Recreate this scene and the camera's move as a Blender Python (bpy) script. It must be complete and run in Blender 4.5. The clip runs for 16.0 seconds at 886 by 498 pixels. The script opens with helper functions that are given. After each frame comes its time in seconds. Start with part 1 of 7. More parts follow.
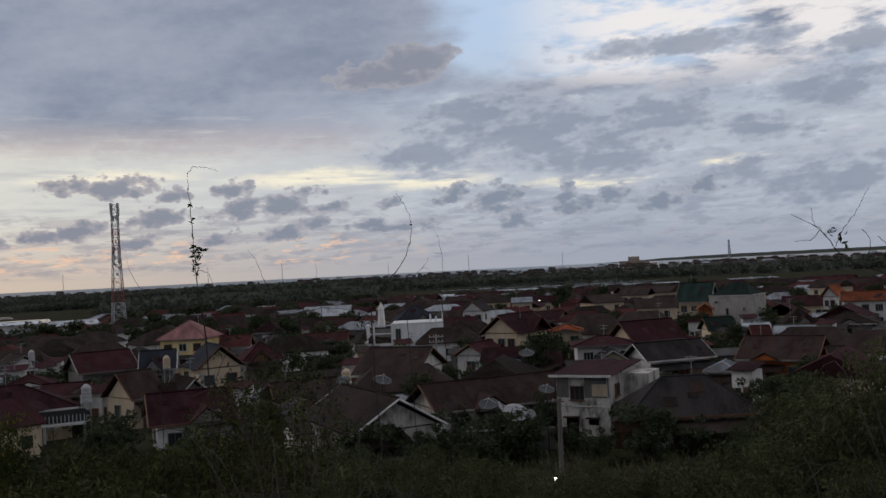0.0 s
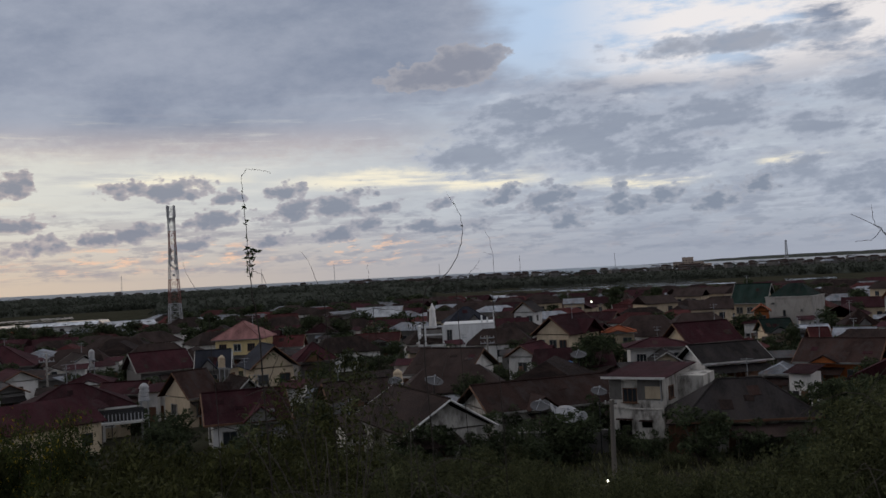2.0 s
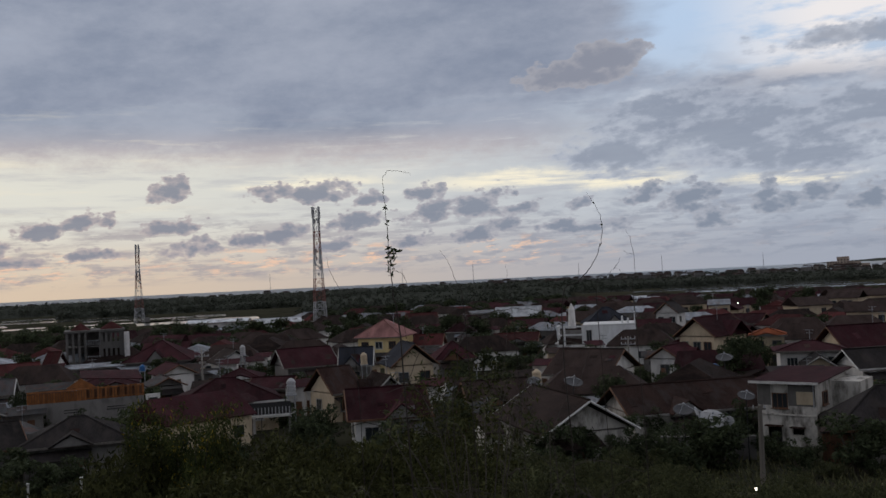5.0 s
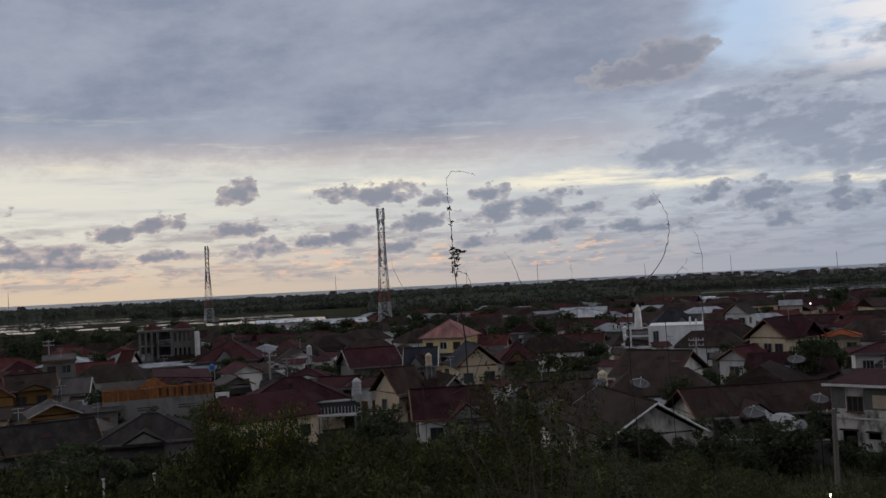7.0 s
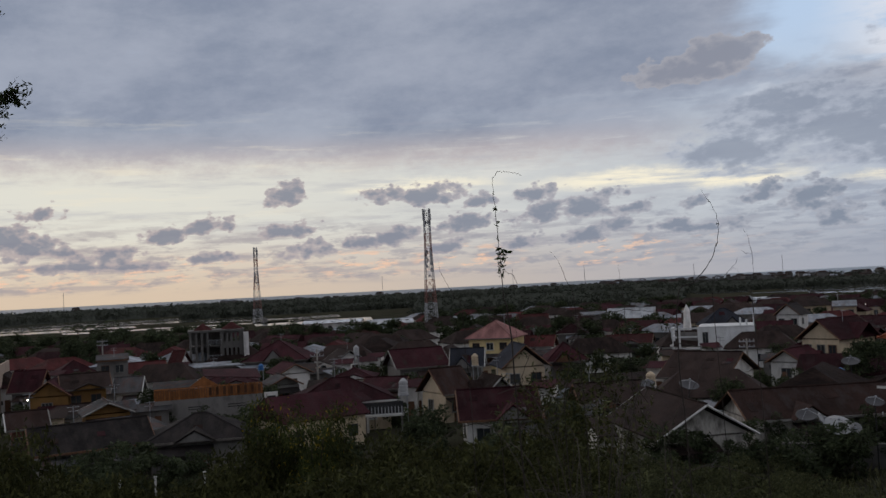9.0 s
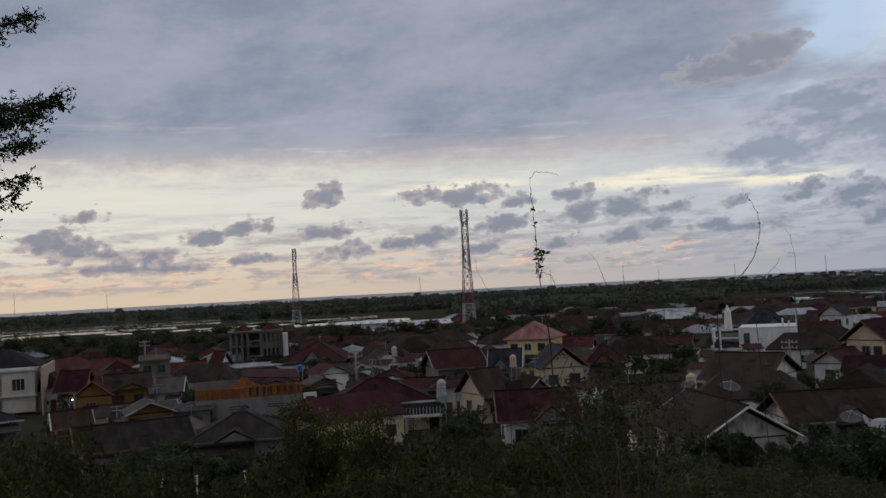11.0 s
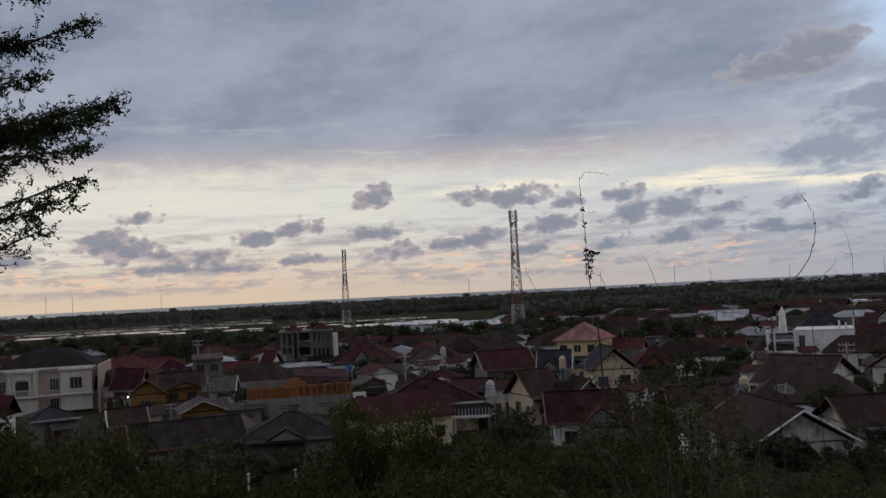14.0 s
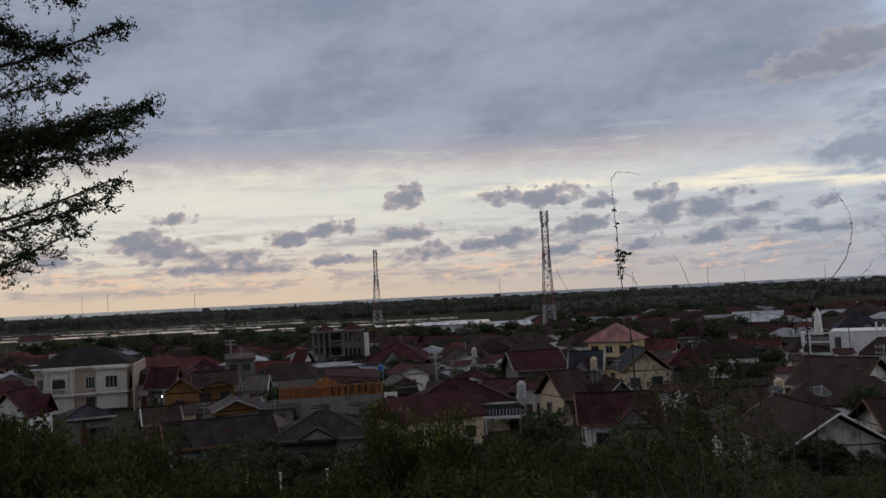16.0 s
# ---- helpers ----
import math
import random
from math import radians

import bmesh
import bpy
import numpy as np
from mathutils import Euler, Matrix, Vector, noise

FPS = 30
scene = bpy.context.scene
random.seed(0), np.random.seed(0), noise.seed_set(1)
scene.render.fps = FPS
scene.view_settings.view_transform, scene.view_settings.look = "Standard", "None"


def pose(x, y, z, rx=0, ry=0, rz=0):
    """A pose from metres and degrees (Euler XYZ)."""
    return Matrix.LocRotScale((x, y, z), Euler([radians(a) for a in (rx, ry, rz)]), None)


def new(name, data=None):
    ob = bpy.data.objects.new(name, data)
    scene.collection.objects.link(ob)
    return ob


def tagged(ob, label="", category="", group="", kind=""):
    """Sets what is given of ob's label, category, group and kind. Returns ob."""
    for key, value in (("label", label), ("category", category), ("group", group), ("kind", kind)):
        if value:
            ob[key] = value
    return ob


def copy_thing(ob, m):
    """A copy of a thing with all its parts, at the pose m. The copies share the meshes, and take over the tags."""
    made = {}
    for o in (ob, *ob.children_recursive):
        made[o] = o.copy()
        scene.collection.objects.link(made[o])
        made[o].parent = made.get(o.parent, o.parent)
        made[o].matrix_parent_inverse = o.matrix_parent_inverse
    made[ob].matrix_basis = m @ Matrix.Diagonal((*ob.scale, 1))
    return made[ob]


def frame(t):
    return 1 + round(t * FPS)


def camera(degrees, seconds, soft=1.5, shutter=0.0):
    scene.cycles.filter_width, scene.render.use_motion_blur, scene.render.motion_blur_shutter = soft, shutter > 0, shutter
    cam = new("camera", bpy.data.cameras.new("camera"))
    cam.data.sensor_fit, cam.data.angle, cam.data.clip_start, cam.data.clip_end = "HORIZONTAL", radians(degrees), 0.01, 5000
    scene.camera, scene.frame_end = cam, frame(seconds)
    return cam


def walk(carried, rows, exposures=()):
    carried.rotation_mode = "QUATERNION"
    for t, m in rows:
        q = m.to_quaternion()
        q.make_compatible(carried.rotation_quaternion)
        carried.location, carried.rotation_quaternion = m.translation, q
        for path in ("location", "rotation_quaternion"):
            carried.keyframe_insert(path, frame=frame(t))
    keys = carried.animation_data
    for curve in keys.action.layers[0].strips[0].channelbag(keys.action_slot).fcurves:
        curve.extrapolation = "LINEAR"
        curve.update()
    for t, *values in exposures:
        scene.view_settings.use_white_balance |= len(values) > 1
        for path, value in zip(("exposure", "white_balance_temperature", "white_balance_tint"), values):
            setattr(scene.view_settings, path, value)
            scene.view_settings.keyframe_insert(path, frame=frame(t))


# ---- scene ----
cam = camera(51.32, 16.0)
EYE = (0.0, 0.0, 16.0)
PATH = [
    (0.0, pose(*EYE, 91.19, 2.87, 0.00)),
    (0.5, pose(*EYE, 91.23, 2.88, 0.46)),
    (1.0, pose(*EYE, 91.29, 2.85, 1.14)),
    (1.5, pose(*EYE, 91.34, 2.85, 2.07)),
    (2.0, pose(*EYE, 91.41, 2.91, 3.18)),
    (2.5, pose(*EYE, 91.49, 2.84, 4.67)),
    (3.0, pose(*EYE, 91.55, 2.81, 6.36)),
    (3.5, pose(*EYE, 91.60, 2.81, 7.74)),
    (4.0, pose(*EYE, 91.67, 2.80, 9.10)),
    (6.5, pose(*EYE, 91.99, 2.80, 15.01)),
    (7.0, pose(*EYE, 92.04, 2.84, 15.77)),
    (7.5, pose(*EYE, 92.08, 2.88, 16.56)),
    (8.0, pose(*EYE, 92.14, 2.85, 17.35)),
    (8.5, pose(*EYE, 92.18, 2.87, 17.99)),
    (9.0, pose(*EYE, 92.22, 2.91, 18.64)),
    (11.5, pose(*EYE, 92.45, 2.96, 21.59)),
    (12.0, pose(*EYE, 92.51, 2.90, 22.21)),
    (12.5, pose(*EYE, 92.53, 2.91, 22.71)),
    (13.0, pose(*EYE, 92.55, 2.88, 23.11)),
    (13.5, pose(*EYE, 92.57, 2.91, 23.53)),
    (14.0, pose(*EYE, 92.59, 2.87, 24.02)),
    (14.5, pose(*EYE, 92.63, 2.90, 24.52)),
    (15.0, pose(*EYE, 92.67, 2.87, 25.08)),
    (15.5, pose(*EYE, 92.70, 2.91, 25.53)),
    (16.0, pose(*EYE, 92.71, 2.78, 25.94)),
]
walk(cam, PATH)

# ---- world: dusk sky with broken cloud ----
world = bpy.data.worlds.new("dusk_sky")
world.use_nodes = True
scene.world = world
WT = world.node_tree
WT.nodes.clear()
SUN_BEARING, SUN_HEIGHT = 66.0, 3.0


def wnode(kind, **props):
    n = WT.nodes.new(kind)
    for key, value in props.items():
        if key == "operation":
            n.operation = value
        elif key == "blend_type":
            n.blend_type = value
        elif key == "data_type":
            n.data_type = value
        elif key == "interpolation_type":
            n.interpolation_type = value
    return n


def wput(socket, value):
    if isinstance(value, bpy.types.NodeSocket):
        WT.links.new(value, socket)
    else:
        socket.default_value = value


def wm(op, a, b=0.0, c=0.0):
    n = wnode("ShaderNodeMath", operation=op)
    for s, v in zip(n.inputs, (a, b, c)):
        wput(s, v)
    return n.outputs[0]


def wramp(value, lo, hi, a=0.0, b=1.0):
    n = wnode("ShaderNodeMapRange", interpolation_type="SMOOTHSTEP")
    for s, v in zip(n.inputs, (value, lo, hi, a, b)):
        wput(s, v)
    return n.outputs[0]


def wmix(fac, a, b):
    n = wnode("ShaderNodeMix", data_type="RGBA")
    wput(n.inputs[0], fac)
    wput(n.inputs[6], a)
    wput(n.inputs[7], b)
    return n.outputs[2]


def wvec(x, y, z=0.0):
    n = wnode("ShaderNodeCombineXYZ")
    for s, v in zip(n.inputs, (x, y, z)):
        wput(s, v)
    return n.outputs[0]


def wnoise(vec, scale, detail=5.0, rough=0.55):
    n = wnode("ShaderNodeTexNoise")
    wput(n.inputs["Vector"], vec)
    n.inputs["Scale"].default_value = scale
    n.inputs["Detail"].default_value = detail
    n.inputs["Roughness"].default_value = rough
    return n


def srgb(r, g, b):
    return tuple(((v / 255 + 0.055) / 1.055) ** 2.4 if v > 10 else v / 3294.0 for v in (r, g, b)) + (1.0,)


sep = wnode("ShaderNodeSeparateXYZ")
WT.links.new(wnode("ShaderNodeTexCoord").outputs["Generated"], sep.inputs[0])
sx, sy, sz = sep.outputs
AZ = wm("MULTIPLY", wm("ARCTAN2", wm("MULTIPLY", sx, -1.0), sy), 57.2958)
EL = wm("MULTIPLY", wm("ARCSINE", sz), 57.2958)

# clear sky: nishita above, a warm glow low in the west
sky = WT.nodes.new("ShaderNodeTexSky")
sky.sky_type = "NISHITA"
sky.sun_disc = False
sky.sun_elevation, sky.sun_rotation = radians(SUN_HEIGHT), radians(-SUN_BEARING)
blue = wnode("ShaderNodeMix", data_type="RGBA", blend_type="MULTIPLY")
blue.inputs[0].default_value = 1.0
WT.links.new(sky.outputs[0], blue.inputs[6])
blue.inputs[7].default_value = (0.1, 0.1, 0.1, 1)
west = wramp(AZ, -12.0, 40.0)
low = wmix(west, srgb(160, 166, 180), srgb(216, 195, 172))
mid = wmix(west, srgb(182, 190, 202), srgb(224, 222, 211))
clear = wmix(wramp(EL, 0.0, 4.5), low, mid)
high = wmix(0.10, srgb(190, 212, 240), blue.outputs[2])
clear = wmix(wramp(EL, 7.0, 15.0), clear, high)

# wind-drawn coordinates: clouds lengthen sideways and shrink towards the horizon
flat_uv = wvec(wm("DIVIDE", wm("ADD", AZ, wm("MULTIPLY", EL, 0.6)), 9.0), wm("DIVIDE", EL, 4.2))
wob = wnoise(wvec(wm("DIVIDE", AZ, 3.0), wm("DIVIDE", EL, 1.6)), 2.2, 7.0, 0.68)
wobs = wnode("ShaderNodeSeparateColor")
WT.links.new(wob.outputs["Color"], wobs.inputs[0])
WU = wm("SUBTRACT", wobs.outputs[0], 0.5)
WV = wm("SUBTRACT", wobs.outputs[1], 0.5)
sheet = wnoise(flat_uv, 0.75, 6.0, 0.55).outputs["Fac"]
streak = wnoise(wvec(wm("DIVIDE", AZ, 9.0), wm("DIVIDE", EL, 0.9)), 1.0, 6.0, 0.6).outputs["Fac"]
puff = wnoise(wvec(wm("DIVIDE", AZ, 2.2), wm("DIVIDE", EL, 0.62)), 1.2, 5.0, 0.6).outputs["Fac"]

# high stratus: covers most of the sky above nine degrees, thinner to the north-west
gap_a = wm("MULTIPLY", wramp(AZ, 3.0, -7.0), wramp(AZ, -24.0, -13.0))
gap = wm("MULTIPLY", gap_a, wramp(EL, 10.5, 13.0))
gap2 = wm("MULTIPLY", wramp(AZ, -18.0, -26.0), wramp(EL, 3.0, 9.0))
cover = wm("ADD", wm("ADD", sheet, wm("MULTIPLY", wm("SUBTRACT", streak, 0.5), 0.22)), wramp(EL, 3.0, 14.0, -0.40, 0.36))
cover = wm("SUBTRACT", cover, wm("MULTIPLY", gap, 0.78))
cover = wm("SUBTRACT", cover, wm("MULTIPLY", gap2, 0.16))
cover = wm("ADD", cover, wm("MULTIPLY", wramp(AZ, 4.0, -8.0), wramp(EL, 10.5, 5.0, 0.0, 0.22)))
cover = wramp(cover, 0.36, 0.74)
west_sheet = wm("MULTIPLY", wramp(wm("ADD", EL, wm("MULTIPLY", WV, 2.6)), 6.6, 9.0), wramp(AZ, -1.0, 7.0))
cover = wm("MAXIMUM", cover, wm("MULTIPLY", west_sheet, 0.92))
tone = wramp(wm("ADD", sheet, wm("MULTIPLY", WU, 0.25)), 0.3, 0.72)
stratus = wmix(tone, srgb(160, 167, 183), srgb(130, 140, 160))
stratus = wmix(wm("MULTIPLY", wramp(EL, 10.0, 7.4), wramp(AZ, -6.0, 14.0)), stratus, srgb(188, 177, 178))
col = wmix(cover, clear, stratus)

# pale streaks in the bright band
band = wm("MULTIPLY", wramp(EL, 2.0, 5.0), wramp(EL, 12.0, 8.0))
col = wmix(wm("MULTIPLY", wm("MULTIPLY", wramp(streak, 0.5, 0.68), band), 0.4), col, srgb(172, 172, 182))
col = wmix(wm("MULTIPLY", wm("MULTIPLY", wramp(streak, 0.46, 0.3), band), 0.45), col, wmix(west, srgb(214, 222, 230), srgb(238, 228, 206)))

# grey veils and rows of small cumulus low over the sea, their edges lit from below the horizon
veil = wnoise(wvec(wm("DIVIDE", wm("ADD", AZ, EL), 6.0), wm("DIVIDE", EL, 0.7)), 1.3, 7.0, 0.62).outputs["Fac"]
rows_el = wm("MULTIPLY", wramp(EL, 0.2, 0.9), wramp(EL, 5.6, 2.8))
col = wmix(wm("MULTIPLY", wm("MULTIPLY", wramp(veil, 0.44, 0.62), rows_el), 0.62), col, wmix(west, srgb(148, 155, 171), srgb(168, 158, 160)))
col = wmix(wm("MULTIPLY", wm("MULTIPLY", wramp(puff, 0.50, 0.62), rows_el), 0.55), col, wmix(west, srgb(142, 150, 166), srgb(158, 151, 157)))
spark = wnoise(wvec(wm("DIVIDE", wm("ADD", AZ, wm("MULTIPLY", EL, 0.8)), 1.8), wm("DIVIDE", EL, 0.42)), 1.2, 6.0, 0.66).outputs["Fac"]
glint = wm("MULTIPLY", wramp(spark, 0.50, 0.64), wm("MULTIPLY", wramp(EL, 0.5, 1.1), wramp(EL, 2.8, 1.9)))
glint = wm("MULTIPLY", glint, wramp(wnoise(wvec(wm("DIVIDE", AZ, 5.0), 3.7), 1.0, 2.0).outputs["Fac"], 0.30, 0.48))
col = wmix(wm("MULTIPLY", glint, wramp(AZ, -2.0, 10.0, 0.05, 0.85)), col, srgb(240, 200, 172))

# broken grey cumulus over the northern half, with lit gaps
lump = wnoise(wvec(wm("DIVIDE", AZ, 5.0), wm("DIVIDE", EL, 1.7)), 1.4, 6.0, 0.58).outputs["Fac"]
north = wm("MULTIPLY", wramp(AZ, 9.0, -5.0), wm("MULTIPLY", wramp(EL, 1.5, 3.5), wramp(EL, 14.5, 9.0)))
col = wmix(wm("MULTIPLY", wm("MULTIPLY", wramp(lump, 0.48, 0.64), north), 0.6), col, srgb(146, 154, 172))
col = wmix(wm("MULTIPLY", wm("MULTIPLY", wramp(lump, 0.44, 0.30), north), 0.6), col, srgb(208, 214, 224))
# bright high cloud in the north-west corner of the sky
cirrus = wnoise(wvec(wm("DIVIDE", AZ, 7.0), wm("DIVIDE", EL, 2.0)), 1.6, 6.0, 0.6).outputs["Fac"]
corner = wm("MULTIPLY", wramp(AZ, -3.0, -12.0), wramp(EL, 9.0, 12.5))
col = wmix(wm("MULTIPLY", wm("MULTIPLY", wramp(cirrus, 0.34, 0.56), corner), 0.95), col, srgb(240, 235, 234))

# single clouds: bearing, height, half width, half depth in degrees
CLOUDS_WEST = ((42.1, 5.2, 1.1, 0.43), (44.1, 3.7, 1.5, 0.59), (42.7, 3.1, 1.2, 0.59), (41.1, 2.9, 0.7, 0.27), (38.6, 2.6, 1.5, 0.53), (36.9, 2.0, 1.3, 0.32), (35.4, 3.7, 1.1, 0.43),
               (33.0, 4.2, 1.1, 0.53), (28.2, 5.9, 1.1, 0.64), (28.0, 3.8, 1.5, 0.43), (26.7, 2.5, 1.3, 0.48), (32.6, 2.3, 1.1, 0.27), (49.1, 2.8, 1.6, 0.4), (40.1, 2.1, 2.4, 0.32))
CLOUDS_MID = ((19.6, 5.6, 2.8, 0.56), (16.1, 5.1, 0.9, 0.36), (12.8, 5.2, 1.1, 0.51), (12.3, 4.1, 1.3, 0.77), (9.6, 4.4, 1.7, 0.77), (16.7, 3.8, 1.5, 0.56), (21.6, 3.1, 1.3, 0.56), (18.3, 2.3, 1.0, 0.36),
              (23.8, 2.9, 0.9, 0.41), (13.5, 2.3, 1.0, 0.31), (9.6, 2.6, 1.3, 0.46), (7.7, 3.2, 1.0, 0.51), (6.5, 4.2, 0.9, 0.41), (4.2, 3.0, 1.0, 0.41), (2.8, 2.7, 2.3, 0.36), (3.2, 4.1, 0.5, 0.41))
CLOUDS_NORTH = ((-0.7, 4.5, 0.8, 0.62), (-3.4, 4.1, 1.5, 0.79), (-7.9, 4.2, 0.7, 0.54), (-8.5, 3.4, 1.1, 0.54), (-10.5, 4.0, 1.1, 0.49), (-13.4, 3.5, 1.1, 0.69), (-4.7, 2.8, 1.0, 0.62), (-15.7, 4.1, 1.0, 0.45))
CLOUDS_BANK = ((-18.2, 4.8, 1.7, 0.62), (-22.7, 3.8, 2.7, 1.36), (-10.1, 6.2, 3.2, 0.99), (-6.1, 7.9, 4.9, 1.48), (-14.1, 8.5, 3.0, 1.11), (-15.2, 12.6, 4.7, 0.54), (-24.1, 9.2, 1.7, 0.99),
               (-21.3, 9.2, 1.7, 0.62), (-25.0, 11.5, 2.0, 0.54), (-19.9, 7.3, 2.0, 0.74), (-2.3, 9.3, 2.6, 1.2), (0.5, 7.2, 2.5, 1.1))
cells = WT.nodes.new("ShaderNodeTexVoronoi")
cells.feature = "SMOOTH_F1"
WT.links.new(wvec(wm("DIVIDE", wm("ADD", AZ, wm("MULTIPLY", WU, 0.7)), 0.85), wm("DIVIDE", wm("ADD", EL, wm("MULTIPLY", WV, 0.3)), 0.55)), cells.inputs["Vector"])
cells.inputs["Scale"].default_value, cells.inputs["Detail"].default_value, cells.inputs["Roughness"].default_value, cells.inputs["Smoothness"].default_value = 1.0, 2.5, 0.55, 0.6
BIL = wm("SUBTRACT", cells.outputs["Distance"], 0.86)
drift = wnoise(wvec(wm("DIVIDE", wm("ADD", AZ, EL), 3.2), wm("DIVIDE", EL, 1.2)), 1.3, 6.0, 0.52).outputs["Fac"]
DRIFT = wm("SUBTRACT", 0.5, drift)


def cloud_field(clouds, warp=(0.5, 0.2), lean=0.7, flat_base=1.6, grow=1.0, blend=0.25):
    """Distance to the nearest cloud in units of its size; clouds lean with the wind and have level bases."""
    place = wvec(wm("ADD", wm("ADD", AZ, wm("MULTIPLY", EL, lean)), wm("MULTIPLY", WU, warp[0])), wm("ADD", EL, wm("MULTIPLY", WV, warp[1])))
    total = None
    for a, e, w, h in clouds:
        e, w, h = e - 0.3 * h * (flat_base - 1), w * grow, h * grow * (1 + 0.3 * (flat_base - 1))
        n = wnode("ShaderNodeVectorMath", operation="MULTIPLY_ADD")
        WT.links.new(place, n.inputs[0])
        n.inputs[1].default_value = (1 / w, 1 / h, 0)
        n.inputs[2].default_value = (-(a + lean * e) / w, -e / h, 0)
        k = wnode("ShaderNodeVectorMath", operation="MULTIPLY")
        WT.links.new(n.outputs[0], k.inputs[0])
        k.inputs[1].default_value = (-1, -flat_base, 0)
        q = wnode("ShaderNodeVectorMath", operation="MAXIMUM")
        WT.links.new(n.outputs[0], q.inputs[0])
        WT.links.new(k.outputs[0], q.inputs[1])
        d = wnode("ShaderNodeVectorMath", operation="LENGTH")
        WT.links.new(q.outputs[0], d.inputs[0])
        total = d.outputs[1] if total is None else wm("SMOOTH_MIN", total, d.outputs[1], blend)
    return total


# lit gaps under the sheet
fg = cloud_field(((6.5, 5.9, 5.0, 0.5), (0.5, 5.5, 3.2, 0.45), (-9.0, 4.9, 3.0, 0.35), (20.0, 6.2, 4.0, 0.4), (-18.0, 5.6, 1.6, 0.3)), (1.8, 0.9), 0.0, 1.0)
col = wmix(wm("MULTIPLY", wm("MULTIPLY", wramp(fg, 1.7, 0.4), wramp(streak, 0.62, 0.44)), 0.95), col, srgb(250, 241, 217))
# the long grey banks across the north, soft and layered
fb = wm("ADD", cloud_field(CLOUDS_BANK, (1.8, 0.7), 0.3, 1.15, 1.35, 0.6), wm("ADD", wm("MULTIPLY", DRIFT, 2.6), wm("MULTIPLY", BIL, 0.5)))
bank = wmix(wramp(wm("ADD", fb, wm("MULTIPLY", WV, 1.2)), 0.3, 1.2), srgb(142, 151, 168), srgb(178, 185, 199))
col = wmix(wm("MULTIPLY", wramp(fb, 1.35, 0.75), 0.85), col, bank)
# crisp small cumulus, darker inside, paler at the rim
fa = wm("ADD", cloud_field(CLOUDS_WEST + CLOUDS_MID + CLOUDS_NORTH, grow=1.3), wm("ADD", wm("MULTIPLY", BIL, 1.0), wm("MULTIPLY", DRIFT, 1.2)))
core = wmix(west, srgb(130, 140, 157), srgb(134, 137, 150))
rim = wmix(west, srgb(166, 171, 183), srgb(182, 170, 170))
col = wmix(wm("MULTIPLY", wramp(fa, 1.16, 0.84), 0.92), col, wmix(wramp(wm("ADD", fa, wm("MULTIPLY", WV, 0.8)), 0.35, 1.05), core, rim))
fd = wm("ADD", cloud_field(((3.0, 12.0, 3.6, 0.9), (0.6, 12.7, 2.2, 1.1), (1.9, 12.9, 1.6, 1.0)), (0.8, 0.4), 0.4, 1.4), wm("ADD", wm("MULTIPLY", BIL, 0.5), wm("MULTIPLY", DRIFT, 1.2)))
col = wmix(wm("MULTIPLY", wramp(fd, 1.12, 0.88), 0.9), col, wmix(wramp(fd, 0.4, 1.1), srgb(138, 142, 156), srgb(166, 166, 174)))

# behind and above the lookout the sky is an even grey
back = wm("MAXIMUM", wramp(sy, 0.25, -0.5), wramp(EL, 25.0, 60.0))
col = wmix(back, col, srgb(158, 162, 172))
bg = WT.nodes.new("ShaderNodeBackground")
WT.links.new(col, bg.inputs[0])
bg.inputs[1].default_value = 1.0
WT.links.new(bg.outputs[0], WT.nodes.new("ShaderNodeOutputWorld").inputs[0])

sun_data = bpy.data.lights.new("sun", "SUN")
sun_data.energy, sun_data.angle, sun_data.color = 0.62, radians(40), (1.0, 0.9, 0.8)
sun = new("sun", sun_data)
sun.matrix_world = pose(0, 0, 60, 90 - 32, 0, SUN_BEARING + 180)

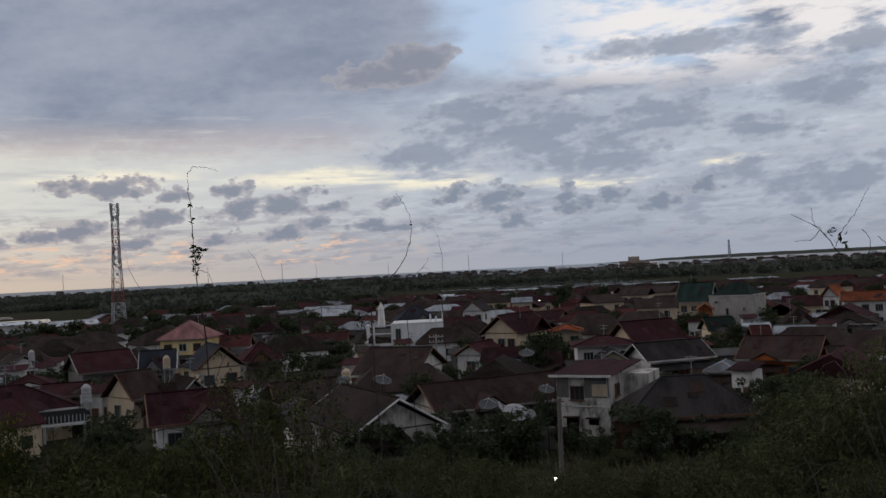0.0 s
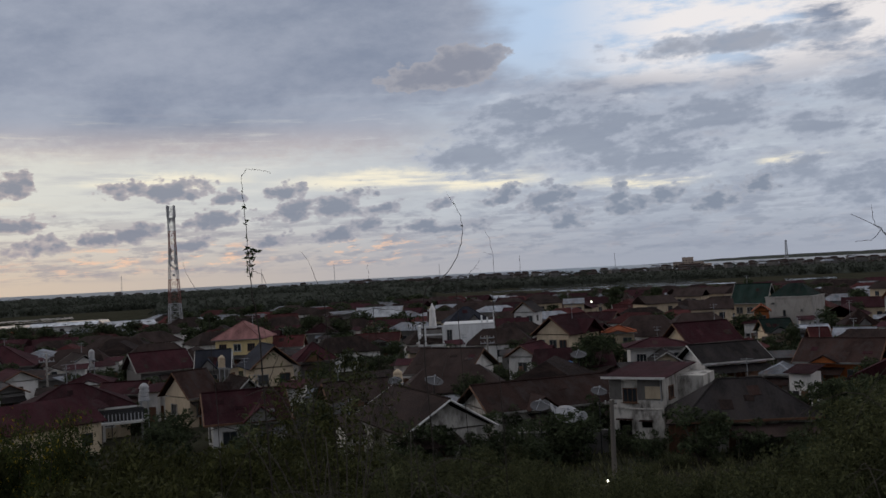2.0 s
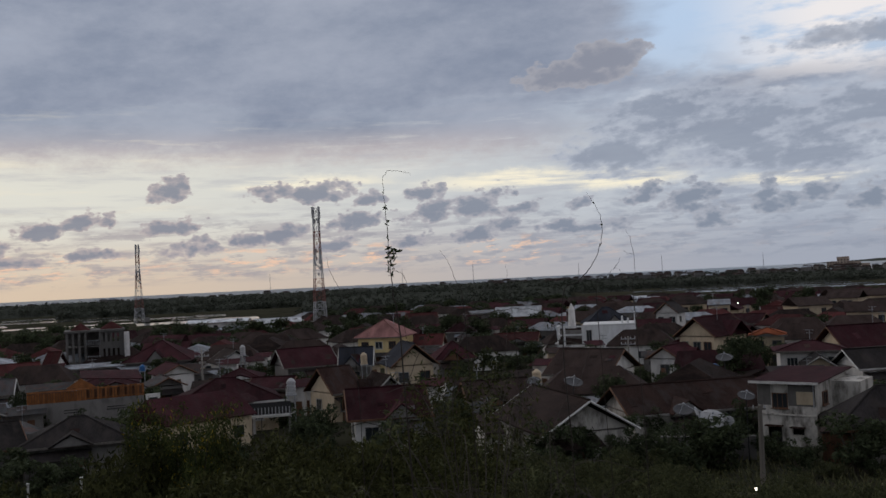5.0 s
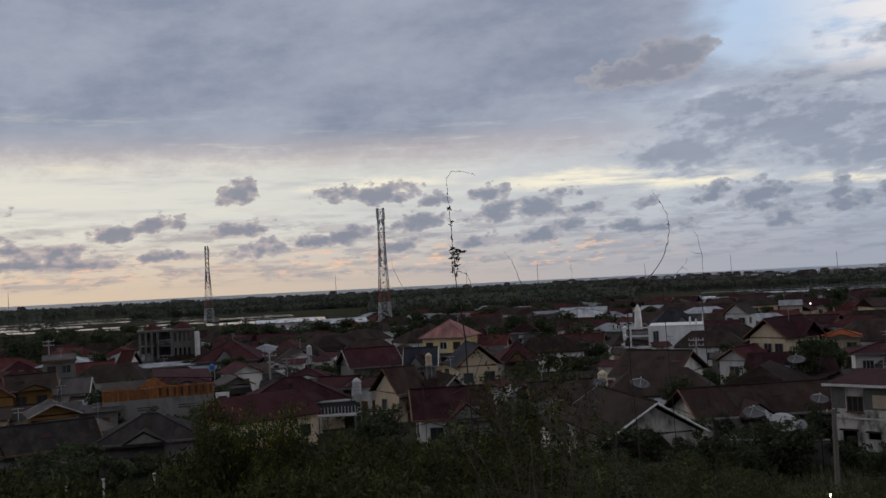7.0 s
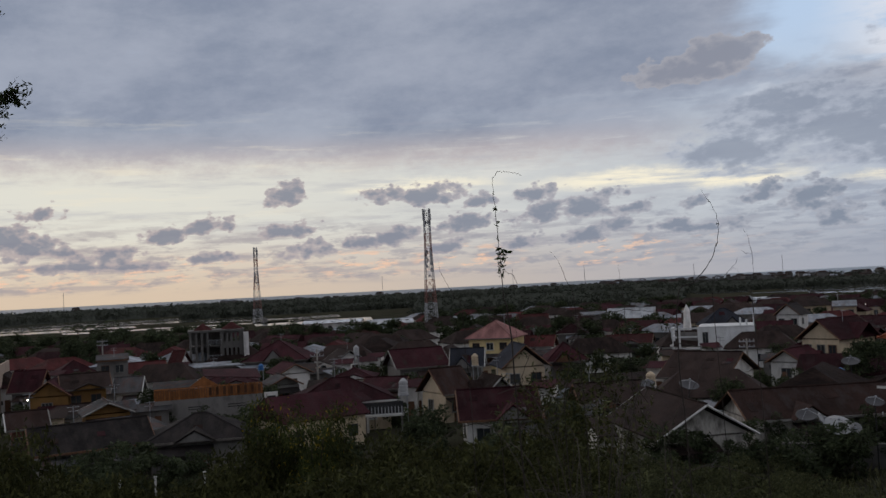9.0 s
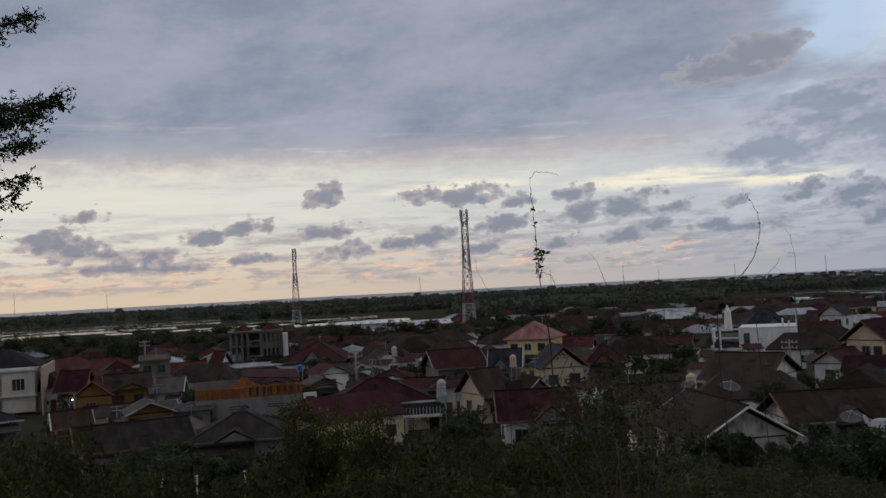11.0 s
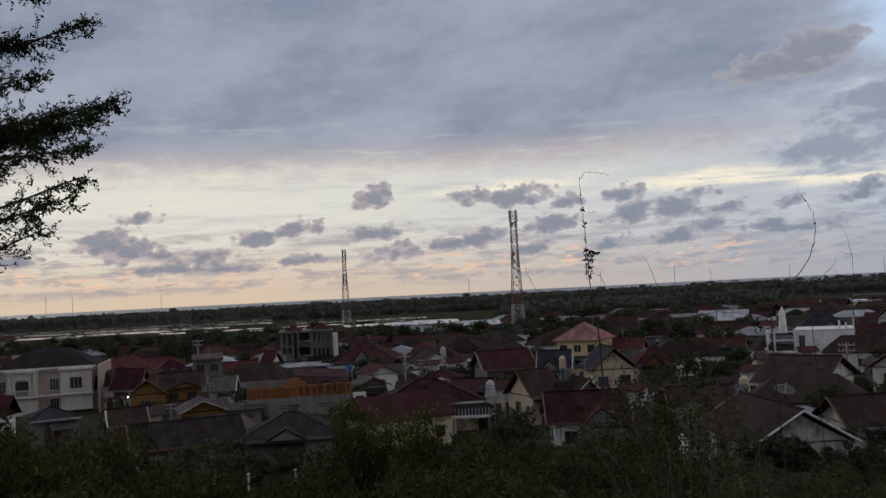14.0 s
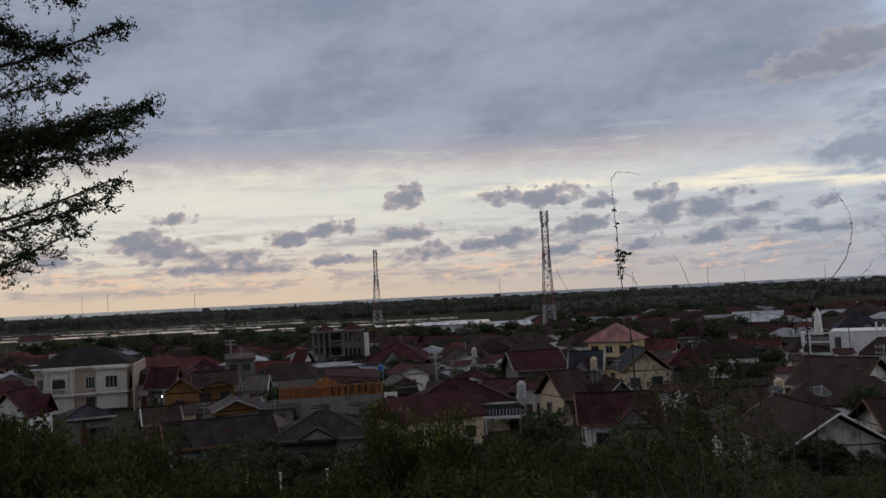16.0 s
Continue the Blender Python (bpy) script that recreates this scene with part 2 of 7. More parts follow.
# ---- materials ----
def surface(name, colour, rough=0.8, metal=0.0, vary=0.25, grain=(0.7, 9.0), bump=0.2, stain=None, stain_amount=0.4, ribs=0.0, random_tint=0.0, spec=0.3, stretch=(1, 1, 1)):
    """Paint, plaster, sheet or earth with grain at two scales, stains and, for sheet roofs, ribs down the slope."""
    m = bpy.data.materials.new(name)
    m.use_nodes = True
    nt = m.node_tree
    bsdf = nt.nodes["Principled BSDF"]
    bsdf.inputs["Roughness"].default_value = rough
    bsdf.inputs["Metallic"].default_value = metal
    bsdf.inputs["Specular IOR Level"].default_value = spec
    tc = nt.nodes.new("ShaderNodeTexCoord")
    mp = nt.nodes.new("ShaderNodeMapping")
    mp.inputs["Scale"].default_value = stretch
    info = nt.nodes.new("ShaderNodeObjectInfo")
    nt.links.new(tc.outputs["Object"], mp.inputs["Vector"])
    shift = nt.nodes.new("ShaderNodeMath")
    shift.operation = "MULTIPLY"
    nt.links.new(info.outputs["Random"], shift.inputs[0])
    shift.inputs[1].default_value = 40.0
    nt.links.new(shift.outputs[0], mp.inputs["Location"])
    big = nt.nodes.new("ShaderNodeTexNoise")
    big.inputs["Scale"].default_value, big.inputs["Detail"].default_value = grain[0], 4
    fine = nt.nodes.new("ShaderNodeTexNoise")
    fine.inputs["Scale"].default_value, fine.inputs["Detail"].default_value = grain[1], 5
    for n in (big, fine):
        nt.links.new(mp.outputs[0], n.inputs["Vector"])
    add = nt.nodes.new("ShaderNodeMath")
    add.operation = "MULTIPLY_ADD"
    nt.links.new(fine.outputs["Fac"], add.inputs[0])
    add.inputs[1].default_value = 0.5
    nt.links.new(big.outputs["Fac"], add.inputs[2])
    scale = nt.nodes.new("ShaderNodeMapRange")
    nt.links.new(add.outputs[0], scale.inputs[0])
    for i, v in ((1, 0.45), (2, 1.05), (3, 1 - vary), (4, 1 + vary)):
        scale.inputs[i].default_value = v
    value = scale.outputs[0]
    if random_tint:
        rt = nt.nodes.new("ShaderNodeMapRange")
        nt.links.new(info.outputs["Random"], rt.inputs[0])
        rt.inputs[3].default_value, rt.inputs[4].default_value = 1 - random_tint, 1 + random_tint
        mul = nt.nodes.new("ShaderNodeMath")
        mul.operation = "MULTIPLY"
        nt.links.new(rt.outputs[0], mul.inputs[0])
        nt.links.new(value, mul.inputs[1])
        value = mul.outputs[0]
    tint = nt.nodes.new("ShaderNodeVectorMath")
    tint.operation = "SCALE"
    tint.inputs[0].default_value = colour
    nt.links.new(value, tint.inputs["Scale"])
    out = tint.outputs[0]
    if stain:
        edge = nt.nodes.new("ShaderNodeMapRange")
        spot = nt.nodes.new("ShaderNodeTexNoise")
        spot.inputs["Scale"].default_value, spot.inputs["Detail"].default_value, spot.inputs["Roughness"].default_value = grain[0] * 1.7, 7, 0.65
        nt.links.new(mp.outputs[0], spot.inputs["Vector"])
        nt.links.new(spot.outputs["Fac"], edge.inputs[0])
        for i, v in ((1, 0.48), (2, 0.66), (3, 0.0), (4, stain_amount)):
            edge.inputs[i].default_value = v
        mix = nt.nodes.new("ShaderNodeMix")
        mix.data_type = "RGBA"
        nt.links.new(edge.outputs[0], mix.inputs[0])
        nt.links.new(out, mix.inputs[6])
        mix.inputs[7].default_value = (*stain, 1)
        out = mix.outputs[2]
    nt.links.new(out, bsdf.inputs["Base Color"])
    height = fine.outputs["Fac"]
    if ribs:
        wave = nt.nodes.new("ShaderNodeTexWave")
        wave.inputs["Scale"].default_value = ribs
        wave.bands_direction = "X"
        nt.links.new(tc.outputs["Object"], wave.inputs["Vector"])
        ha = nt.nodes.new("ShaderNodeMath")
        ha.operation = "MULTIPLY_ADD"
        nt.links.new(wave.outputs["Fac"], ha.inputs[0])
        ha.inputs[1].default_value = 1.5
        nt.links.new(height, ha.inputs[2])
        height = ha.outputs[0]
    if bump:
        bn = nt.nodes.new("ShaderNodeBump")
        bn.inputs["Strength"].default_value, bn.inputs["Distance"].default_value = bump, 0.03
        nt.links.new(height, bn.inputs["Height"])
        nt.links.new(bn.outputs[0], bsdf.inputs["Normal"])
    return m


def leaf_surface(name, dark, light, rough=0.6, warm=None):
    """Leaves: each one its own shade, a little light passing through."""
    m = bpy.data.materials.new(name)
    m.use_nodes = True
    nt = m.node_tree
    bsdf = nt.nodes["Principled BSDF"]
    bsdf.inputs["Roughness"].default_value = rough
    bsdf.inputs["Specular IOR Level"].default_value = 0.03
    geo = nt.nodes.new("ShaderNodeNewGeometry")
    ramp = nt.nodes.new("ShaderNodeValToRGB")
    ramp.color_ramp.elements[0].color = (*dark, 1)
    ramp.color_ramp.elements[1].color = (*light, 1)
    if warm:
        e = ramp.color_ramp.elements.new(0.93)
        e.color = (*light, 1)
        ramp.color_ramp.elements[2].color = (*warm, 1)
    nt.links.new(geo.outputs["Random Per Island"], ramp.inputs[0])
    tc = nt.nodes.new("ShaderNodeTexCoord")
    no = nt.nodes.new("ShaderNodeTexNoise")
    no.inputs["Scale"].default_value = 1.1
    nt.links.new(tc.outputs["Object"], no.inputs["Vector"])
    mr = nt.nodes.new("ShaderNodeMapRange")
    nt.links.new(no.outputs["Fac"], mr.inputs[0])
    for i, v in ((1, 0.32), (2, 0.68), (3, 0.42), (4, 1.6)):
        mr.inputs[i].default_value = v
    sc = nt.nodes.new("ShaderNodeVectorMath")
    sc.operation = "SCALE"
    nt.links.new(ramp.outputs[0], sc.inputs[0])
    nt.links.new(mr.outputs[0], sc.inputs["Scale"])
    nt.links.new(sc.outputs[0], bsdf.inputs["Base Color"])
    tr = nt.nodes.new("ShaderNodeBsdfTranslucent")
    nt.links.new(sc.outputs[0], tr.inputs[0])
    mx = nt.nodes.new("ShaderNodeMixShader")
    mx.inputs[0].default_value = 0.25
    nt.links.new(bsdf.outputs[0], mx.inputs[1])
    nt.links.new(tr.outputs[0], mx.inputs[2])
    nt.links.new(mx.outputs[0], nt.nodes["Material Output"].inputs[0])
    return m


MOSS, RUST, SOOT = (0.06, 0.06, 0.05), (0.13, 0.045, 0.025), (0.035, 0.032, 0.03)
roof_args = dict(rough=0.85, vary=0.6, grain=(0.45, 6.0), bump=0.35, ribs=6.0, random_tint=0.45, spec=0.05, stretch=(1.4, 0.55, 0.55))
roof_maroon = surface("maroon_sheet", (0.036, 0.012, 0.015), stain=(0.040, 0.024, 0.025), stain_amount=0.6, **roof_args)
roof_red = surface("red_sheet", (0.060, 0.018, 0.018), stain=(0.060, 0.030, 0.028), stain_amount=0.6, **roof_args)
roof_rust = surface("rusty_sheet", (0.036, 0.021, 0.018), stain=(0.050, 0.042, 0.040), stain_amount=0.7, **roof_args)
roof_brown = surface("brown_sheet", (0.030, 0.021, 0.019), stain=(0.055, 0.036, 0.030), stain_amount=0.5, **roof_args)
roof_orange = surface("orange_tile", (0.186, 0.053, 0.024), stain=(0.14, 0.06, 0.04), stain_amount=0.5, **roof_args)
roof_pink = surface("pink_tile", (0.225, 0.112, 0.105), stain=(0.18, 0.09, 0.08), stain_amount=0.5, **roof_args)
roof_black = surface("blackened_sheet", (0.024, 0.021, 0.021), stain=(0.055, 0.045, 0.040), stain_amount=0.5, **roof_args)
roof_jet = surface("jet_black_shingle", (0.012, 0.011, 0.012), stain=(0.02, 0.018, 0.018), stain_amount=0.5, **roof_args)
roof_navy = surface("slate_sheet", (0.024, 0.026, 0.034), stain=SOOT, stain_amount=0.4, **roof_args)
roof_green = surface("green_sheet", (0.014, 0.026, 0.022), stain=SOOT, stain_amount=0.4, **roof_args)
roof_grey = surface("grey_sheet", (0.053, 0.053, 0.055), stain=RUST, stain_amount=0.4, **roof_args)
roof_pale = surface("pale_zinc", (0.25, 0.27, 0.30), stain=(0.20, 0.13, 0.10), stain_amount=0.5, **roof_args)
roof_white = surface("new_zinc", (0.50, 0.52, 0.55), stain=(0.35, 0.34, 0.34), stain_amount=0.4, **roof_args)
wall_args = dict(rough=0.9, vary=0.16, grain=(0.5, 7.0), bump=0.12, random_tint=0.12, spec=0.15, stretch=(1, 1, 0.45))
wall_white = surface("white_plaster", (0.64, 0.62, 0.60), stain=(0.26, 0.25, 0.23), stain_amount=0.5, **wall_args)
wall_bright = surface("fresh_white_paint", (0.66, 0.66, 0.66), stain=(0.42, 0.41, 0.39), stain_amount=0.35, **wall_args)
wall_stain = surface("mouldy_white_plaster", (0.50, 0.47, 0.43), stain=(0.10, 0.09, 0.08), stain_amount=0.95, **wall_args)
wall_cream = surface("cream_plaster", (0.52, 0.42, 0.30), stain=(0.22, 0.18, 0.13), stain_amount=0.45, **wall_args)
wall_yellow = surface("yellow_plaster", (0.66, 0.52, 0.27), stain=(0.35, 0.27, 0.15), stain_amount=0.35, **wall_args)
wall_orange = surface("orange_plaster", (0.34, 0.105, 0.035), stain=(0.2, 0.08, 0.03), stain_amount=0.5, **wall_args)
wall_ochre = surface("ochre_plaster", (0.20, 0.11, 0.04), stain=(0.12, 0.07, 0.03), stain_amount=0.5, **wall_args)
wall_grey = surface("bare_cement", (0.17, 0.16, 0.153), stain=(0.09, 0.085, 0.08), stain_amount=0.7, **wall_args)
wall_concrete = surface("raw_concrete", (0.34, 0.32, 0.295), stain=(0.18, 0.165, 0.15), stain_amount=0.6, **wall_args)
wall_tan = surface("tan_plaster", (0.42, 0.33, 0.27), stain=(0.25, 0.19, 0.16), stain_amount=0.4, **wall_args)
wall_dim = surface("sooty_cement", (0.13, 0.122, 0.115), stain=(0.06, 0.056, 0.052), stain_amount=0.7, **wall_args)
wall_brick = surface("red_brickwork", (0.16, 0.07, 0.055), stain=SOOT, stain_amount=0.4, **wall_args)
trim_white = surface("white_trim", (0.54, 0.53, 0.51), vary=0.15, stain=(0.24, 0.23, 0.21), stain_amount=0.6)
trim_worn = surface("worn_grey_trim", (0.25, 0.24, 0.225), vary=0.3, grain=(0.9, 9.0), stain=(0.09, 0.08, 0.07), stain_amount=0.8, random_tint=0.4)
timber_orange = surface("orange_timber", (0.22, 0.085, 0.028), vary=0.4, grain=(1.5, 14.0), random_tint=0.3)
timber_grey = surface("weathered_timber", (0.125, 0.11, 0.098), vary=0.35, grain=(2.0, 20.0), stretch=(1, 1, 0.1))
timber_brown = surface("brown_timber", (0.12, 0.06, 0.035), vary=0.35, grain=(2.0, 20.0), stretch=(1, 1, 0.1))
# near-black paint that puts the shade of rooms and openings into the colour
shade_fill = surface("painted_shade_black", (0.03, 0.03, 0.031), vary=0.3)
glass = surface("window_glass", (0.03, 0.035, 0.04), rough=0.08, vary=0.1, bump=0.0, spec=0.6)
steel_red = surface("red_painted_steel", (0.17, 0.055, 0.048), rough=0.5, vary=0.2)
steel_white = surface("white_painted_steel", (0.36, 0.36, 0.38), rough=0.5, vary=0.2)
steel_grey = surface("galvanised_steel", (0.30, 0.31, 0.33), rough=0.45, metal=0.5, vary=0.2)
wall_ivory = surface("ivory_plaster", (0.50, 0.46, 0.40), stain=(0.3, 0.27, 0.23), stain_amount=0.35, **wall_args)
dish_white = surface("dish_enamel", (0.38, 0.38, 0.39), rough=0.5, vary=0.15, stain=(0.3, 0.28, 0.26), stain_amount=0.4)
mesh_grey = surface("grey_wire_mesh", (0.075, 0.075, 0.08), rough=0.8, vary=0.2)
plastic_blue = surface("blue_plastic", (0.03, 0.12, 0.30), rough=0.4, vary=0.15)
plastic_black = surface("dull_black_metal", (0.02, 0.02, 0.022), rough=0.5, vary=0.2)
earth = surface("earth_and_weeds", (0.042, 0.042, 0.029), rough=0.95, vary=0.5, grain=(0.12, 1.4), bump=0.5, stain=(0.045, 0.036, 0.028), stain_amount=0.6, spec=0.0)
water = surface("still_water", (0.06, 0.065, 0.07), rough=0.08, vary=0.2, grain=(0.02, 0.4), bump=0.0, spec=0.6)
sea_water = surface("sea_water", (0.05, 0.065, 0.08), rough=0.35, vary=0.2, grain=(0.01, 0.05), bump=0.3, spec=0.5)
bark = surface("bark", (0.055, 0.045, 0.035), rough=0.9, vary=0.35, grain=(3.0, 25.0), bump=0.5)
twig_bark = surface("dry_twig", (0.055, 0.046, 0.038), rough=0.9, vary=0.3, grain=(6.0, 40.0))
vine_bark = surface("dark_vine_stem", (0.035, 0.028, 0.024), rough=0.9, vary=0.3, grain=(6.0, 40.0))
leaf_bush = leaf_surface("shrub_leaves", (0.037, 0.042, 0.022), (0.088, 0.093, 0.042))
# far canopy, its colour lifted and greyed to stand for haze
wood_hazed = surface("hazy_wood_canopy", (0.048, 0.052, 0.044), rough=1.0, vary=0.5, grain=(0.05, 0.4), bump=0.0, spec=0.0)
leaf_yellow = leaf_surface("flowering_shrub_leaves", (0.026, 0.035, 0.014), (0.07, 0.08, 0.026), warm=(0.34, 0.24, 0.02))
leaf_dark = leaf_surface("dark_tree_leaves", (0.030, 0.038, 0.022), (0.066, 0.080, 0.042))
leaf_thicket = leaf_surface("thicket_leaves", (0.024, 0.027, 0.012), (0.068, 0.070, 0.026))
# distant leaves with the haze mixed into their paler, greyer colours
leaf_hazed = leaf_surface("hazy_wood_leaves", (0.036, 0.041, 0.032), (0.054, 0.060, 0.046))
leaf_near = leaf_surface("small_tree_leaves", (0.015, 0.024, 0.010), (0.040, 0.058, 0.022))
leaf_grass = leaf_surface("weeds", (0.056, 0.058, 0.032), (0.13, 0.125, 0.065))
lamp_glow = bpy.data.materials.new("lamp_glow")
lamp_glow.use_nodes = True
lamp_glow.node_tree.nodes["Principled BSDF"].inputs["Emission Color"].default_value = (1.0, 0.93, 0.8, 1)
lamp_glow.node_tree.nodes["Principled BSDF"].inputs["Emission Strength"].default_value = 6.0

# ---- builders ----
def sight(bearing, height, dist):
    """A place by its bearing (degrees, west of the view's start positive), angle of height and distance from the lookout."""
    b = radians(bearing)
    return Vector((-math.sin(b) * dist, math.cos(b) * dist, EYE[2] + math.tan(radians(height)) * dist))


def on_ground(bearing, dist):
    p = sight(bearing, 0, dist)
    return Vector((p.x, p.y, ground_height(p.x, p.y)))


def ground_height(x, y):
    """The lookout's hill falls to the flat town in front of it and runs on behind."""
    r = math.hypot(x, y)
    b = math.degrees(math.atan2(-x, y))
    away = abs(((b - 12 + 180) % 360) - 180)
    if away > 110:
        return 14.4
    reach = 56 + 30 * max(0, (-14 - b) / 20) + (14 * (away - 60) if away > 60 else 0)
    s = min(max((r - 2.5) / reach, 0), 1)
    z = 14.4 * (1 - s) ** 1.6
    if away > 90:
        k = (away - 90) / 20
        z = z * (1 - k) + 14.4 * k
    return z


def mesh_from(name, verts, faces, material, smooth=False):
    me = bpy.data.meshes.new(name)
    me.from_pydata(verts, [], faces)
    me.materials.append(material)
    if smooth:
        me.polygons.foreach_set("use_smooth", [True] * len(me.polygons))
    me.update()
    return me


def part(name, bm, material, parent=None, label="", smooth=False):
    me = bpy.data.meshes.new(name)
    bm.normal_update()
    bm.to_mesh(me)
    bm.free()
    me.materials.append(material)
    if smooth:
        me.polygons.foreach_set("use_smooth", [True] * len(me.polygons))
    ob = new(name, me)
    ob.parent = parent
    if label:
        tagged(ob, label)
    return ob


def add_box(bm, cx, cy, cz, sx, sy, sz, rz=0.0, taper=1.0):
    """A box by its centre and size."""
    m = Matrix.Translation((cx, cy, cz)) @ Matrix.Rotation(rz, 4, "Z")
    vs = []
    for z, k in ((-0.5, 1.0), (0.5, taper)):
        for x, y in ((-0.5, -0.5), (0.5, -0.5), (0.5, 0.5), (-0.5, 0.5)):
            vs.append(bm.verts.new(m @ Vector((x * sx * k, y * sy * k, z * sz))))
    for f in ((3, 2, 1, 0), (4, 5, 6, 7), (0, 1, 5, 4), (1, 2, 6, 5), (2, 3, 7, 6), (3, 0, 4, 7)):
        bm.faces.new([vs[i] for i in f])
    return vs


def box(cx, cy, cz, sx, sy, sz, rz=0.0, taper=1.0, bevel=0.0):
    bm = bmesh.new()
    add_box(bm, cx, cy, cz, sx, sy, sz, rz, taper)
    if bevel:
        bmesh.ops.bevel(bm, geom=list(bm.edges), offset=bevel, segments=1, affect="EDGES", profile=0.5)
    return bm


def add_bar(bm, a, b, ra, rb=None, sides=5):
    """A round bar between two points."""
    a, b = Vector(a), Vector(b)
    rb = ra if rb is None else rb
    q = (b - a).to_track_quat("Z", "Y").to_matrix()
    rings = []
    for p, r in ((a, ra), (b, rb)):
        rings.append([bm.verts.new(p + q @ Vector((r * math.cos(2 * math.pi * i / sides), r * math.sin(2 * math.pi * i / sides), 0))) for i in range(sides)])
    for i in range(sides):
        j = (i + 1) % sides
        bm.faces.new((rings[0][i], rings[0][j], rings[1][j], rings[1][i]))
    bm.faces.new(rings[0][::-1])
    bm.faces.new(rings[1])


def bar(a, b, ra, rb=None, sides=6):
    bm = bmesh.new()
    add_bar(bm, a, b, ra, rb, sides)
    return bm


def add_tube(bm, points, ra, rb, sides=5):
    """A tapering stem along a run of points."""
    n = len(points)
    rings = []
    for i, p in enumerate(points):
        d = (points[min(i + 1, n - 1)] - points[max(i - 1, 0)])
        q = d.to_track_quat("Z", "Y").to_matrix()
        r = ra + (rb - ra) * i / max(1, n - 1)
        rings.append([bm.verts.new(p + q @ Vector((r * math.cos(2 * math.pi * k / sides), r * math.sin(2 * math.pi * k / sides), 0))) for k in range(sides)])
    for a, b in zip(rings, rings[1:]):
        for k in range(sides):
            j = (k + 1) % sides
            bm.faces.new((a[k], a[j], b[j], b[k]))
    bm.faces.new(rings[0][::-1])
    bm.faces.new(rings[-1])


def smooth_run(points, steps=6):
    """Catmull-Rom through the points."""
    out = []
    p = [points[0]] + list(points) + [points[-1]]
    for i in range(1, len(p) - 2):
        for k in range(steps):
            t = k / steps
            a, b, c, d = p[i - 1], p[i], p[i + 1], p[i + 2]
            out.append(0.5 * ((2 * b) + (c - a) * t + (2 * a - 5 * b + 4 * c - d) * t * t + (3 * b - a - 3 * c + d) * t ** 3))
    out.append(points[-1])
    return out


def empty(name, m, label, category, group=""):
    ob = new(name)
    ob.matrix_basis = m
    tagged(ob, label, category, group)
    return ob


def window(parent, x, y, z, w, h, face=0.0, panes=2, frame_mat=None, arched=False):
    """A window let into a wall: frame, sill and glass; face turns it about the upright."""
    frame_mat = frame_mat or trim_worn
    rot = Matrix.Translation((x, y, z)) @ Matrix.Rotation(face, 4, "Z")
    t = 0.07
    bm = bmesh.new()
    W0, H0, W1, H1 = w / 2 - t / 2, h / 2 - t / 2, w / 2 + t / 2, h / 2 + t / 2
    loops = []
    for y0 in (-0.08, 0.08):
        for a, b in ((W1, H1), (W0, H0)):
            loops.append([bm.verts.new(v) for v in ((-a, y0, -b), (a, y0, -b), (a, y0, b), (-a, y0, b))])
    fo, fi, bo, bi = loops
    for i in range(4):
        j = (i + 1) % 4
        for q in ((fo[i], fo[j], fi[j], fi[i]), (bo[j], bo[i], bi[i], bi[j]), (fo[j], fo[i], bo[i], bo[j]), (fi[i], fi[j], bi[j], bi[i])):
            bm.faces.new(q)
    bmesh.ops.transform(bm, matrix=rot, verts=bm.verts)
    fr = part("window", bm, frame_mat, parent)
    for i in range(1, panes):
        bm = box(-w / 2 + w * i / panes, 0, 0, t * 0.7, 0.12, h - t)
        bmesh.ops.transform(bm, matrix=rot, verts=bm.verts)
        part("mullion", bm, frame_mat, fr)
    bm = box(0, -0.05, -h / 2 - 0.08, w + 0.3, 0.26, 0.07)
    bmesh.ops.transform(bm, matrix=rot, verts=bm.verts)
    part("sill", bm, frame_mat, fr)
    for i in range(panes):
        bm = bmesh.new()
        pw = w / panes
        add_box(bm, -w / 2 + pw * (i + 0.5), 0.02, 0, pw - 0.02, 0.05, h - 0.02)
        bmesh.ops.transform(bm, matrix=rot, verts=bm.verts)
        part("pane", bm, glass, fr)
    return fr


def roof_shell(top, faces, thick):
    """A roof from its upper outline, given the sheet's thickness."""
    bm = bmesh.new()
    up = [bm.verts.new(v) for v in top]
    dn = [bm.verts.new((v[0], v[1], v[2] - thick)) for v in top]
    count = {}
    for f in faces:
        bm.faces.new([up[i] for i in f])
        bm.faces.new([dn[i] for i in reversed(f)])
        for a, b in zip(f, f[1:] + f[:1]):
            count[(a, b)] = 1
    for a, b in count:
        if (b, a) not in count:
            bm.faces.new((up[b], up[a], dn[a], dn[b]))
    return bm


def add_gable(bm, w, y, he, hr, t=0.16):
    """The wall under a gable, in the plane y."""
    vs = [bm.verts.new(v) for v in ((-w / 2, y - t / 2, he), (w / 2, y - t / 2, he), (0, y - t / 2, hr), (-w / 2, y + t / 2, he), (w / 2, y + t / 2, he), (0, y + t / 2, hr))]
    for f in ((0, 1, 2), (5, 4, 3), (0, 3, 4, 1), (1, 4, 5, 2), (2, 5, 3, 0)):
        bm.faces.new([vs[i] for i in f])


HOUSE_RNG = random.Random(5)
HOUSE_SPOTS = []


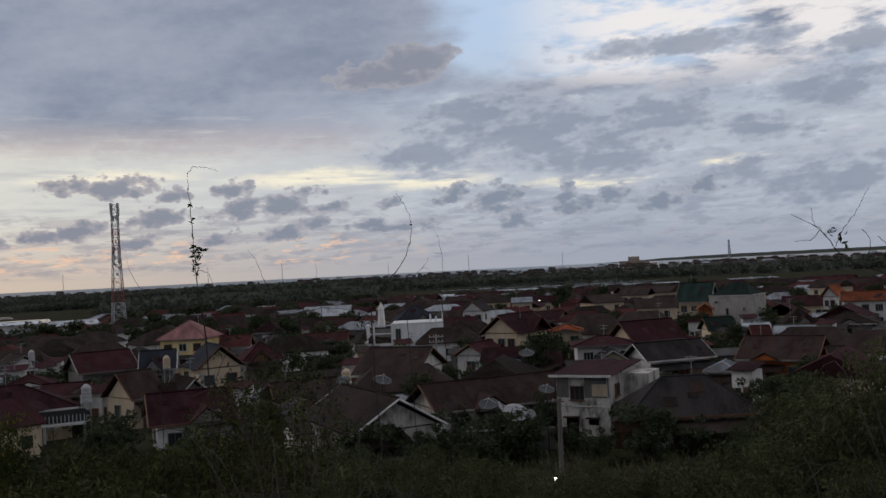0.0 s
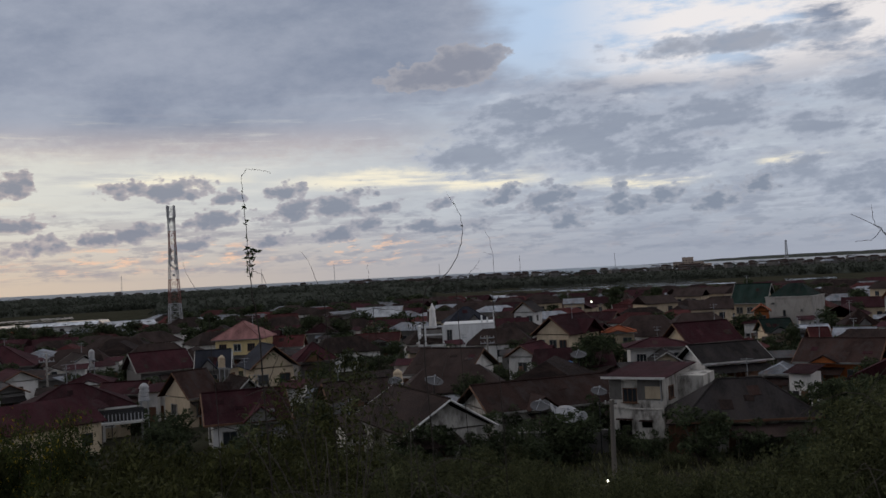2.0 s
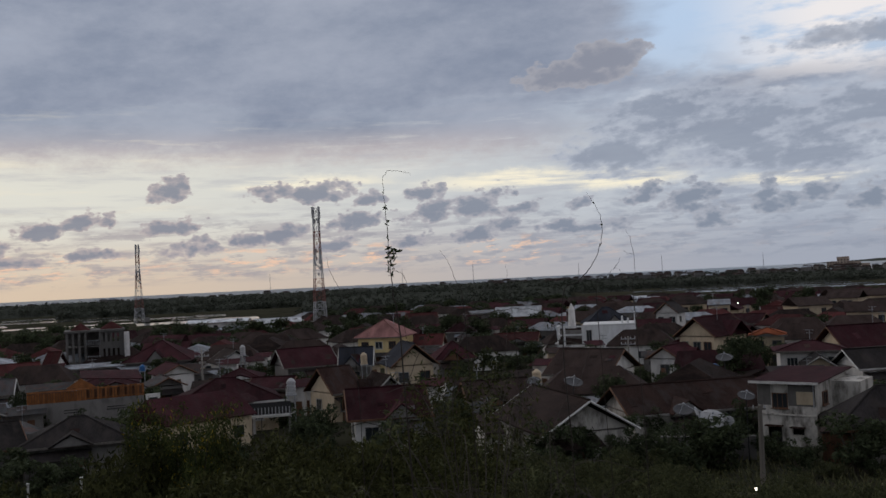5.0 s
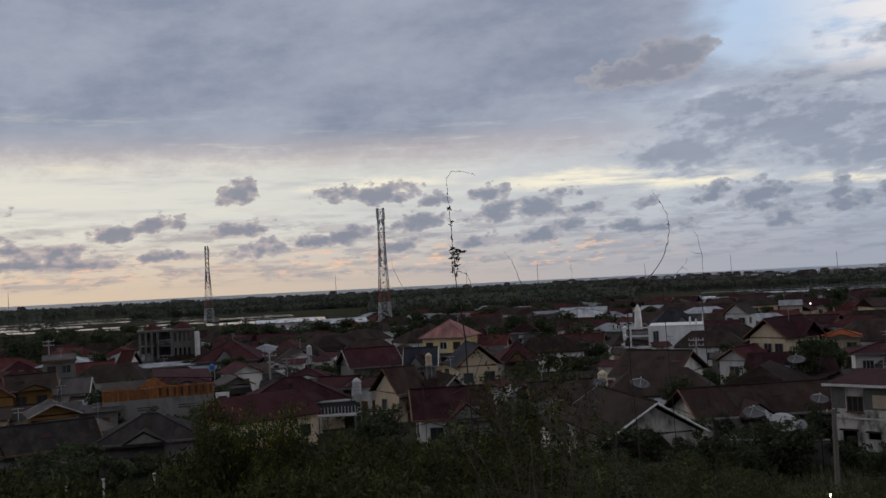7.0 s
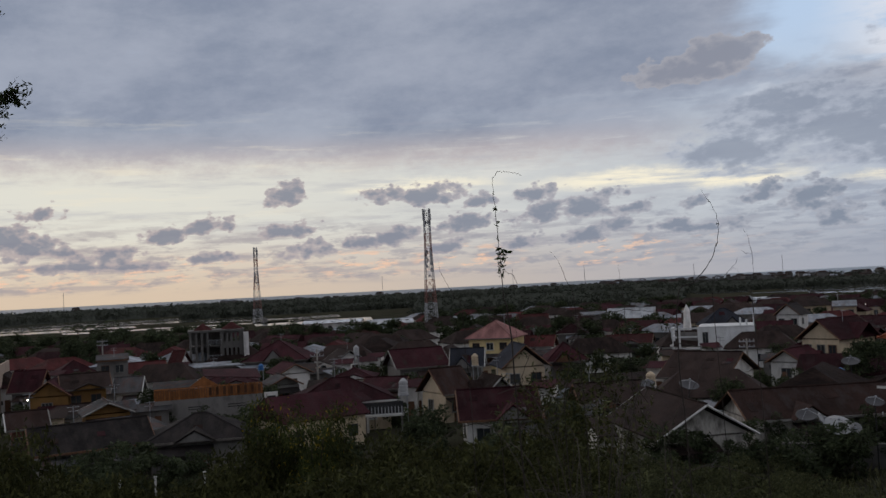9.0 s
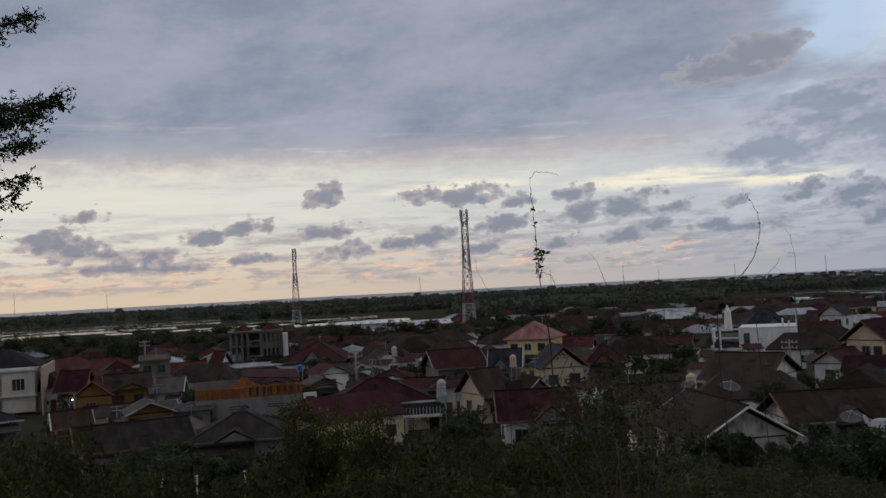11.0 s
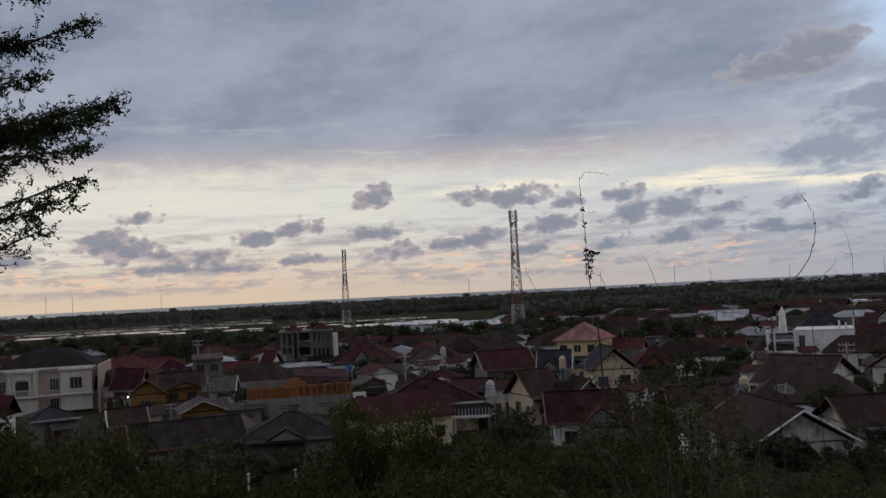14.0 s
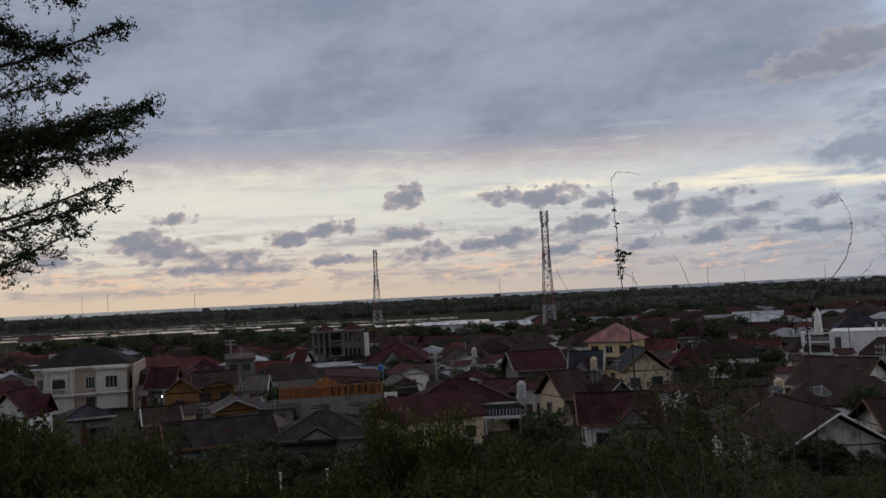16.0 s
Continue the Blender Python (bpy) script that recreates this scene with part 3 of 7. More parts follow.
def house(bearing, dist, yaw, w, d, he, hr, style, roof, wall, label, windows=2, pale_trim=False):
    """A house: walls, a roof with eaves, bargeboards, windows, a door. The front looks to the lookout before it is turned by yaw."""
    rng = HOUSE_RNG
    p = on_ground(bearing, dist)
    HOUSE_SPOTS.append(Vector((p.x, p.y, EYE[2])))
    ob = empty("house", pose(p.x, p.y, p.z, 0, 0, bearing + yaw), label, "house", "houses of the town")
    over = 0.55 if style != "flat" else 0.25
    ww, dd = w - 2 * over * (0.6 if w < 6 else 1.0), d - 1.0
    ww = max(ww, 1.6)
    bm = box(0, 0, he / 2 - 0.15, ww, dd, he + 0.3)
    rise = hr - he
    if style in ("gablefront", "gablefront2"):
        for y in (-dd / 2 + 0.08, dd / 2 - 0.08):
            add_gable(bm, ww, y, he + 0.15, he + 0.15 + rise * ww / w * 0.92)
    elif style == "gable":
        gm = bmesh.new()
        for x in (-ww / 2 + 0.08, ww / 2 - 0.08):
            add_gable(gm, dd, x, he + 0.15, he + 0.15 + rise * dd / d * 0.92)
        bmesh.ops.rotate(gm, verts=gm.verts, cent=(0, 0, 0), matrix=Matrix.Rotation(radians(90), 3, "Z"))
        tmp = bpy.data.meshes.new("gable")
        gm.to_mesh(tmp)
        gm.free()
        bm.from_mesh(tmp)
        bpy.data.meshes.remove(tmp)
    part("wall", bm, wall, ob)
    W, D = w / 2 + over * 0.3, d / 2 + over * 0.3
    z = he + 0.12
    if style == "flat":
        top = [(-W, -D, z + 0.15), (W, -D, z + 0.15), (W, D, z + 0.15 + rise), (-W, D, z + 0.15 + rise)]
        rf = part("roof", roof_shell(top, [[0, 1, 2, 3]], 0.22), roof, ob)
    elif style == "hip":
        k = max(W - D, W * 0.12)
        top = [(-W, -D, z), (W, -D, z), (W, D, z), (-W, D, z), (-k, 0, hr + 0.12), (k, 0, hr + 0.12)]
        if W < D:
            k = max(D - W, 0.3)
            top[4], top[5] = (0, -k, hr + 0.12), (0, k, hr + 0.12)
            faces = [[0, 1, 4], [1, 2, 5, 4], [2, 3, 5], [3, 0, 4, 5]]
        else:
            faces = [[0, 1, 5, 4], [1, 2, 5], [2, 3, 4, 5], [3, 0, 4]]
        rf = part("roof", roof_shell(top, faces, 0.14), roof, ob)
        bm = bmesh.new()
        for a, b in ((0, 4), (1, 4 if W < D else 5), (4, 5)):
            add_bar(bm, Vector(top[a]) + Vector((0, 0, 0.02)), Vector(top[b]) + Vector((0, 0, 0.02)), 0.09, sides=5)
        part("ridge_cap", bm, roof, rf)
    else:
        if style == "gable":
            top = [(-W, -D, z), (W, -D, z), (W, 0, hr + 0.12), (-W, 0, hr + 0.12), (W, D, z), (-W, D, z)]
        else:
            top = [(-W, D, z), (-W, -D, z), (0, -D, hr + 0.12), (0, D, hr + 0.12), (W, -D, z), (W, D, z)]
        rf = part("roof", roof_shell(top, [[0, 1, 2, 3], [3, 2, 4, 5]], 0.14), roof, ob)
        bm = bmesh.new()
        add_bar(bm, Vector(top[2]) + Vector((0, 0, 0.03)), Vector(top[3]) + Vector((0, 0, 0.03)), 0.10, sides=5)
        part("ridge_cap", bm, roof, rf)
        # bargeboards on the gable ends
        pale = rng.random() < (0.5 if style == "gablefront2" else 0.25) or pale_trim
        ends = ((1, 2, 4), (0, 3, 5))
        for e in ends:
            bm = bmesh.new()
            pts = [Vector(top[i]) + Vector((0, 0, -0.1)) for i in e]
            out = Vector((0, -0.05, 0)) if style != "gable" else Vector((0.05, 0, 0))
            if e == ends[1]:
                out = -out
            for a, b in ((pts[0], pts[1]), (pts[1], pts[2])):
                add_bar(bm, a + out, b + out, 0.10, sides=4)
            part("bargeboard", bm, (trim_white if pale_trim or rng.random() < 0.35 else trim_worn) if pale else timber_brown, rf)
        if style == "gablefront2":
            # a cross gable of the same sheet over one side
            s = rng.choice((-1, 1))
            cw, cd = d * 0.28, W + 0.5
            ch = he + 0.12 + rise * 0.75
            cy = d * 0.12
            top = [(0, cy - cw, z), (s * cd, cy - cw, z), (s * cd, cy, ch), (0, cy, ch), (s * cd, cy + cw, z), (0, cy + cw, z)]
            fs = [[0, 1, 2, 3], [3, 2, 4, 5]] if s > 0 else [[3, 2, 1, 0], [5, 4, 2, 3]]
            part("cross_roof", roof_shell(top, fs, 0.12), roof, rf)
    if style in ("hip", "flat", "gable"):
        bm = bmesh.new()
        add_box(bm, 0, -D - 0.02, z - 0.08, 2 * W, 0.05, 0.2)
        part("fascia", bm, trim_white if pale_trim else rng.choice((trim_worn, timber_grey, timber_brown)), rf)
    if style in ("gable", "hip") and W > D * 0.7:
        # odd sheets laid over the front slope
        slope = math.atan2(hr - he, D)
        reach = W - 0.8 if style == "gable" else max(W - D, W * 0.12) * 0.9 + 0.2
        for k in range(rng.randint(1, 4)):
            pw, pl = rng.uniform(0.5, 1.2), rng.uniform(0.5, min(1.3, D * 0.4))
            f = rng.uniform(0.25, 0.7)
            x = rng.uniform(-reach, reach)
            pm = Matrix.Translation((x, -D * (1 - f), z + (hr + 0.12 - z) * f + 0.035)) @ Matrix.Rotation(slope, 4, "X") @ Matrix.Rotation(rng.uniform(-0.06, 0.06), 4, "Z")
            bm = box(0, 0, 0, pw, pl, 0.025)
            bmesh.ops.transform(bm, matrix=pm, verts=bm.verts)
            part("patch_sheet", bm, rng.choice((roof_rust, roof_brown, roof_brown, roof_maroon, roof, roof, roof_grey)), rf)
    if rng.random() < 0.8 and style != "flat":
        # a lean-to sheet over the front, on thin posts
        lw, ld = ww * rng.uniform(0.6, 1.05), rng.uniform(1.6, 3.0)
        lx = (ww - lw) / 2 * rng.choice((-1, 1))
        z1 = min(he - 0.35, 2.9)
        y0 = -dd / 2 - 0.02
        top = [(lx - lw / 2, y0 - ld, z1 - 0.6), (lx + lw / 2, y0 - ld, z1 - 0.55), (lx + lw / 2, y0, z1), (lx - lw / 2, y0, z1)]
        lt = part("lean_to", roof_shell(top, [[0, 1, 2, 3]], 0.06), rng.choice((roof_grey, roof_brown, roof_rust, roof_black, roof, roof_pale if dist > 110 else roof_grey)), ob)
        for k in (0, 1):
            x = lx + (k - 0.5) * (lw - 0.3)
            part("post", bar((x, y0 - ld + 0.15, -0.2), (x, y0 - ld + 0.15, z1 - 0.64), 0.06, sides=6), timber_grey, lt)
    if style in ("hip", "gable") and w > 4.5 and rng.random() < 0.6:
        # a small gable over the entrance, standing out of the front slope
        gw, gz = rng.uniform(1.3, 2.0), z + (hr - he) * rng.uniform(0.4, 0.62)
        gx = rng.uniform(-0.3, 0.3) * W
        y0, y1 = -D - rng.uniform(0.1, 0.8), -D * 0.25
        top = [(gx - gw, y1, z + 0.02), (gx - gw, y0, z + 0.02), (gx, y0, gz), (gx, y1, gz), (gx + gw, y0, z + 0.02), (gx + gw, y1, z + 0.02)]
        gr = part("porch_gable", roof_shell(top, [[0, 1, 2, 3], [3, 2, 4, 5]], 0.1), roof, rf)
        bm = bmesh.new()
        add_gable(bm, gw * 1.7, y0 + 0.25, z - 0.02, gz - 0.22, 0.1)
        bmesh.ops.translate(bm, verts=bm.verts, vec=(gx, 0, 0))
        part("pediment", bm, rng.choice((wall, wall, wall_grey, timber_brown)), gr)
    if rng.random() < 0.45:
        # a television aerial on a thin pole
        ax, ah = rng.uniform(-0.3, 0.3) * w, hr + rng.uniform(1.2, 2.6)
        aerial = part("aerial", bar((ax, 0, he), (ax, 0, ah), 0.035, sides=4), steel_grey, ob, "thin television aerial on a pole")
        for k in range(2):
            part("aerial_rod", bar((ax - 0.55 + 0.15 * k, 0.3 * k, ah - 0.1 - 0.4 * k), (ax + 0.55 - 0.15 * k, 0.3 * k, ah - 0.1 - 0.4 * k), 0.025, sides=4), steel_grey, aerial)
    floors = 2 if he > 4.3 else 1
    for fl in range(floors):
        zc = he - 1.35 if fl == floors - 1 else 1.5
        n = windows if windows else (1 if ww > 3 else 0)
        for i in range(n):
            x = -ww / 2 + ww * (i + 0.5 + rng.uniform(-0.08, 0.08)) / max(n, 1)
            window(ob, x, -dd / 2 - 0.06, zc, min(1.3, ww / n * 0.6), 1.25, panes=2 if rng.random() < 0.7 else 3, frame_mat=rng.choice((trim_white, trim_worn, trim_worn, timber_brown, timber_brown)))
        if windows:
            s = 1 if bearing < 15 else -1
            window(ob, s * (ww / 2 + 0.06), dd * 0.15 * rng.uniform(-1, 1), zc, 1.1, 1.2, face=radians(90) * s, frame_mat=trim_worn)
    if dist < 190:
        bm = bmesh.new()
        add_box(bm, rng.uniform(-0.25, 0.25) * ww, -dd / 2 - 0.04, 1.0, 0.85, 0.08, 2.0)
        part("door", bm, timber_brown, ob)
    return ob


# ---- ground, ponds and sea ----
def ground_mesh():
    radii = [0, 1.5, 3, 5, 8, 11, 15, 20, 25, 30, 35, 40, 45, 50, 55, 60, 66, 74, 84, 100, 130, 180, 260, 380, 560, 800, 1100, 1300, 1472, 1490, 1700, 2500, 5200]
    steps = 180
    verts, faces = [], []
    for r in radii:
        for k in range(steps):
            a = 2 * math.pi * k / steps
            x, y = -math.sin(a) * r, math.cos(a) * r
            z = ground_height(x, y)
            if 3 < r < 70:
                z += 0.35 * noise.noise(Vector((x * 0.2, y * 0.2, 0)))
            if r > 1480:
                z = -3.0
            verts.append((x, y, z))
    for i in range(len(radii) - 1):
        for k in range(steps):
            j = (k + 1) % steps
            faces.append((i * steps + k, (i + 1) * steps + k, (i + 1) * steps + j, i * steps + j))
    return mesh_from("ground", verts, [f[::-1] for f in faces], earth, True)


ground = tagged(new("ground", ground_mesh()), "dark earth and weeds on the hillside and under the town", "ground", kind="structure")


def ring_patch(name, b0, b1, d0, d1, z, material, steps=40):
    """A level sheet between two bearings and two distances."""
    verts, faces = [], []
    for i in range(steps + 1):
        b = b0 + (b1 - b0) * i / steps
        for d in (d0, d1):
            p = sight(b, 0, d)
            verts.append((p.x, p.y, z))
    for i in range(steps):
        faces.append((2 * i, 2 * i + 1, 2 * i + 3, 2 * i + 2))
    me = mesh_from(name, verts, faces, material)
    if me.polygons[0].normal.z < 0:
        me.flip_normals()
    return new(name, me)


tagged(ring_patch("sea", -150, 150, 1478, 4980, -0.4, sea_water, 120), "pale grey sea reaching the horizon", "sea", kind="structure")


def pond(b0, b1, d0, d1, skew=0.0):
    """A fish pond: water between low earth banks."""
    rng = random.Random(int(b0 * 31 + d0))
    verts = []
    for b, d in ((b0, d0), (b1, d0 * (1 + skew)), (b1 + 0.2, d1 * (1 + skew)), (b0 + 0.2, d1)):
        p = sight(b, 0, d)
        verts.append((p.x, p.y, 0.12))
    me = mesh_from("pond", verts, [(0, 1, 2, 3)], water)
    if me.polygons[0].normal.z < 0:
        me.flip_normals()
    ob = tagged(new("pond", me), "still fish pond that mirrors the pale sky", "pond", "fish ponds", "structure")
    bm = bmesh.new()
    for i in range(4):
        a, b = Vector(verts[i]), Vector(verts[(i + 1) % 4])
        add_bar(bm, a, b, 0.16, sides=5)
    part("bank", bm, earth, ob)
    return ob


POND_RNG = random.Random(3)
# the western ponds
for row, (d0, d1) in enumerate(((500, 545), (552, 610), (617, 680), (687, 760), (766, 818))):
    b = 20.0 + row * 0.7
    b = max(b, (26, 25, 27, 33, 38)[row])
    while b < (46 if row < 1 else 53):
        wdt = POND_RNG.uniform(1.6, 4.2)
        if POND_RNG.random() < (0.92 if b > 28 else 0.6):
            pond(b, b + wdt - 0.12, d0 * POND_RNG.uniform(1.0, 1.02), d1 * POND_RNG.uniform(0.97, 1.0), POND_RNG.uniform(-0.02, 0.02))
        b += wdt
for b0, b1, d0, d1 in ((19.9, 24.5, 395, 430), (17.6, 19.5, 440, 465), (23.0, 30.2, 455, 520), (31.5, 36.0, 470, 492)):
    pond(b0, b1, d0, d1, 0.02)
# the northern ponds
for row, (d0, d1) in enumerate(((565, 612), (620, 668), (675, 728))):
    b = -14.5 + row * 1.2
    while b < 3.6 - row:
        wdt = POND_RNG.uniform(1.5, 3.6)
        if POND_RNG.random() < 0.85:
            pond(b, b + wdt - 0.1, d0 * POND_RNG.uniform(1.0, 1.02), d1, POND_RNG.uniform(-0.01, 0.01))
        b += wdt
for b0, b1, d0, d1 in ((-20.0, -17.2, 600, 650), (-0.8, 3.0, 525, 558)):
    pond(b0, b1, d0, d1, -0.02)


# ---- houses of the town, by bearing and distance ----
house(-14.2, 83.0, 14, 11.2, 7.4, 2.6, 5.5, "hip", roof_black, wall_stain, "low house with a wide blackened sheet-metal hip roof", 1)
house(-2.5, 92.0, 25, 14.6, 8.4, 2.6, 4.8, "gable", roof_rust, wall_stain, "long low house with a rusty corrugated metal roof", 0)
house(5.0, 83.0, 22, 8.4, 13.0, 2.7, 5.3, "gablefront", roof_brown, wall_stain, "weathered white gable-fronted house with a brown metal roof", 0, True)
house(9.38, 79.5, 10, 1.5, 6.0, 2.8, 3.6, "flat", roof_brown, wall_stain, "low plastered shed with a rust-brown lean-to roof", 0)
house(8.9, 99.0, 14, 7.0, 6.5, 2.6, 4.8, "gable", roof_brown, wall_stain, "low mouldy house under a broad dark brown roof", 0)
house(2.88, 121.2, -22, 8.6, 11.7, 3.1, 5.8, "gable", roof_brown, wall_white, "house with brown gabled metal roof and white end wall", 1)
house(-4.34, 144.2, -32, 6.8, 10, 5.6, 8.3, "gablefront2", roof_maroon, wall_cream, "two-storey cream house with maroon gabled roof", 3)
house(-2.03, 135.2, -25, 5.0, 7.3, 3.2, 4.9, "gablefront2", roof_maroon, wall_white, "small house with white-trimmed maroon gables", 1)
house(-6.45, 211.0, -20, 6.9, 9.1, 3.2, 5.0, "gable", roof_maroon, wall_grey, "grey house with maroon gabled roof", 1)
house(-7.39, 149.5, 0, 5.3, 6.0, 5.0, 6.0, "hip", roof_orange, wall_cream, "beige house with a low faded orange roof", 2)
house(-12.2, 137.0, 34, 8.8, 7.2, 4.2, 6.9, "gable", roof_maroon, wall_cream, "cream house with a long maroon gabled roof and bare end wall", 0)
house(-9.6, 127.6, 6, 8.6, 7, 4.6, 5.6, "hip", roof_maroon, wall_white, "white two-storey house with a low maroon hipped roof", 3)
house(-13.4, 121.0, 30, 9.4, 6.8, 3.2, 5.2, "gable", roof_black, wall_white, "white house with dark gabled roof and pale bargeboards", 0, True)
house(-10.03, 121.5, 5, 3.7, 6.0, 3.2, 4.5, "gablefront", roof_black, wall_cream, "small cream gable-fronted house with dark roof", 0)
house(-9.0, 113.0, 10, 6.4, 6.2, 3.0, 3.5, "flat", roof_black, wall_grey, "low grey house with a dark flat sheet roof", 1)
house(-15.33, 212.1, -15, 7.4, 9.0, 5.8, 9.8, "gable", roof_green, wall_cream, "two-storey cream house with a dark green roof", 3)
house(-15.71, 193.2, 0, 3.4, 6.0, 5.0, 6.3, "gablefront", roof_orange, wall_orange, "small bright orange two-storey house", 1)
house(-16.4, 161.2, 18, 4.8, 6.0, 3.4, 5.4, "gable", roof_green, wall_cream, "small cream house with green gabled roof", 1)
house(-18.72, 148.0, 10, 2.6, 6.0, 3.0, 4.8, "gable", roof_red, wall_grey, "low house with faded red roof", 0)
house(-20.68, 149.0, -8, 5.7, 6.2, 3.0, 4.6, "gable", roof_pale, wall_grey, "shed with pale blue-grey metal roof", 0)
house(-22.86, 218.8, -20, 3.5, 6.0, 5.6, 8.0, "gablefront", roof_orange, wall_white, "white two-storey house with orange tiled gable", 2)
house(-24.44, 203.6, 0, 8.5, 8.1, 5.4, 7.0, "gable", roof_orange, wall_white, "white house wing with orange tiled roof", 3)
house(-23.49, 176.1, -5, 9.7, 10, 3.0, 4.9, "hip", roof_brown, wall_grey, "low house with brown hipped roof", 0)
house(-20.86, 174.2, 12, 5.6, 6.5, 3.2, 5.9, "hip", roof_rust, wall_grey, "low house with a rusty hipped roof", 0)
house(-20.05, 118.4, -12, 8.9, 10.4, 3.4, 5.7, "gable", roof_rust, wall_orange, "orange house with broad rusty brown roof", 2)
house(-22.78, 116.2, 10, 1.9, 6.0, 3.4, 4.6, "gable", roof_brown, wall_orange, "ochre house half hidden behind shrubs", 1)
house(-16.63, 109.9, -10, 3.5, 6.0, 2.9, 3.8, "hip", roof_pale, wall_grey, "low house with pale worn sheet roof", 0)
house(-18.20, 166.6, 5, 6.2, 6.4, 3.0, 3.9, "gable", roof_pale, wall_grey, "low shed with pale metal roof", 0)
house(-14.87, 136.7, -14, 4.1, 6.0, 3.0, 4.4, "hip", roof_red, wall_grey, "low house with red hipped roof", 0)
house(-13.25, 172.0, -14, 3.5, 6.0, 3.0, 4.7, "hip", roof_maroon, wall_grey, "low house with maroon hipped roof", 0)
house(-1.95, 217.0, -18, 5.5, 7.0, 5.6, 8.0, "gablefront2", roof_black, wall_white, "white two-storey house with dark gabled roof", 2)
house(-4.77, 250.3, 0, 5.6, 6.0, 5.6, 6.7, "flat", roof_pale, wall_cream, "beige two-storey block with a flat roof", 2)
house(-7.70, 235.4, 5, 4.8, 6.0, 4.0, 5.4, "gable", roof_red, wall_white, "low white building with pink-red roof", 1)
house(7.20, 255.0, -6, 12.5, 13.2, 4.6, 7.0, "gable", roof_white, wall_brick, "brick warehouse with whitish curved metal roof", 1)
house(9.39, 269.3, 8, 7.6, 8.2, 5.2, 5.7, "flat", roof_pale, wall_grey, "grey concrete two-storey block", 2)
house(15.48, 175.4, -16, 9.0, 11.1, 5.6, 8.6, "hip", roof_pink, wall_yellow, "two-storey yellow house with pinkish hipped roof", 3)
house(14.18, 119.1, 14, 6.0, 7.1, 5.2, 7.9, "gablefront", roof_navy, wall_cream, "cream gabled house with dark roof", 2)
house(20.56, 147.6, 14, 8.4, 10.1, 3.4, 6.0, "gable", roof_maroon, wall_grey, "long house with dark maroon metal roof and pale end wall", 0)
house(17.34, 141.9, -4, 4.9, 6.0, 3.4, 6.0, "gable", roof_navy, wall_grey, "house with a blue-black metal roof", 0)
house(18.78, 110.7, 30, 4.1, 6.5, 3.2, 6.0, "gable", roof_rust, wall_cream, "house with steep rusty gables and cream end walls", 1)
house(15.90, 109.6, 20, 4.0, 6.0, 3.0, 5.0, "gablefront2", roof_rust, wall_grey, "house with a rust-red double gable", 0)
house(15.7, 92.0, 5, 7.6, 9.0, 3.0, 5.4, "gable", roof_maroon, wall_white, "white house with a broad maroon roof and porch", 2)
house(25.3, 110.0, 3, 12.0, 10, 3.2, 5.6, "hip", roof_maroon, wall_cream, "bungalow with dark maroon hipped roof and white fascia", 2, True)
house(28.31, 147.9, 16, 5.5, 6.8, 3.4, 4.9, "gablefront", roof_maroon, wall_white, "white gable-fronted house with maroon roof", 0)
house(28.81, 181.0, -10, 12.1, 13.5, 3.4, 6.9, "hip", roof_maroon, wall_grey, "house with a broad maroon hipped roof", 0)
house(28.82, 135.0, 12, 4.6, 6.0, 3.0, 4.2, "gablefront", roof_grey, wall_grey, "small gabled porch house with grey sheet roof", 0)
house(24.90, 165.4, 14, 6.5, 7.7, 3.2, 5.4, "gablefront2", roof_brown, wall_white, "white house with brown gabled roof", 1)
house(24.35, 137.8, -8, 6.3, 6.8, 3.0, 4.3, "hip", roof_maroon, wall_white, "low white house with maroon roof", 1)
house(22.40, 121.9, -14, 5.4, 6.4, 3.0, 4.2, "gable", roof_maroon, wall_grey, "low house with maroon sheet roof", 0)
house(33.6, 93.0, -4, 9.6, 8.6, 2.7, 4.7, "hip", roof_black, wall_grey, "bungalow with black hipped roof and white porch posts", 0)
house(38.47, 168.7, 0, 5.2, 6.0, 6.0, 6.6, "flat", roof_grey, wall_grey, "grey concrete block with open upper floor", 2)
house(36.64, 176.1, 4, 6.6, 6.7, 3.0, 4.7, "gable", roof_red, wall_grey, "low house with red metal roof", 0)
house(34.71, 183.2, -24, 2.4, 6.0, 3.2, 5.9, "gable", roof_red, wall_white, "house with white-edged red gabled roof", 0)
house(40.61, 185.4, 8, 6.8, 7.3, 3.2, 5.4, "hip", roof_maroon, wall_grey, "house with purple-maroon hipped roof", 0)
house(40.03, 134.3, 4, 6.0, 6.1, 4.6, 6.4, "gable", roof_brown, wall_ochre, "ochre timber-walled house with brown roof", 2)
house(37.59, 139.0, -8, 3.7, 6.0, 3.2, 5.1, "gable", roof_grey, wall_white, "small white house with dark grey roof", 0)
house(38.94, 116.9, 6, 5.5, 6.0, 3.0, 4.3, "gablefront2", roof_grey, wall_ochre, "ochre gable-fronted house with grey sheet roof", 0)
house(39.9, 95.0, 7, 10.5, 8.4, 2.5, 4.5, "gable", roof_black, wall_grey, "low house with patched dark corrugated roof", 0)
house(33.01, 181.4, 3, 11.9, 8, 2.8, 3.0, "flat", roof_pale, wall_grey, "low shed with pale flat metal roof", 0)
house(32.01, 136.9, 0, 8.5, 8.1, 3.6, 4.7, "hip", roof_maroon, wall_grey, "house with dark maroon hipped roof", 0)
house(25.51, 334.1, -8, 20.9, 14, 4.4, 5.3, "gable", roof_white, wall_white, "white warehouse with bright metal roof", 1)
house(22.06, 301.0, 6, 14.5, 14, 4.4, 5.7, "gable", roof_white, wall_grey, "grey warehouse with pale metal roof", 0)
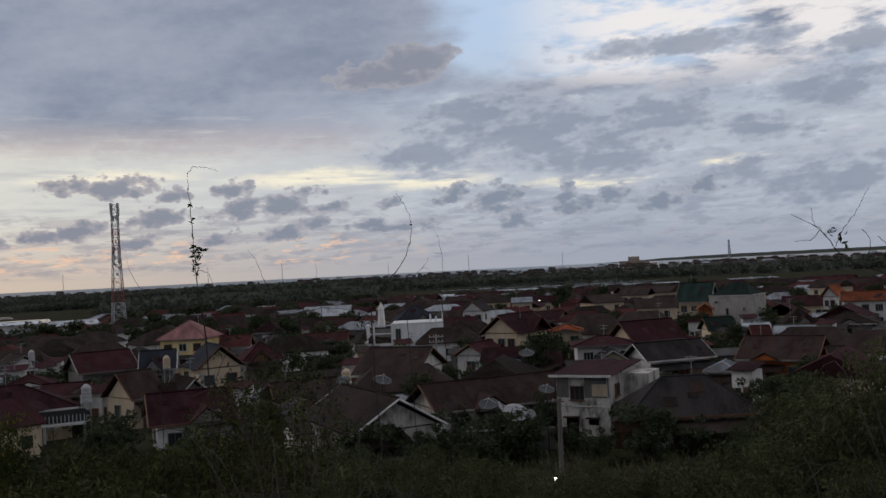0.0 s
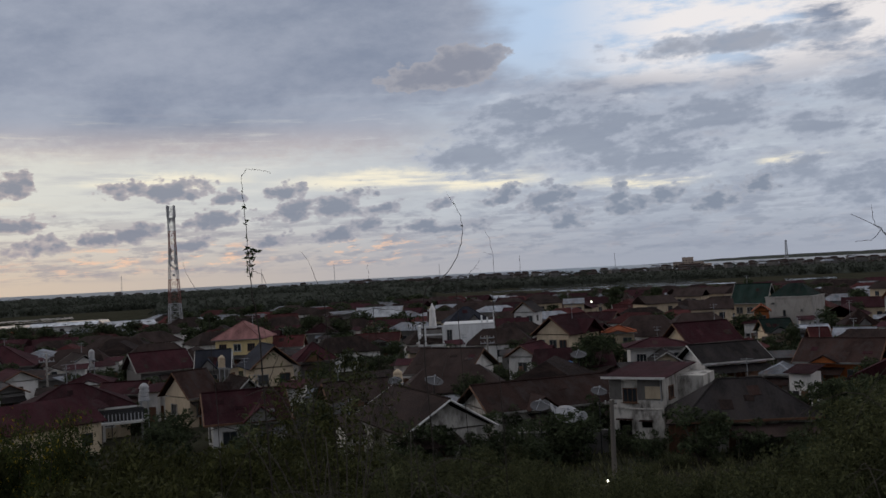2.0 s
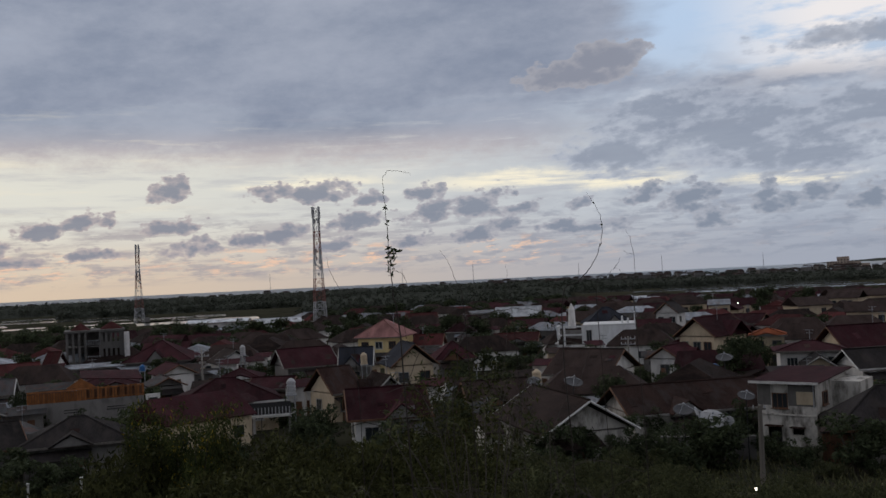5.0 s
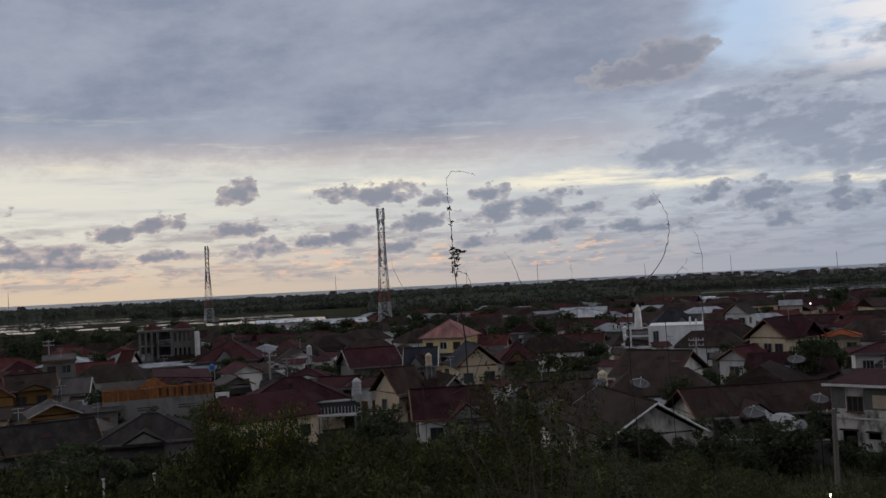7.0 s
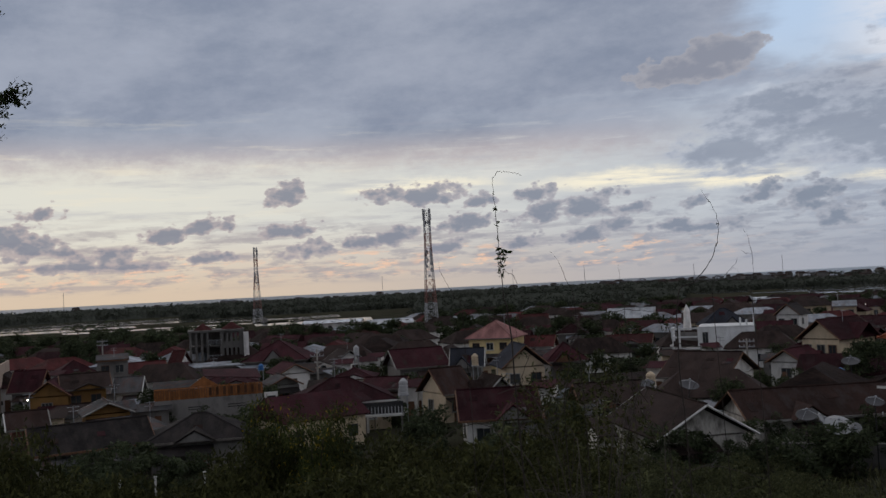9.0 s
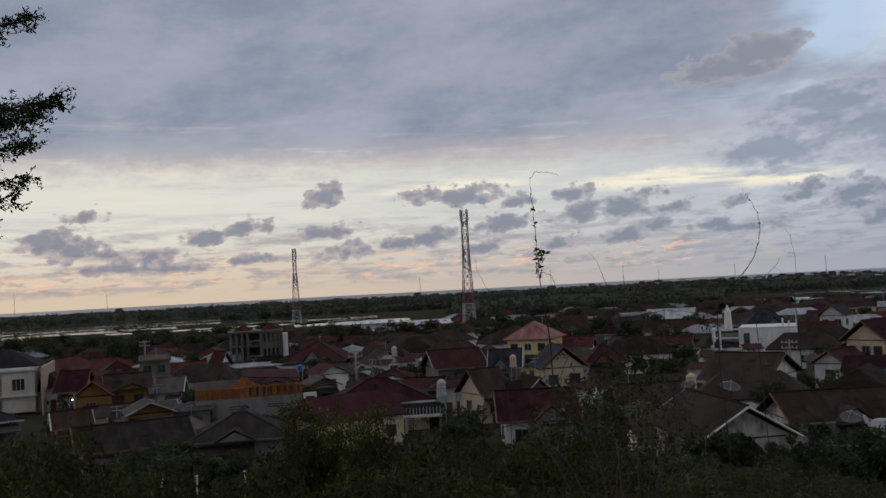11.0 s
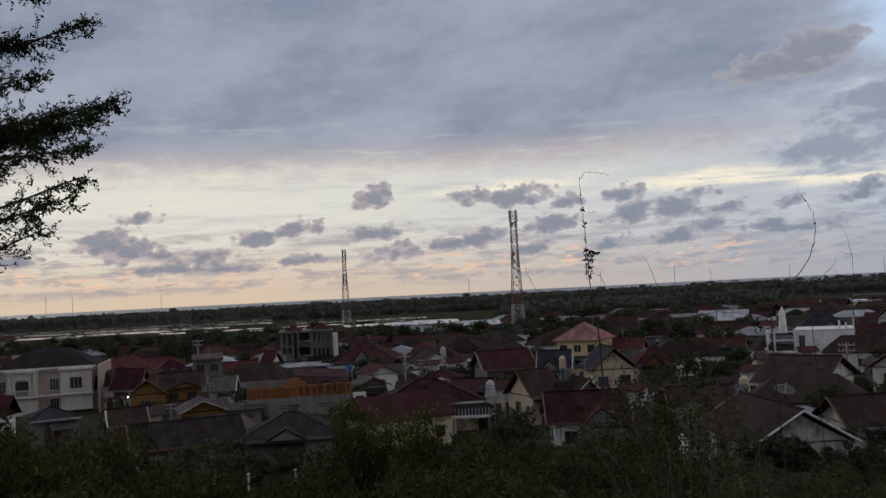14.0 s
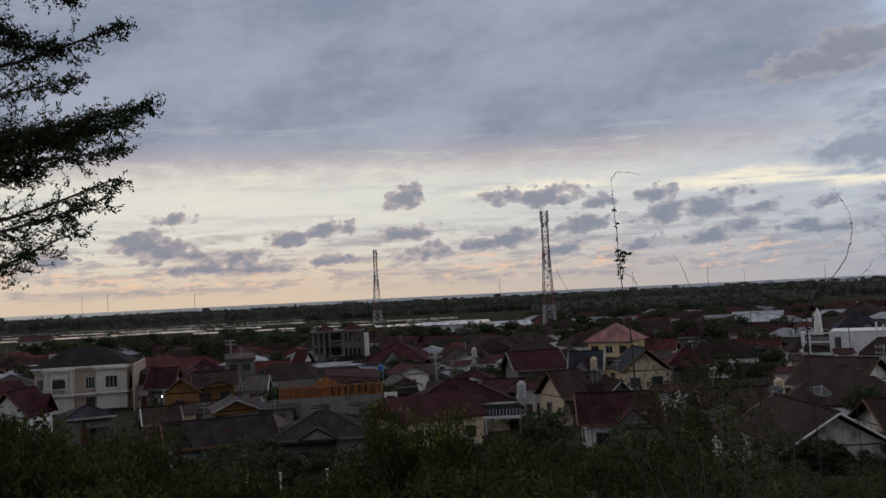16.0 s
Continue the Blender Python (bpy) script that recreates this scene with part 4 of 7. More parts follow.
house(27.81, 300.0, 0, 13.4, 10, 3.0, 4.6, "gable", roof_orange, wall_grey, "low house with faded orange roof", 0)
house(21.45, 288.7, -12, 7.0, 8.2, 3.4, 5.3, "hip", roof_red, wall_cream, "low house with red hipped roof", 0)
house(12.79, 176.6, -10, 5.4, 6.0, 3.4, 5.3, "gable", roof_red, wall_white, "house with faded red gabled roof", 1)
house(11.44, 147.1, 10, 6.6, 7.4, 3.2, 5.9, "hip", roof_maroon, wall_grey, "house with dark maroon hipped roof", 0)
house(13.23, 281.7, 5, 9.3, 9.6, 3.4, 5.6, "gable", roof_red, wall_grey, "low grey house with red roof", 0)
house(10.83, 218.5, -5, 7.2, 7.4, 3.2, 5.3, "hip", roof_maroon, wall_grey, "low house with maroon roof behind trees", 0)
house(7.55, 206.2, 12, 4.9, 6.0, 3.4, 5.3, "gablefront2", roof_red, wall_cream, "cream gabled house with red roof", 0)
house(7.41, 182.8, -6, 8.7, 9.1, 3.0, 4.4, "gable", roof_red, wall_grey, "long low house with red sheet roof", 0)
house(50.65, 130.6, -25, 5.6, 8.1, 3.0, 6.2, "gablefront2", roof_maroon, wall_white, "white house with maroon gabled roof", 0)
house(47.26, 122.6, 8, 5.8, 6.3, 3.0, 4.3, "hip", roof_navy, wall_grey, "low house with dark slate-blue roof", 0)
house(43.16, 101.9, 4, 3.6, 6.0, 4.0, 5.4, "gable", roof_rust, wall_brick, "narrow house with rust roof and white balcony ledge", 2)
house(41.74, 133.6, -10, 5.3, 6.0, 4.0, 6.0, "gablefront", roof_maroon, wall_ochre, "ochre gabled house with maroon roof", 0)
house(42.85, 152.4, -20, 4.4, 6.0, 3.2, 6.2, "gable", roof_maroon, wall_grey, "house with maroon gabled roof", 0)
house(49.77, 358.4, -6, 10.5, 10, 6.0, 7.4, "gable", roof_red, wall_white, "white two-storey block with red roof", 3)
house(51.22, 245.7, 8, 7.4, 8.0, 3.2, 5.4, "hip", roof_brown, wall_cream, "low house with brown roof", 0)
house(46.45, 353.6, 0, 9.3, 8.9, 4.0, 5.5, "flat", roof_pale, wall_cream, "low beige plastered block with flat roof", 1)
house(51.10, 184.0, -5, 8.2, 8.5, 3.2, 5.0, "hip", roof_grey, wall_grey, "low house with dark grey roof", 0)
house(36.9, 101.0, 24, 4.0, 5.5, 2.6, 3.2, "flat", roof_grey, wall_grey, "narrow shed with a grey sheet roof", 0)


# ---- buildings and structures with a shape of their own ----
def lattice_tower(b, d, height, base, top, label, bands):
    """A square lattice tower in red and white bands, with antennas near its top."""
    p = on_ground(b, d)
    ob = empty("telecom_tower", pose(p.x, p.y, 0, 0, 0, b + 12), label, "tower", "telecom towers")
    n = 16
    corners = ((-1, -1), (1, -1), (1, 1), (-1, 1))
    sections = {}
    for i in range(n):
        z0, z1 = height * i / n, height * (i + 1) / n
        k0 = base + (top - base) * min(1, i / (n * 0.72))
        k1 = base + (top - base) * min(1, (i + 1) / (n * 0.72))
        bm = sections.setdefault(i * bands // n, bmesh.new())
        for q in range(4):
            a, c = corners[q], corners[(q + 1) % 4]
            add_bar(bm, (a[0] * k0, a[1] * k0, z0), (a[0] * k1, a[1] * k1, z1), 0.13, sides=4)
            add_bar(bm, (a[0] * k0, a[1] * k0, z0), (c[0] * k1, c[1] * k1, z1), 0.06, sides=4)
            add_bar(bm, (c[0] * k0, c[1] * k0, z0), (a[0] * k1, a[1] * k1, z1), 0.06, sides=4)
            add_bar(bm, (a[0] * k1, a[1] * k1, z1), (c[0] * k1, c[1] * k1, z1), 0.05, sides=4)
    for k, bm in sections.items():
        part("lattice_section", bm, steel_white if k % 2 == 0 else steel_red, ob, "white painted lattice" if k % 2 == 0 else "red painted lattice")
    bm = bmesh.new()
    for k in range(60):
        add_box(bm, 0, -top * 0.6, height * k / 60 + 0.2, 0.5, 0.05, 0.05)
    part("ladder", bm, steel_grey, ob)
    rng = random.Random(int(d))
    for zf in (0.985, 0.945, 0.90, 0.66, 0.63, 0.60, 0.57):
        for q in range(4):
            a = 0.4 + q * 1.57 + rng.uniform(-0.3, 0.3)
            r = top + 0.35
            bm = bmesh.new()
            z = height * zf
            add_box(bm, math.cos(a) * r, math.sin(a) * r, z, 0.45, 0.34, 2.2 if zf > 0.9 else 1.5, rz=a)
            add_bar(bm, (math.cos(a) * top * 0.8, math.sin(a) * top * 0.8, z), (math.cos(a) * r, math.sin(a) * r, z), 0.05, sides=4)
            part("antenna_panel", bm, dish_white, ob)
    for zf, a, r in ((0.52, -1.2, 0.6), (0.545, -2.2, 0.45), (0.47, -1.7, 0.4)):
        bm = bmesh.new()
        z = height * zf
        c = Vector((math.cos(a) * (top + 0.5), math.sin(a) * (top + 0.5), z))
        add_bar(bm, c, c + Vector((math.cos(a), math.sin(a), 0)) * 0.35, r, r * 0.92, 12)
        add_bar(bm, (0, 0, z), c, 0.06, sides=4)
        part("microwave_drum", bm, dish_white, ob)
    bm = bmesh.new()
    add_box(bm, base + 1.5, 0, 1.3, 2.4, 3.0, 2.6)
    part("equipment_cabin", bm, wall_grey, ob)
    return ob


lattice_tower(19.45, 306, 41.0, 2.0, 0.95, "red and white lattice telecom tower with panel antennas", 5)
lattice_tower(30.05, 520, 41.5, 2.3, 0.85, "farther slim red and white lattice telecom tower", 7)


def wall_with_openings(bm, w, h, t, y, openings, floor_z=0.0):
    """A wall in the plane y, of width w, cut by openings (x0, x1, z0, z1), as a grid of blocks."""
    xs = sorted({-w / 2, w / 2, *[o[0] for o in openings], *[o[1] for o in openings]})
    zs = sorted({floor_z, h, *[o[2] for o in openings], *[o[3] for o in openings]})
    for x0, x1 in zip(xs, xs[1:]):
        for z0, z1 in zip(zs, zs[1:]):
            cx, cz = (x0 + x1) / 2, (z0 + z1) / 2
            if any(o[0] < cx < o[1] and o[2] < cz < o[3] for o in openings):
                continue
            add_box(bm, cx, y, cz, x1 - x0, t, z1 - z0)
    bmesh.ops.remove_doubles(bm, verts=bm.verts, dist=0.0005)


# white block with an open-framed corner balcony
p = on_ground(2.55, 164)
HOUSE_SPOTS.append(p)
wb = empty("white_building", pose(p.x, p.y, 0, 0, 0, 2.55 - 2), "white modern two-storey building with open framed balcony", "building")
H6 = 6.45
bm = bmesh.new()
add_box(bm, 2.35, 4.5, H6 / 2, 9.2, 9, H6)
part("wall", bm, wall_bright, wb)
bm = bmesh.new()
add_box(bm, 2.35, 4.5, H6 + 0.02, 9.3, 9.1, 0.25)
part("parapet", bm, wall_bright, wb)
for x, y, z in ((-6.7, 0.1, H6), (-5.5, 0.1, H6), (-6.7, 4.0, H6), (-2.3, -0.6, H6)):
    part("post", box(x, y, z / 2, 0.28, 0.28, z, bevel=0.02), wall_bright, wb)
for z in (2.9, 4.9, H6 - 0.1):
    bm = bmesh.new()
    add_box(bm, -4.5, 0.1, z, 4.7, 0.28, 0.26)
    add_box(bm, -6.7, 2.0, z, 0.28, 4.2, 0.26)
    part("beam", bm, wall_bright, wb)
part("balcony_floor", box(-4.5, 2.2, 2.75, 4.6, 4.4, 0.22), wall_white, wb)
part("back_wall", box(-4.4, 4.6, H6 / 2 - 0.5, 4.6, 0.25, H6 - 1.0), wall_grey, wb)
part("post", box(-6.9, -0.1, 7.0 / 2, 0.5, 0.5, 0.3), wall_white, wb)
for x, h in ((6.8, 8.6), (4.6, 7.9), (5.6, 7.5)):
    part("roof_post", box(x, 0.3 if h > 8 else 1.2, h / 2, 0.32, 0.32, h), wall_bright, wb)
for x, z in ((-1.2, 4.7), (-1.2, 1.6)):
    window(wb, x, -0.06, z, 0.9, 1.9, panes=2)
bm = bmesh.new()
add_bar(bm, (-4.6, 9, 5.0), (-4.6, 9, 8.9), 0.75, 0.55, 8)
add_bar(bm, (-4.6, 9, 8.9), (-4.6, 9, 10.2), 0.62, 0.06, 8)
part("turret", bm, wall_white, wb, "small pale pointed turret")

# dark roof behind the white block
house(1.9, 186, 10, 9, 8, 5.6, 8.6, "hip", roof_navy, wall_grey, "two-storey house with blue-black hipped roof", 0)

# bare rendered block with a dark green hipped roof
p = on_ground(-17.6, 208)
HOUSE_SPOTS.append(p)
gb = empty("rendered_block", pose(p.x, p.y, 0, 0, 0, -17.6 - 17), "tall bare cement block with dark green hipped roof", "building")
part("wall", box(0, 0, 3.6, 9.4, 9.2, 7.2), wall_concrete, gb)
part("band", box(0, 0, 7.15, 9.6, 9.4, 0.25), wall_concrete, gb)
top = [(-4.3, -4.2, 7.28), (4.3, -4.2, 7.28), (4.3, 4.2, 7.28), (-4.3, 4.2, 7.28), (-1.2, 0, 9.9), (1.6, 0, 9.9)]
part("roof", roof_shell(top, [[0, 1, 5, 4], [1, 2, 5], [2, 3, 4, 5], [3, 0, 4]], 0.1), roof_green, gb)
for x, z, w, h in ((-0.9, 3.8, 0.5, 1.4), (-3.2, 5.9, 0.6, 0.25), (2.6, 4.4, 0.35, 0.35)):
    window(gb, x, -4.66, z, w, h, panes=1, frame_mat=wall_grey)

# weathered white two-storey house at the foot of the slope
p = on_ground(-9.15, 90.0)
HOUSE_SPOTS.append(p)
wh = empty("weathered_house", pose(p.x, p.y, 0, 0, 0, -9.15 - 18), "weathered white two-storey house with lean-to red-brown roof", "house")
FW, FD, FH = 5.0, 9.0, 5.5
bm = bmesh.new()
wall_with_openings(bm, FW, FH, 0.2, -FD / 2, [(-1.2, 0.1, 3.3, 4.55), (-1.7, -0.5, 0.0, 1.6), (0.4, 1.4, 1.0, 1.55), (-2.3, -2.05, 3.0, 3.8)], -0.3)
part("wall", bm, wall_stain, wh)
part("side_wall", box(-FW / 2 + 0.1, 0.1, FH / 2, 0.2, FD - 0.2, FH), wall_stain, wh)
part("side_wall", box(FW / 2 - 0.1, 0.1, FH / 2, 0.2, FD - 0.2, FH), wall_stain, wh)
part("back_wall", box(0, FD / 2 - 0.1, FH / 2, FW - 0.4, 0.2, FH), wall_stain, wh)
# solid near-black block inside the walls, in place of the rooms' shade
part("interior", box(0, 0.5, 2.6, FW - 0.5, FD - 1.8, 5.0), shade_fill, wh)
part("floor_slab", box(0, -FD / 2 - 0.12, 2.72, FW + 0.05, 0.1, 0.12), wall_stain, wh)
top = [(-FW / 2 - 0.5, -FD / 2 - 0.8, 5.62), (FW / 2 + 0.5, -FD / 2 - 0.8, 5.62), (FW / 2 + 0.5, FD / 2 + 0.4, 5.95), (-FW / 2 - 0.5, FD / 2 + 0.4, 5.95)]
rf = part("roof", roof_shell(top, [[0, 1, 2, 3]], 0.1), roof_maroon, wh)
part("fascia", box(0, -FD / 2 - 0.82, 5.55, FW + 1.0, 0.05, 0.22), trim_white, rf)
fr = window(wh, -0.55, -FD / 2 - 0.04, 3.92, 1.3, 1.25, panes=3, frame_mat=timber_brown)
for x, z, w in ((-1.1, 1.75, 1.5), (0.9, 1.68, 1.2)):
    bm = box(x, -FD / 2 - 0.35, z, w, 0.5, 0.1)
    part("awning", bm, roof_rust, wh, "small rust-brown window awning")
for x0, x1 in ((-2.48, -1.32), (0.2, 2.48)):
    part("mouldy_render", box((x0 + x1) / 2, -FD / 2 - 0.106, 4.45, x1 - x0, 0.02, 1.9), wall_dim, wh, "band of dark mouldy render")
part("boarded_panel", box(1.65, -FD / 2 - 0.13, 4.2, 1.5, 0.05, 1.1), wall_cream, wh)
part("downpipe", bar((FW / 2 - 0.15, -FD / 2 - 0.16, 3.4), (FW / 2 - 0.15, -FD / 2 - 0.16, 5.4), 0.05), steel_grey, wh)
window(wh, FW / 2 + 0.06, -2.2, 4.0, 1.2, 1.1, face=radians(90), panes=2, frame_mat=timber_brown)
window(wh, FW / 2 + 0.06, 1.5, 4.0, 1.0, 1.1, face=radians(90), panes=2, frame_mat=timber_brown)
part("side_wing", box(FW / 2 + 1.2, 2.2, 2.6, 2.4, 4.2, 5.2), wall_stain, wh)

p = on_ground(-10.9, 79.0)
sh = empty("timber_shed", pose(p.x, p.y, 0, 0, 0, -14), "brown boarded shed beside the weathered house", "shed")
# near-black core, so the gaps between planks look shaded
part("frame", box(0, 0.6, 1.2, 2.3, 1.6, 2.4), shade_fill, sh)
for i in range(11):
    part("plank", box(-1.1 + 0.22 * i, -0.23 + 0.01 * (i % 3), 1.15 + 0.03 * (i % 4), 0.2, 0.04, 2.3), timber_brown, sh)
part("roof", box(0, 0.5, 2.5, 2.7, 2.2, 0.08), roof_brown, sh)

# unfinished concrete building with tall columns
p = on_ground(32.55, 190)
HOUSE_SPOTS.append(p)
cb = empty("unfinished_building", pose(p.x, p.y, 0, 0, 0, 32.55), "unfinished three-storey concrete building with bare columns", "building")
CH = 9.0
for i, x in enumerate((-5.0, -3.9, -2.8, -1.7, 0.9, 5.0)):
    part("column", box(x, -0.2, CH / 2, 0.42, 0.42, CH), wall_dim, cb)
    part("column", box(x, 7.6, CH / 2, 0.42, 0.42, CH), wall_dim, cb)
for z in (0.1, 3.1, 6.1):
    part("slab", box(0, 3.9, z, 10.6, 7.4, 0.22), wall_dim, cb)
part("roof_slab", box(0, 3.7, CH + 0.1, 11.0, 8.6, 0.4), wall_dim, cb)
part("core_wall", box(-1.0, 5.2, CH / 2, 8.0, 0.2, CH), wall_dim, cb)
bm = bmesh.new()
ops = []
for fl in range(3):
    for k in range(4):
        x0 = 1.45 + 0.85 * k
        ops.append((x0, x0 + 0.4, 0.9 + 3.0 * fl, 2.6 + 3.0 * fl))
sub = [(a - 3.0, b - 3.0, c, e) for a, b, c, e in ops]
wall_with_openings(bm, 3.9, CH, 0.2, -0.1, sub)
bmesh.ops.translate(bm, verts=bm.verts, vec=(3.0, 0, 0))
part("slotted_wall", bm, wall_dim, cb)
for z in (3.4, 6.4):
    bm = bmesh.new()
    for k in range(9):
        add_bar(bm, (-1.5 + 0.3 * k, -0.5, z), (-1.5 + 0.3 * k, -0.5, z + 0.9), 0.03, sides=4)
    add_bar(bm, (-1.6, -0.5, z + 0.9), (1.0, -0.5, z + 0.9), 0.05, sides=4)
    part("railing", bm, steel_grey, cb)
for x, w in ((-2.6, 3.6), (3.1, 4.2)):
    top = [(x - w / 2, 1, CH + 0.3), (x + w / 2, 1, CH + 0.3), (x + w / 2, 6, CH + 0.3), (x - w / 2, 6, CH + 0.3), (x, 3.5, CH + 1.7), (x + 0.1, 3.5, CH + 1.7)]
    part("roof_hip", roof_shell(top, [[0, 1, 5, 4], [1, 2, 5], [2, 3, 4, 5], [3, 0, 4]], 0.08), roof_red, cb)
part("fin_wall", box(5.75, -1.0, 4.3, 0.95, 3.2, 8.6, taper=0.98), wall_white, cb, "tall white end fin")

# orange timber hoarding on a cement wall
p = on_ground(33.1, 120)
HOUSE_SPOTS.append(p)
ow = empty("workshop", pose(p.x, p.y, 0, 0, 0, 33.1 + 2), "cement workshop topped with orange timber boarding", "building")
bm = bmesh.new()
wall_with_openings(bm, 13.2, 3.4, 0.25, 0, [(-5.9, -4.6, 1.6, 1.9), (-2.6, -1.0, 2.0, 2.12), (-2.6, -1.0, 2.3, 2.42), (2.2, 4.4, 2.0, 2.12), (2.2, 4.4, 2.3, 2.42)], -0.3)
add_box(bm, -6.5, 4, 1.7, 0.25, 7.7, 3.4)
add_box(bm, 6.5, 4, 1.7, 0.25, 7.7, 3.4)
part("wall", bm, wall_grey, ow)
# near-black block painted as the shade behind the wall's slots
part("interior", box(0, 4.2, 1.6, 12.5, 7.4, 3.1), shade_fill, ow)
part("rail", box(0, 0.05, 3.55, 13.2, 0.12, 0.14), timber_orange, ow)
part("rail", box(0, 0.05, 4.75, 13.2, 0.12, 0.16), timber_orange, ow)
brng = random.Random(8)
for i in range(46):
    x = -6.5 + 13.0 * i / 45
    hgt = brng.uniform(1.45, 1.75) if i > 22 else brng.uniform(1.25, 1.5)
    if i > 20 and i % 3 == 2:
        continue
    part("board", box(x, -0.06 - 0.01 * (i % 2), 3.25 + hgt / 2, 0.21, 0.04, hgt, rz=brng.uniform(-0.03, 0.03)), timber_orange, ow)
part("back_screen", box(0, 0.35, 3.95, 13.0, 0.06, 1.3), timber_brown, ow)
top = [(-6.8, 0.5, 4.85), (-1.2, 0.5, 4.85), (-1.2, 8, 5.1), (-6.8, 8, 5.1)]
part("roof", roof_shell(top, [[0, 1, 2, 3]], 0.1), roof_grey, ow)
bm = bmesh.new()
add_gable(bm, 3.6, 0, 4.8, 6.0, 0.12)
bmesh.ops.translate(bm, verts=bm.verts, vec=(-0.6, 0.6, 0))
part("gable_boarding", bm, timber_orange, ow)
top = [(-0.5, 0.7, 6.0), (6.6, 0.7, 5.4), (6.6, 8, 6.0), (-0.5, 8, 6.4)]
part("roof", roof_shell(top, [[0, 1, 2, 3]], 0.1), roof_maroon, ow)
part("white_door_frame", box(7.6, -0.3, 1.9, 1.7, 0.3, 3.2), wall_white, ow)
# no hole here: a near-black panel paints the doorway's shade
part("door_opening", box(7.6, -0.47, 2.3, 1.1, 0.06, 1.5), shade_fill, ow)

# mansion with a black hipped roof, dentil cornice and arched porch
p = on_ground(47.1, 163)
HOUSE_SPOTS.append(p)
mn = empty("mansion", pose(p.x, p.y, 0, 0, 0, 47.1 - 9), "cream-white two-storey mansion with black hipped roof and dentil cornice", "house")
MH = 6.9
part("wall", box(0, 0, MH / 2 - 0.1, 14.0, 11, MH + 0.2), wall_tan, mn, "tan stone-clad main wall")
part("bay", box(4.6, -6.0, 3.6, 4.6, 1.8, 6.4), wall_ivory, mn, "projecting front bay")
part("porch_block", box(-3.2, -6.0, MH / 2, 4.4, 1.6, MH), wall_ivory, mn)
part("cornice", box(0, -5.75, MH + 0.1, 14.8, 0.7, 0.3), trim_white, mn)
part("cornice", box(-3.2, -6.9, MH - 0.1, 4.8, 0.5, 0.3), trim_white, mn)
part("cornice", box(4.6, -7.0, MH - 0.1, 5.0, 0.5, 0.3), trim_white, mn)
for i in range(36):
    x = -7.1 + 14.2 * i / 35
    yy = -6.95 if (-5.5 < x < -0.9 or 2.2 < x < 7.0) else -5.75
    part("dentil", box(x, yy, MH - 0.38, 0.2, 0.22, 0.28), trim_white, mn)
top = [(-7.5, -5.9, 7.2), (7.4, -5.9, 7.2), (7.4, 5.9, 7.2), (-7.5, 5.9, 7.2), (-2.8, 0, 9.9), (2.6, 0, 9.9)]
rf = part("roof", roof_shell(top, [[0, 1, 5, 4], [1, 2, 5], [2, 3, 4, 5], [3, 0, 4]], 0.14), roof_jet, mn)
for x in (-5.0, -4.3, -2.1, -1.4):
    bm = bmesh.new()
    add_bar(bm, (x, -7.0, 3.2), (x, -7.0, 6.4), 0.14, 0.12, 10)
    add_box(bm, x, -7.0, 6.45, 0.4, 0.4, 0.15)
    add_box(bm, x, -7.0, 3.15, 0.4, 0.4, 0.15)
    part("porch_column", bm, trim_white, mn)
bm = bmesh.new()
add_tube(bm, [Vector((-3.2 + 1.25 * math.cos(math.pi * k / 12), -6.86, 4.6 + 1.1 * math.sin(math.pi * k / 12))) for k in range(13)], 0.16, 0.16, 6)
part("porch_arch", bm, trim_white, mn)
# flat near-black panel under the arch, shade of a recess as colour
part("porch_recess", box(-3.2, -6.79, 4.2, 2.0, 0.08, 2.2), shade_fill, mn)
bm = bmesh.new()
for k in range(15):
    add_bar(bm, (-5.3 + 0.3 * k, -7.3, 2.9), (-5.3 + 0.3 * k, -7.3, 3.8), 0.06, sides=6)
add_box(bm, -3.2, -7.3, 3.85, 4.6, 0.2, 0.12)
part("balustrade", bm, trim_white, mn)
part("balcony_slab", box(-3.2, -7.0, 2.8, 4.8, 1.2, 0.2), trim_white, mn)
for x, y, z, w in ((1.2, -5.56, 4.5, 1.3), (4.6, -6.96, 4.6, 1.8), (-6.2, -5.56, 4.5, 0.9), (1.2, -5.56, 1.4, 1.3)):
    window(mn, x, y, z, w, 1.8, panes=3, frame_mat=trim_white)
part("ledge", box(2.9, -7.0, 2.9, 8.6, 1.0, 0.2), trim_white, mn)
bm = bmesh.new()
add_box(bm, 8.2, -1.0, 3.6, 0.3, 17, 7.2)
part("boundary_wall", bm, wall_tan, mn, "high tan party wall")
part("boundary_wall", box(-2.0, 5.8, 4.4, 10.0, 0.3, 8.8), wall_tan, mn)
part("sill_band", box(8.0, -4.0, 3.0, 0.2, 9.0, 0.15), trim_white, mn)


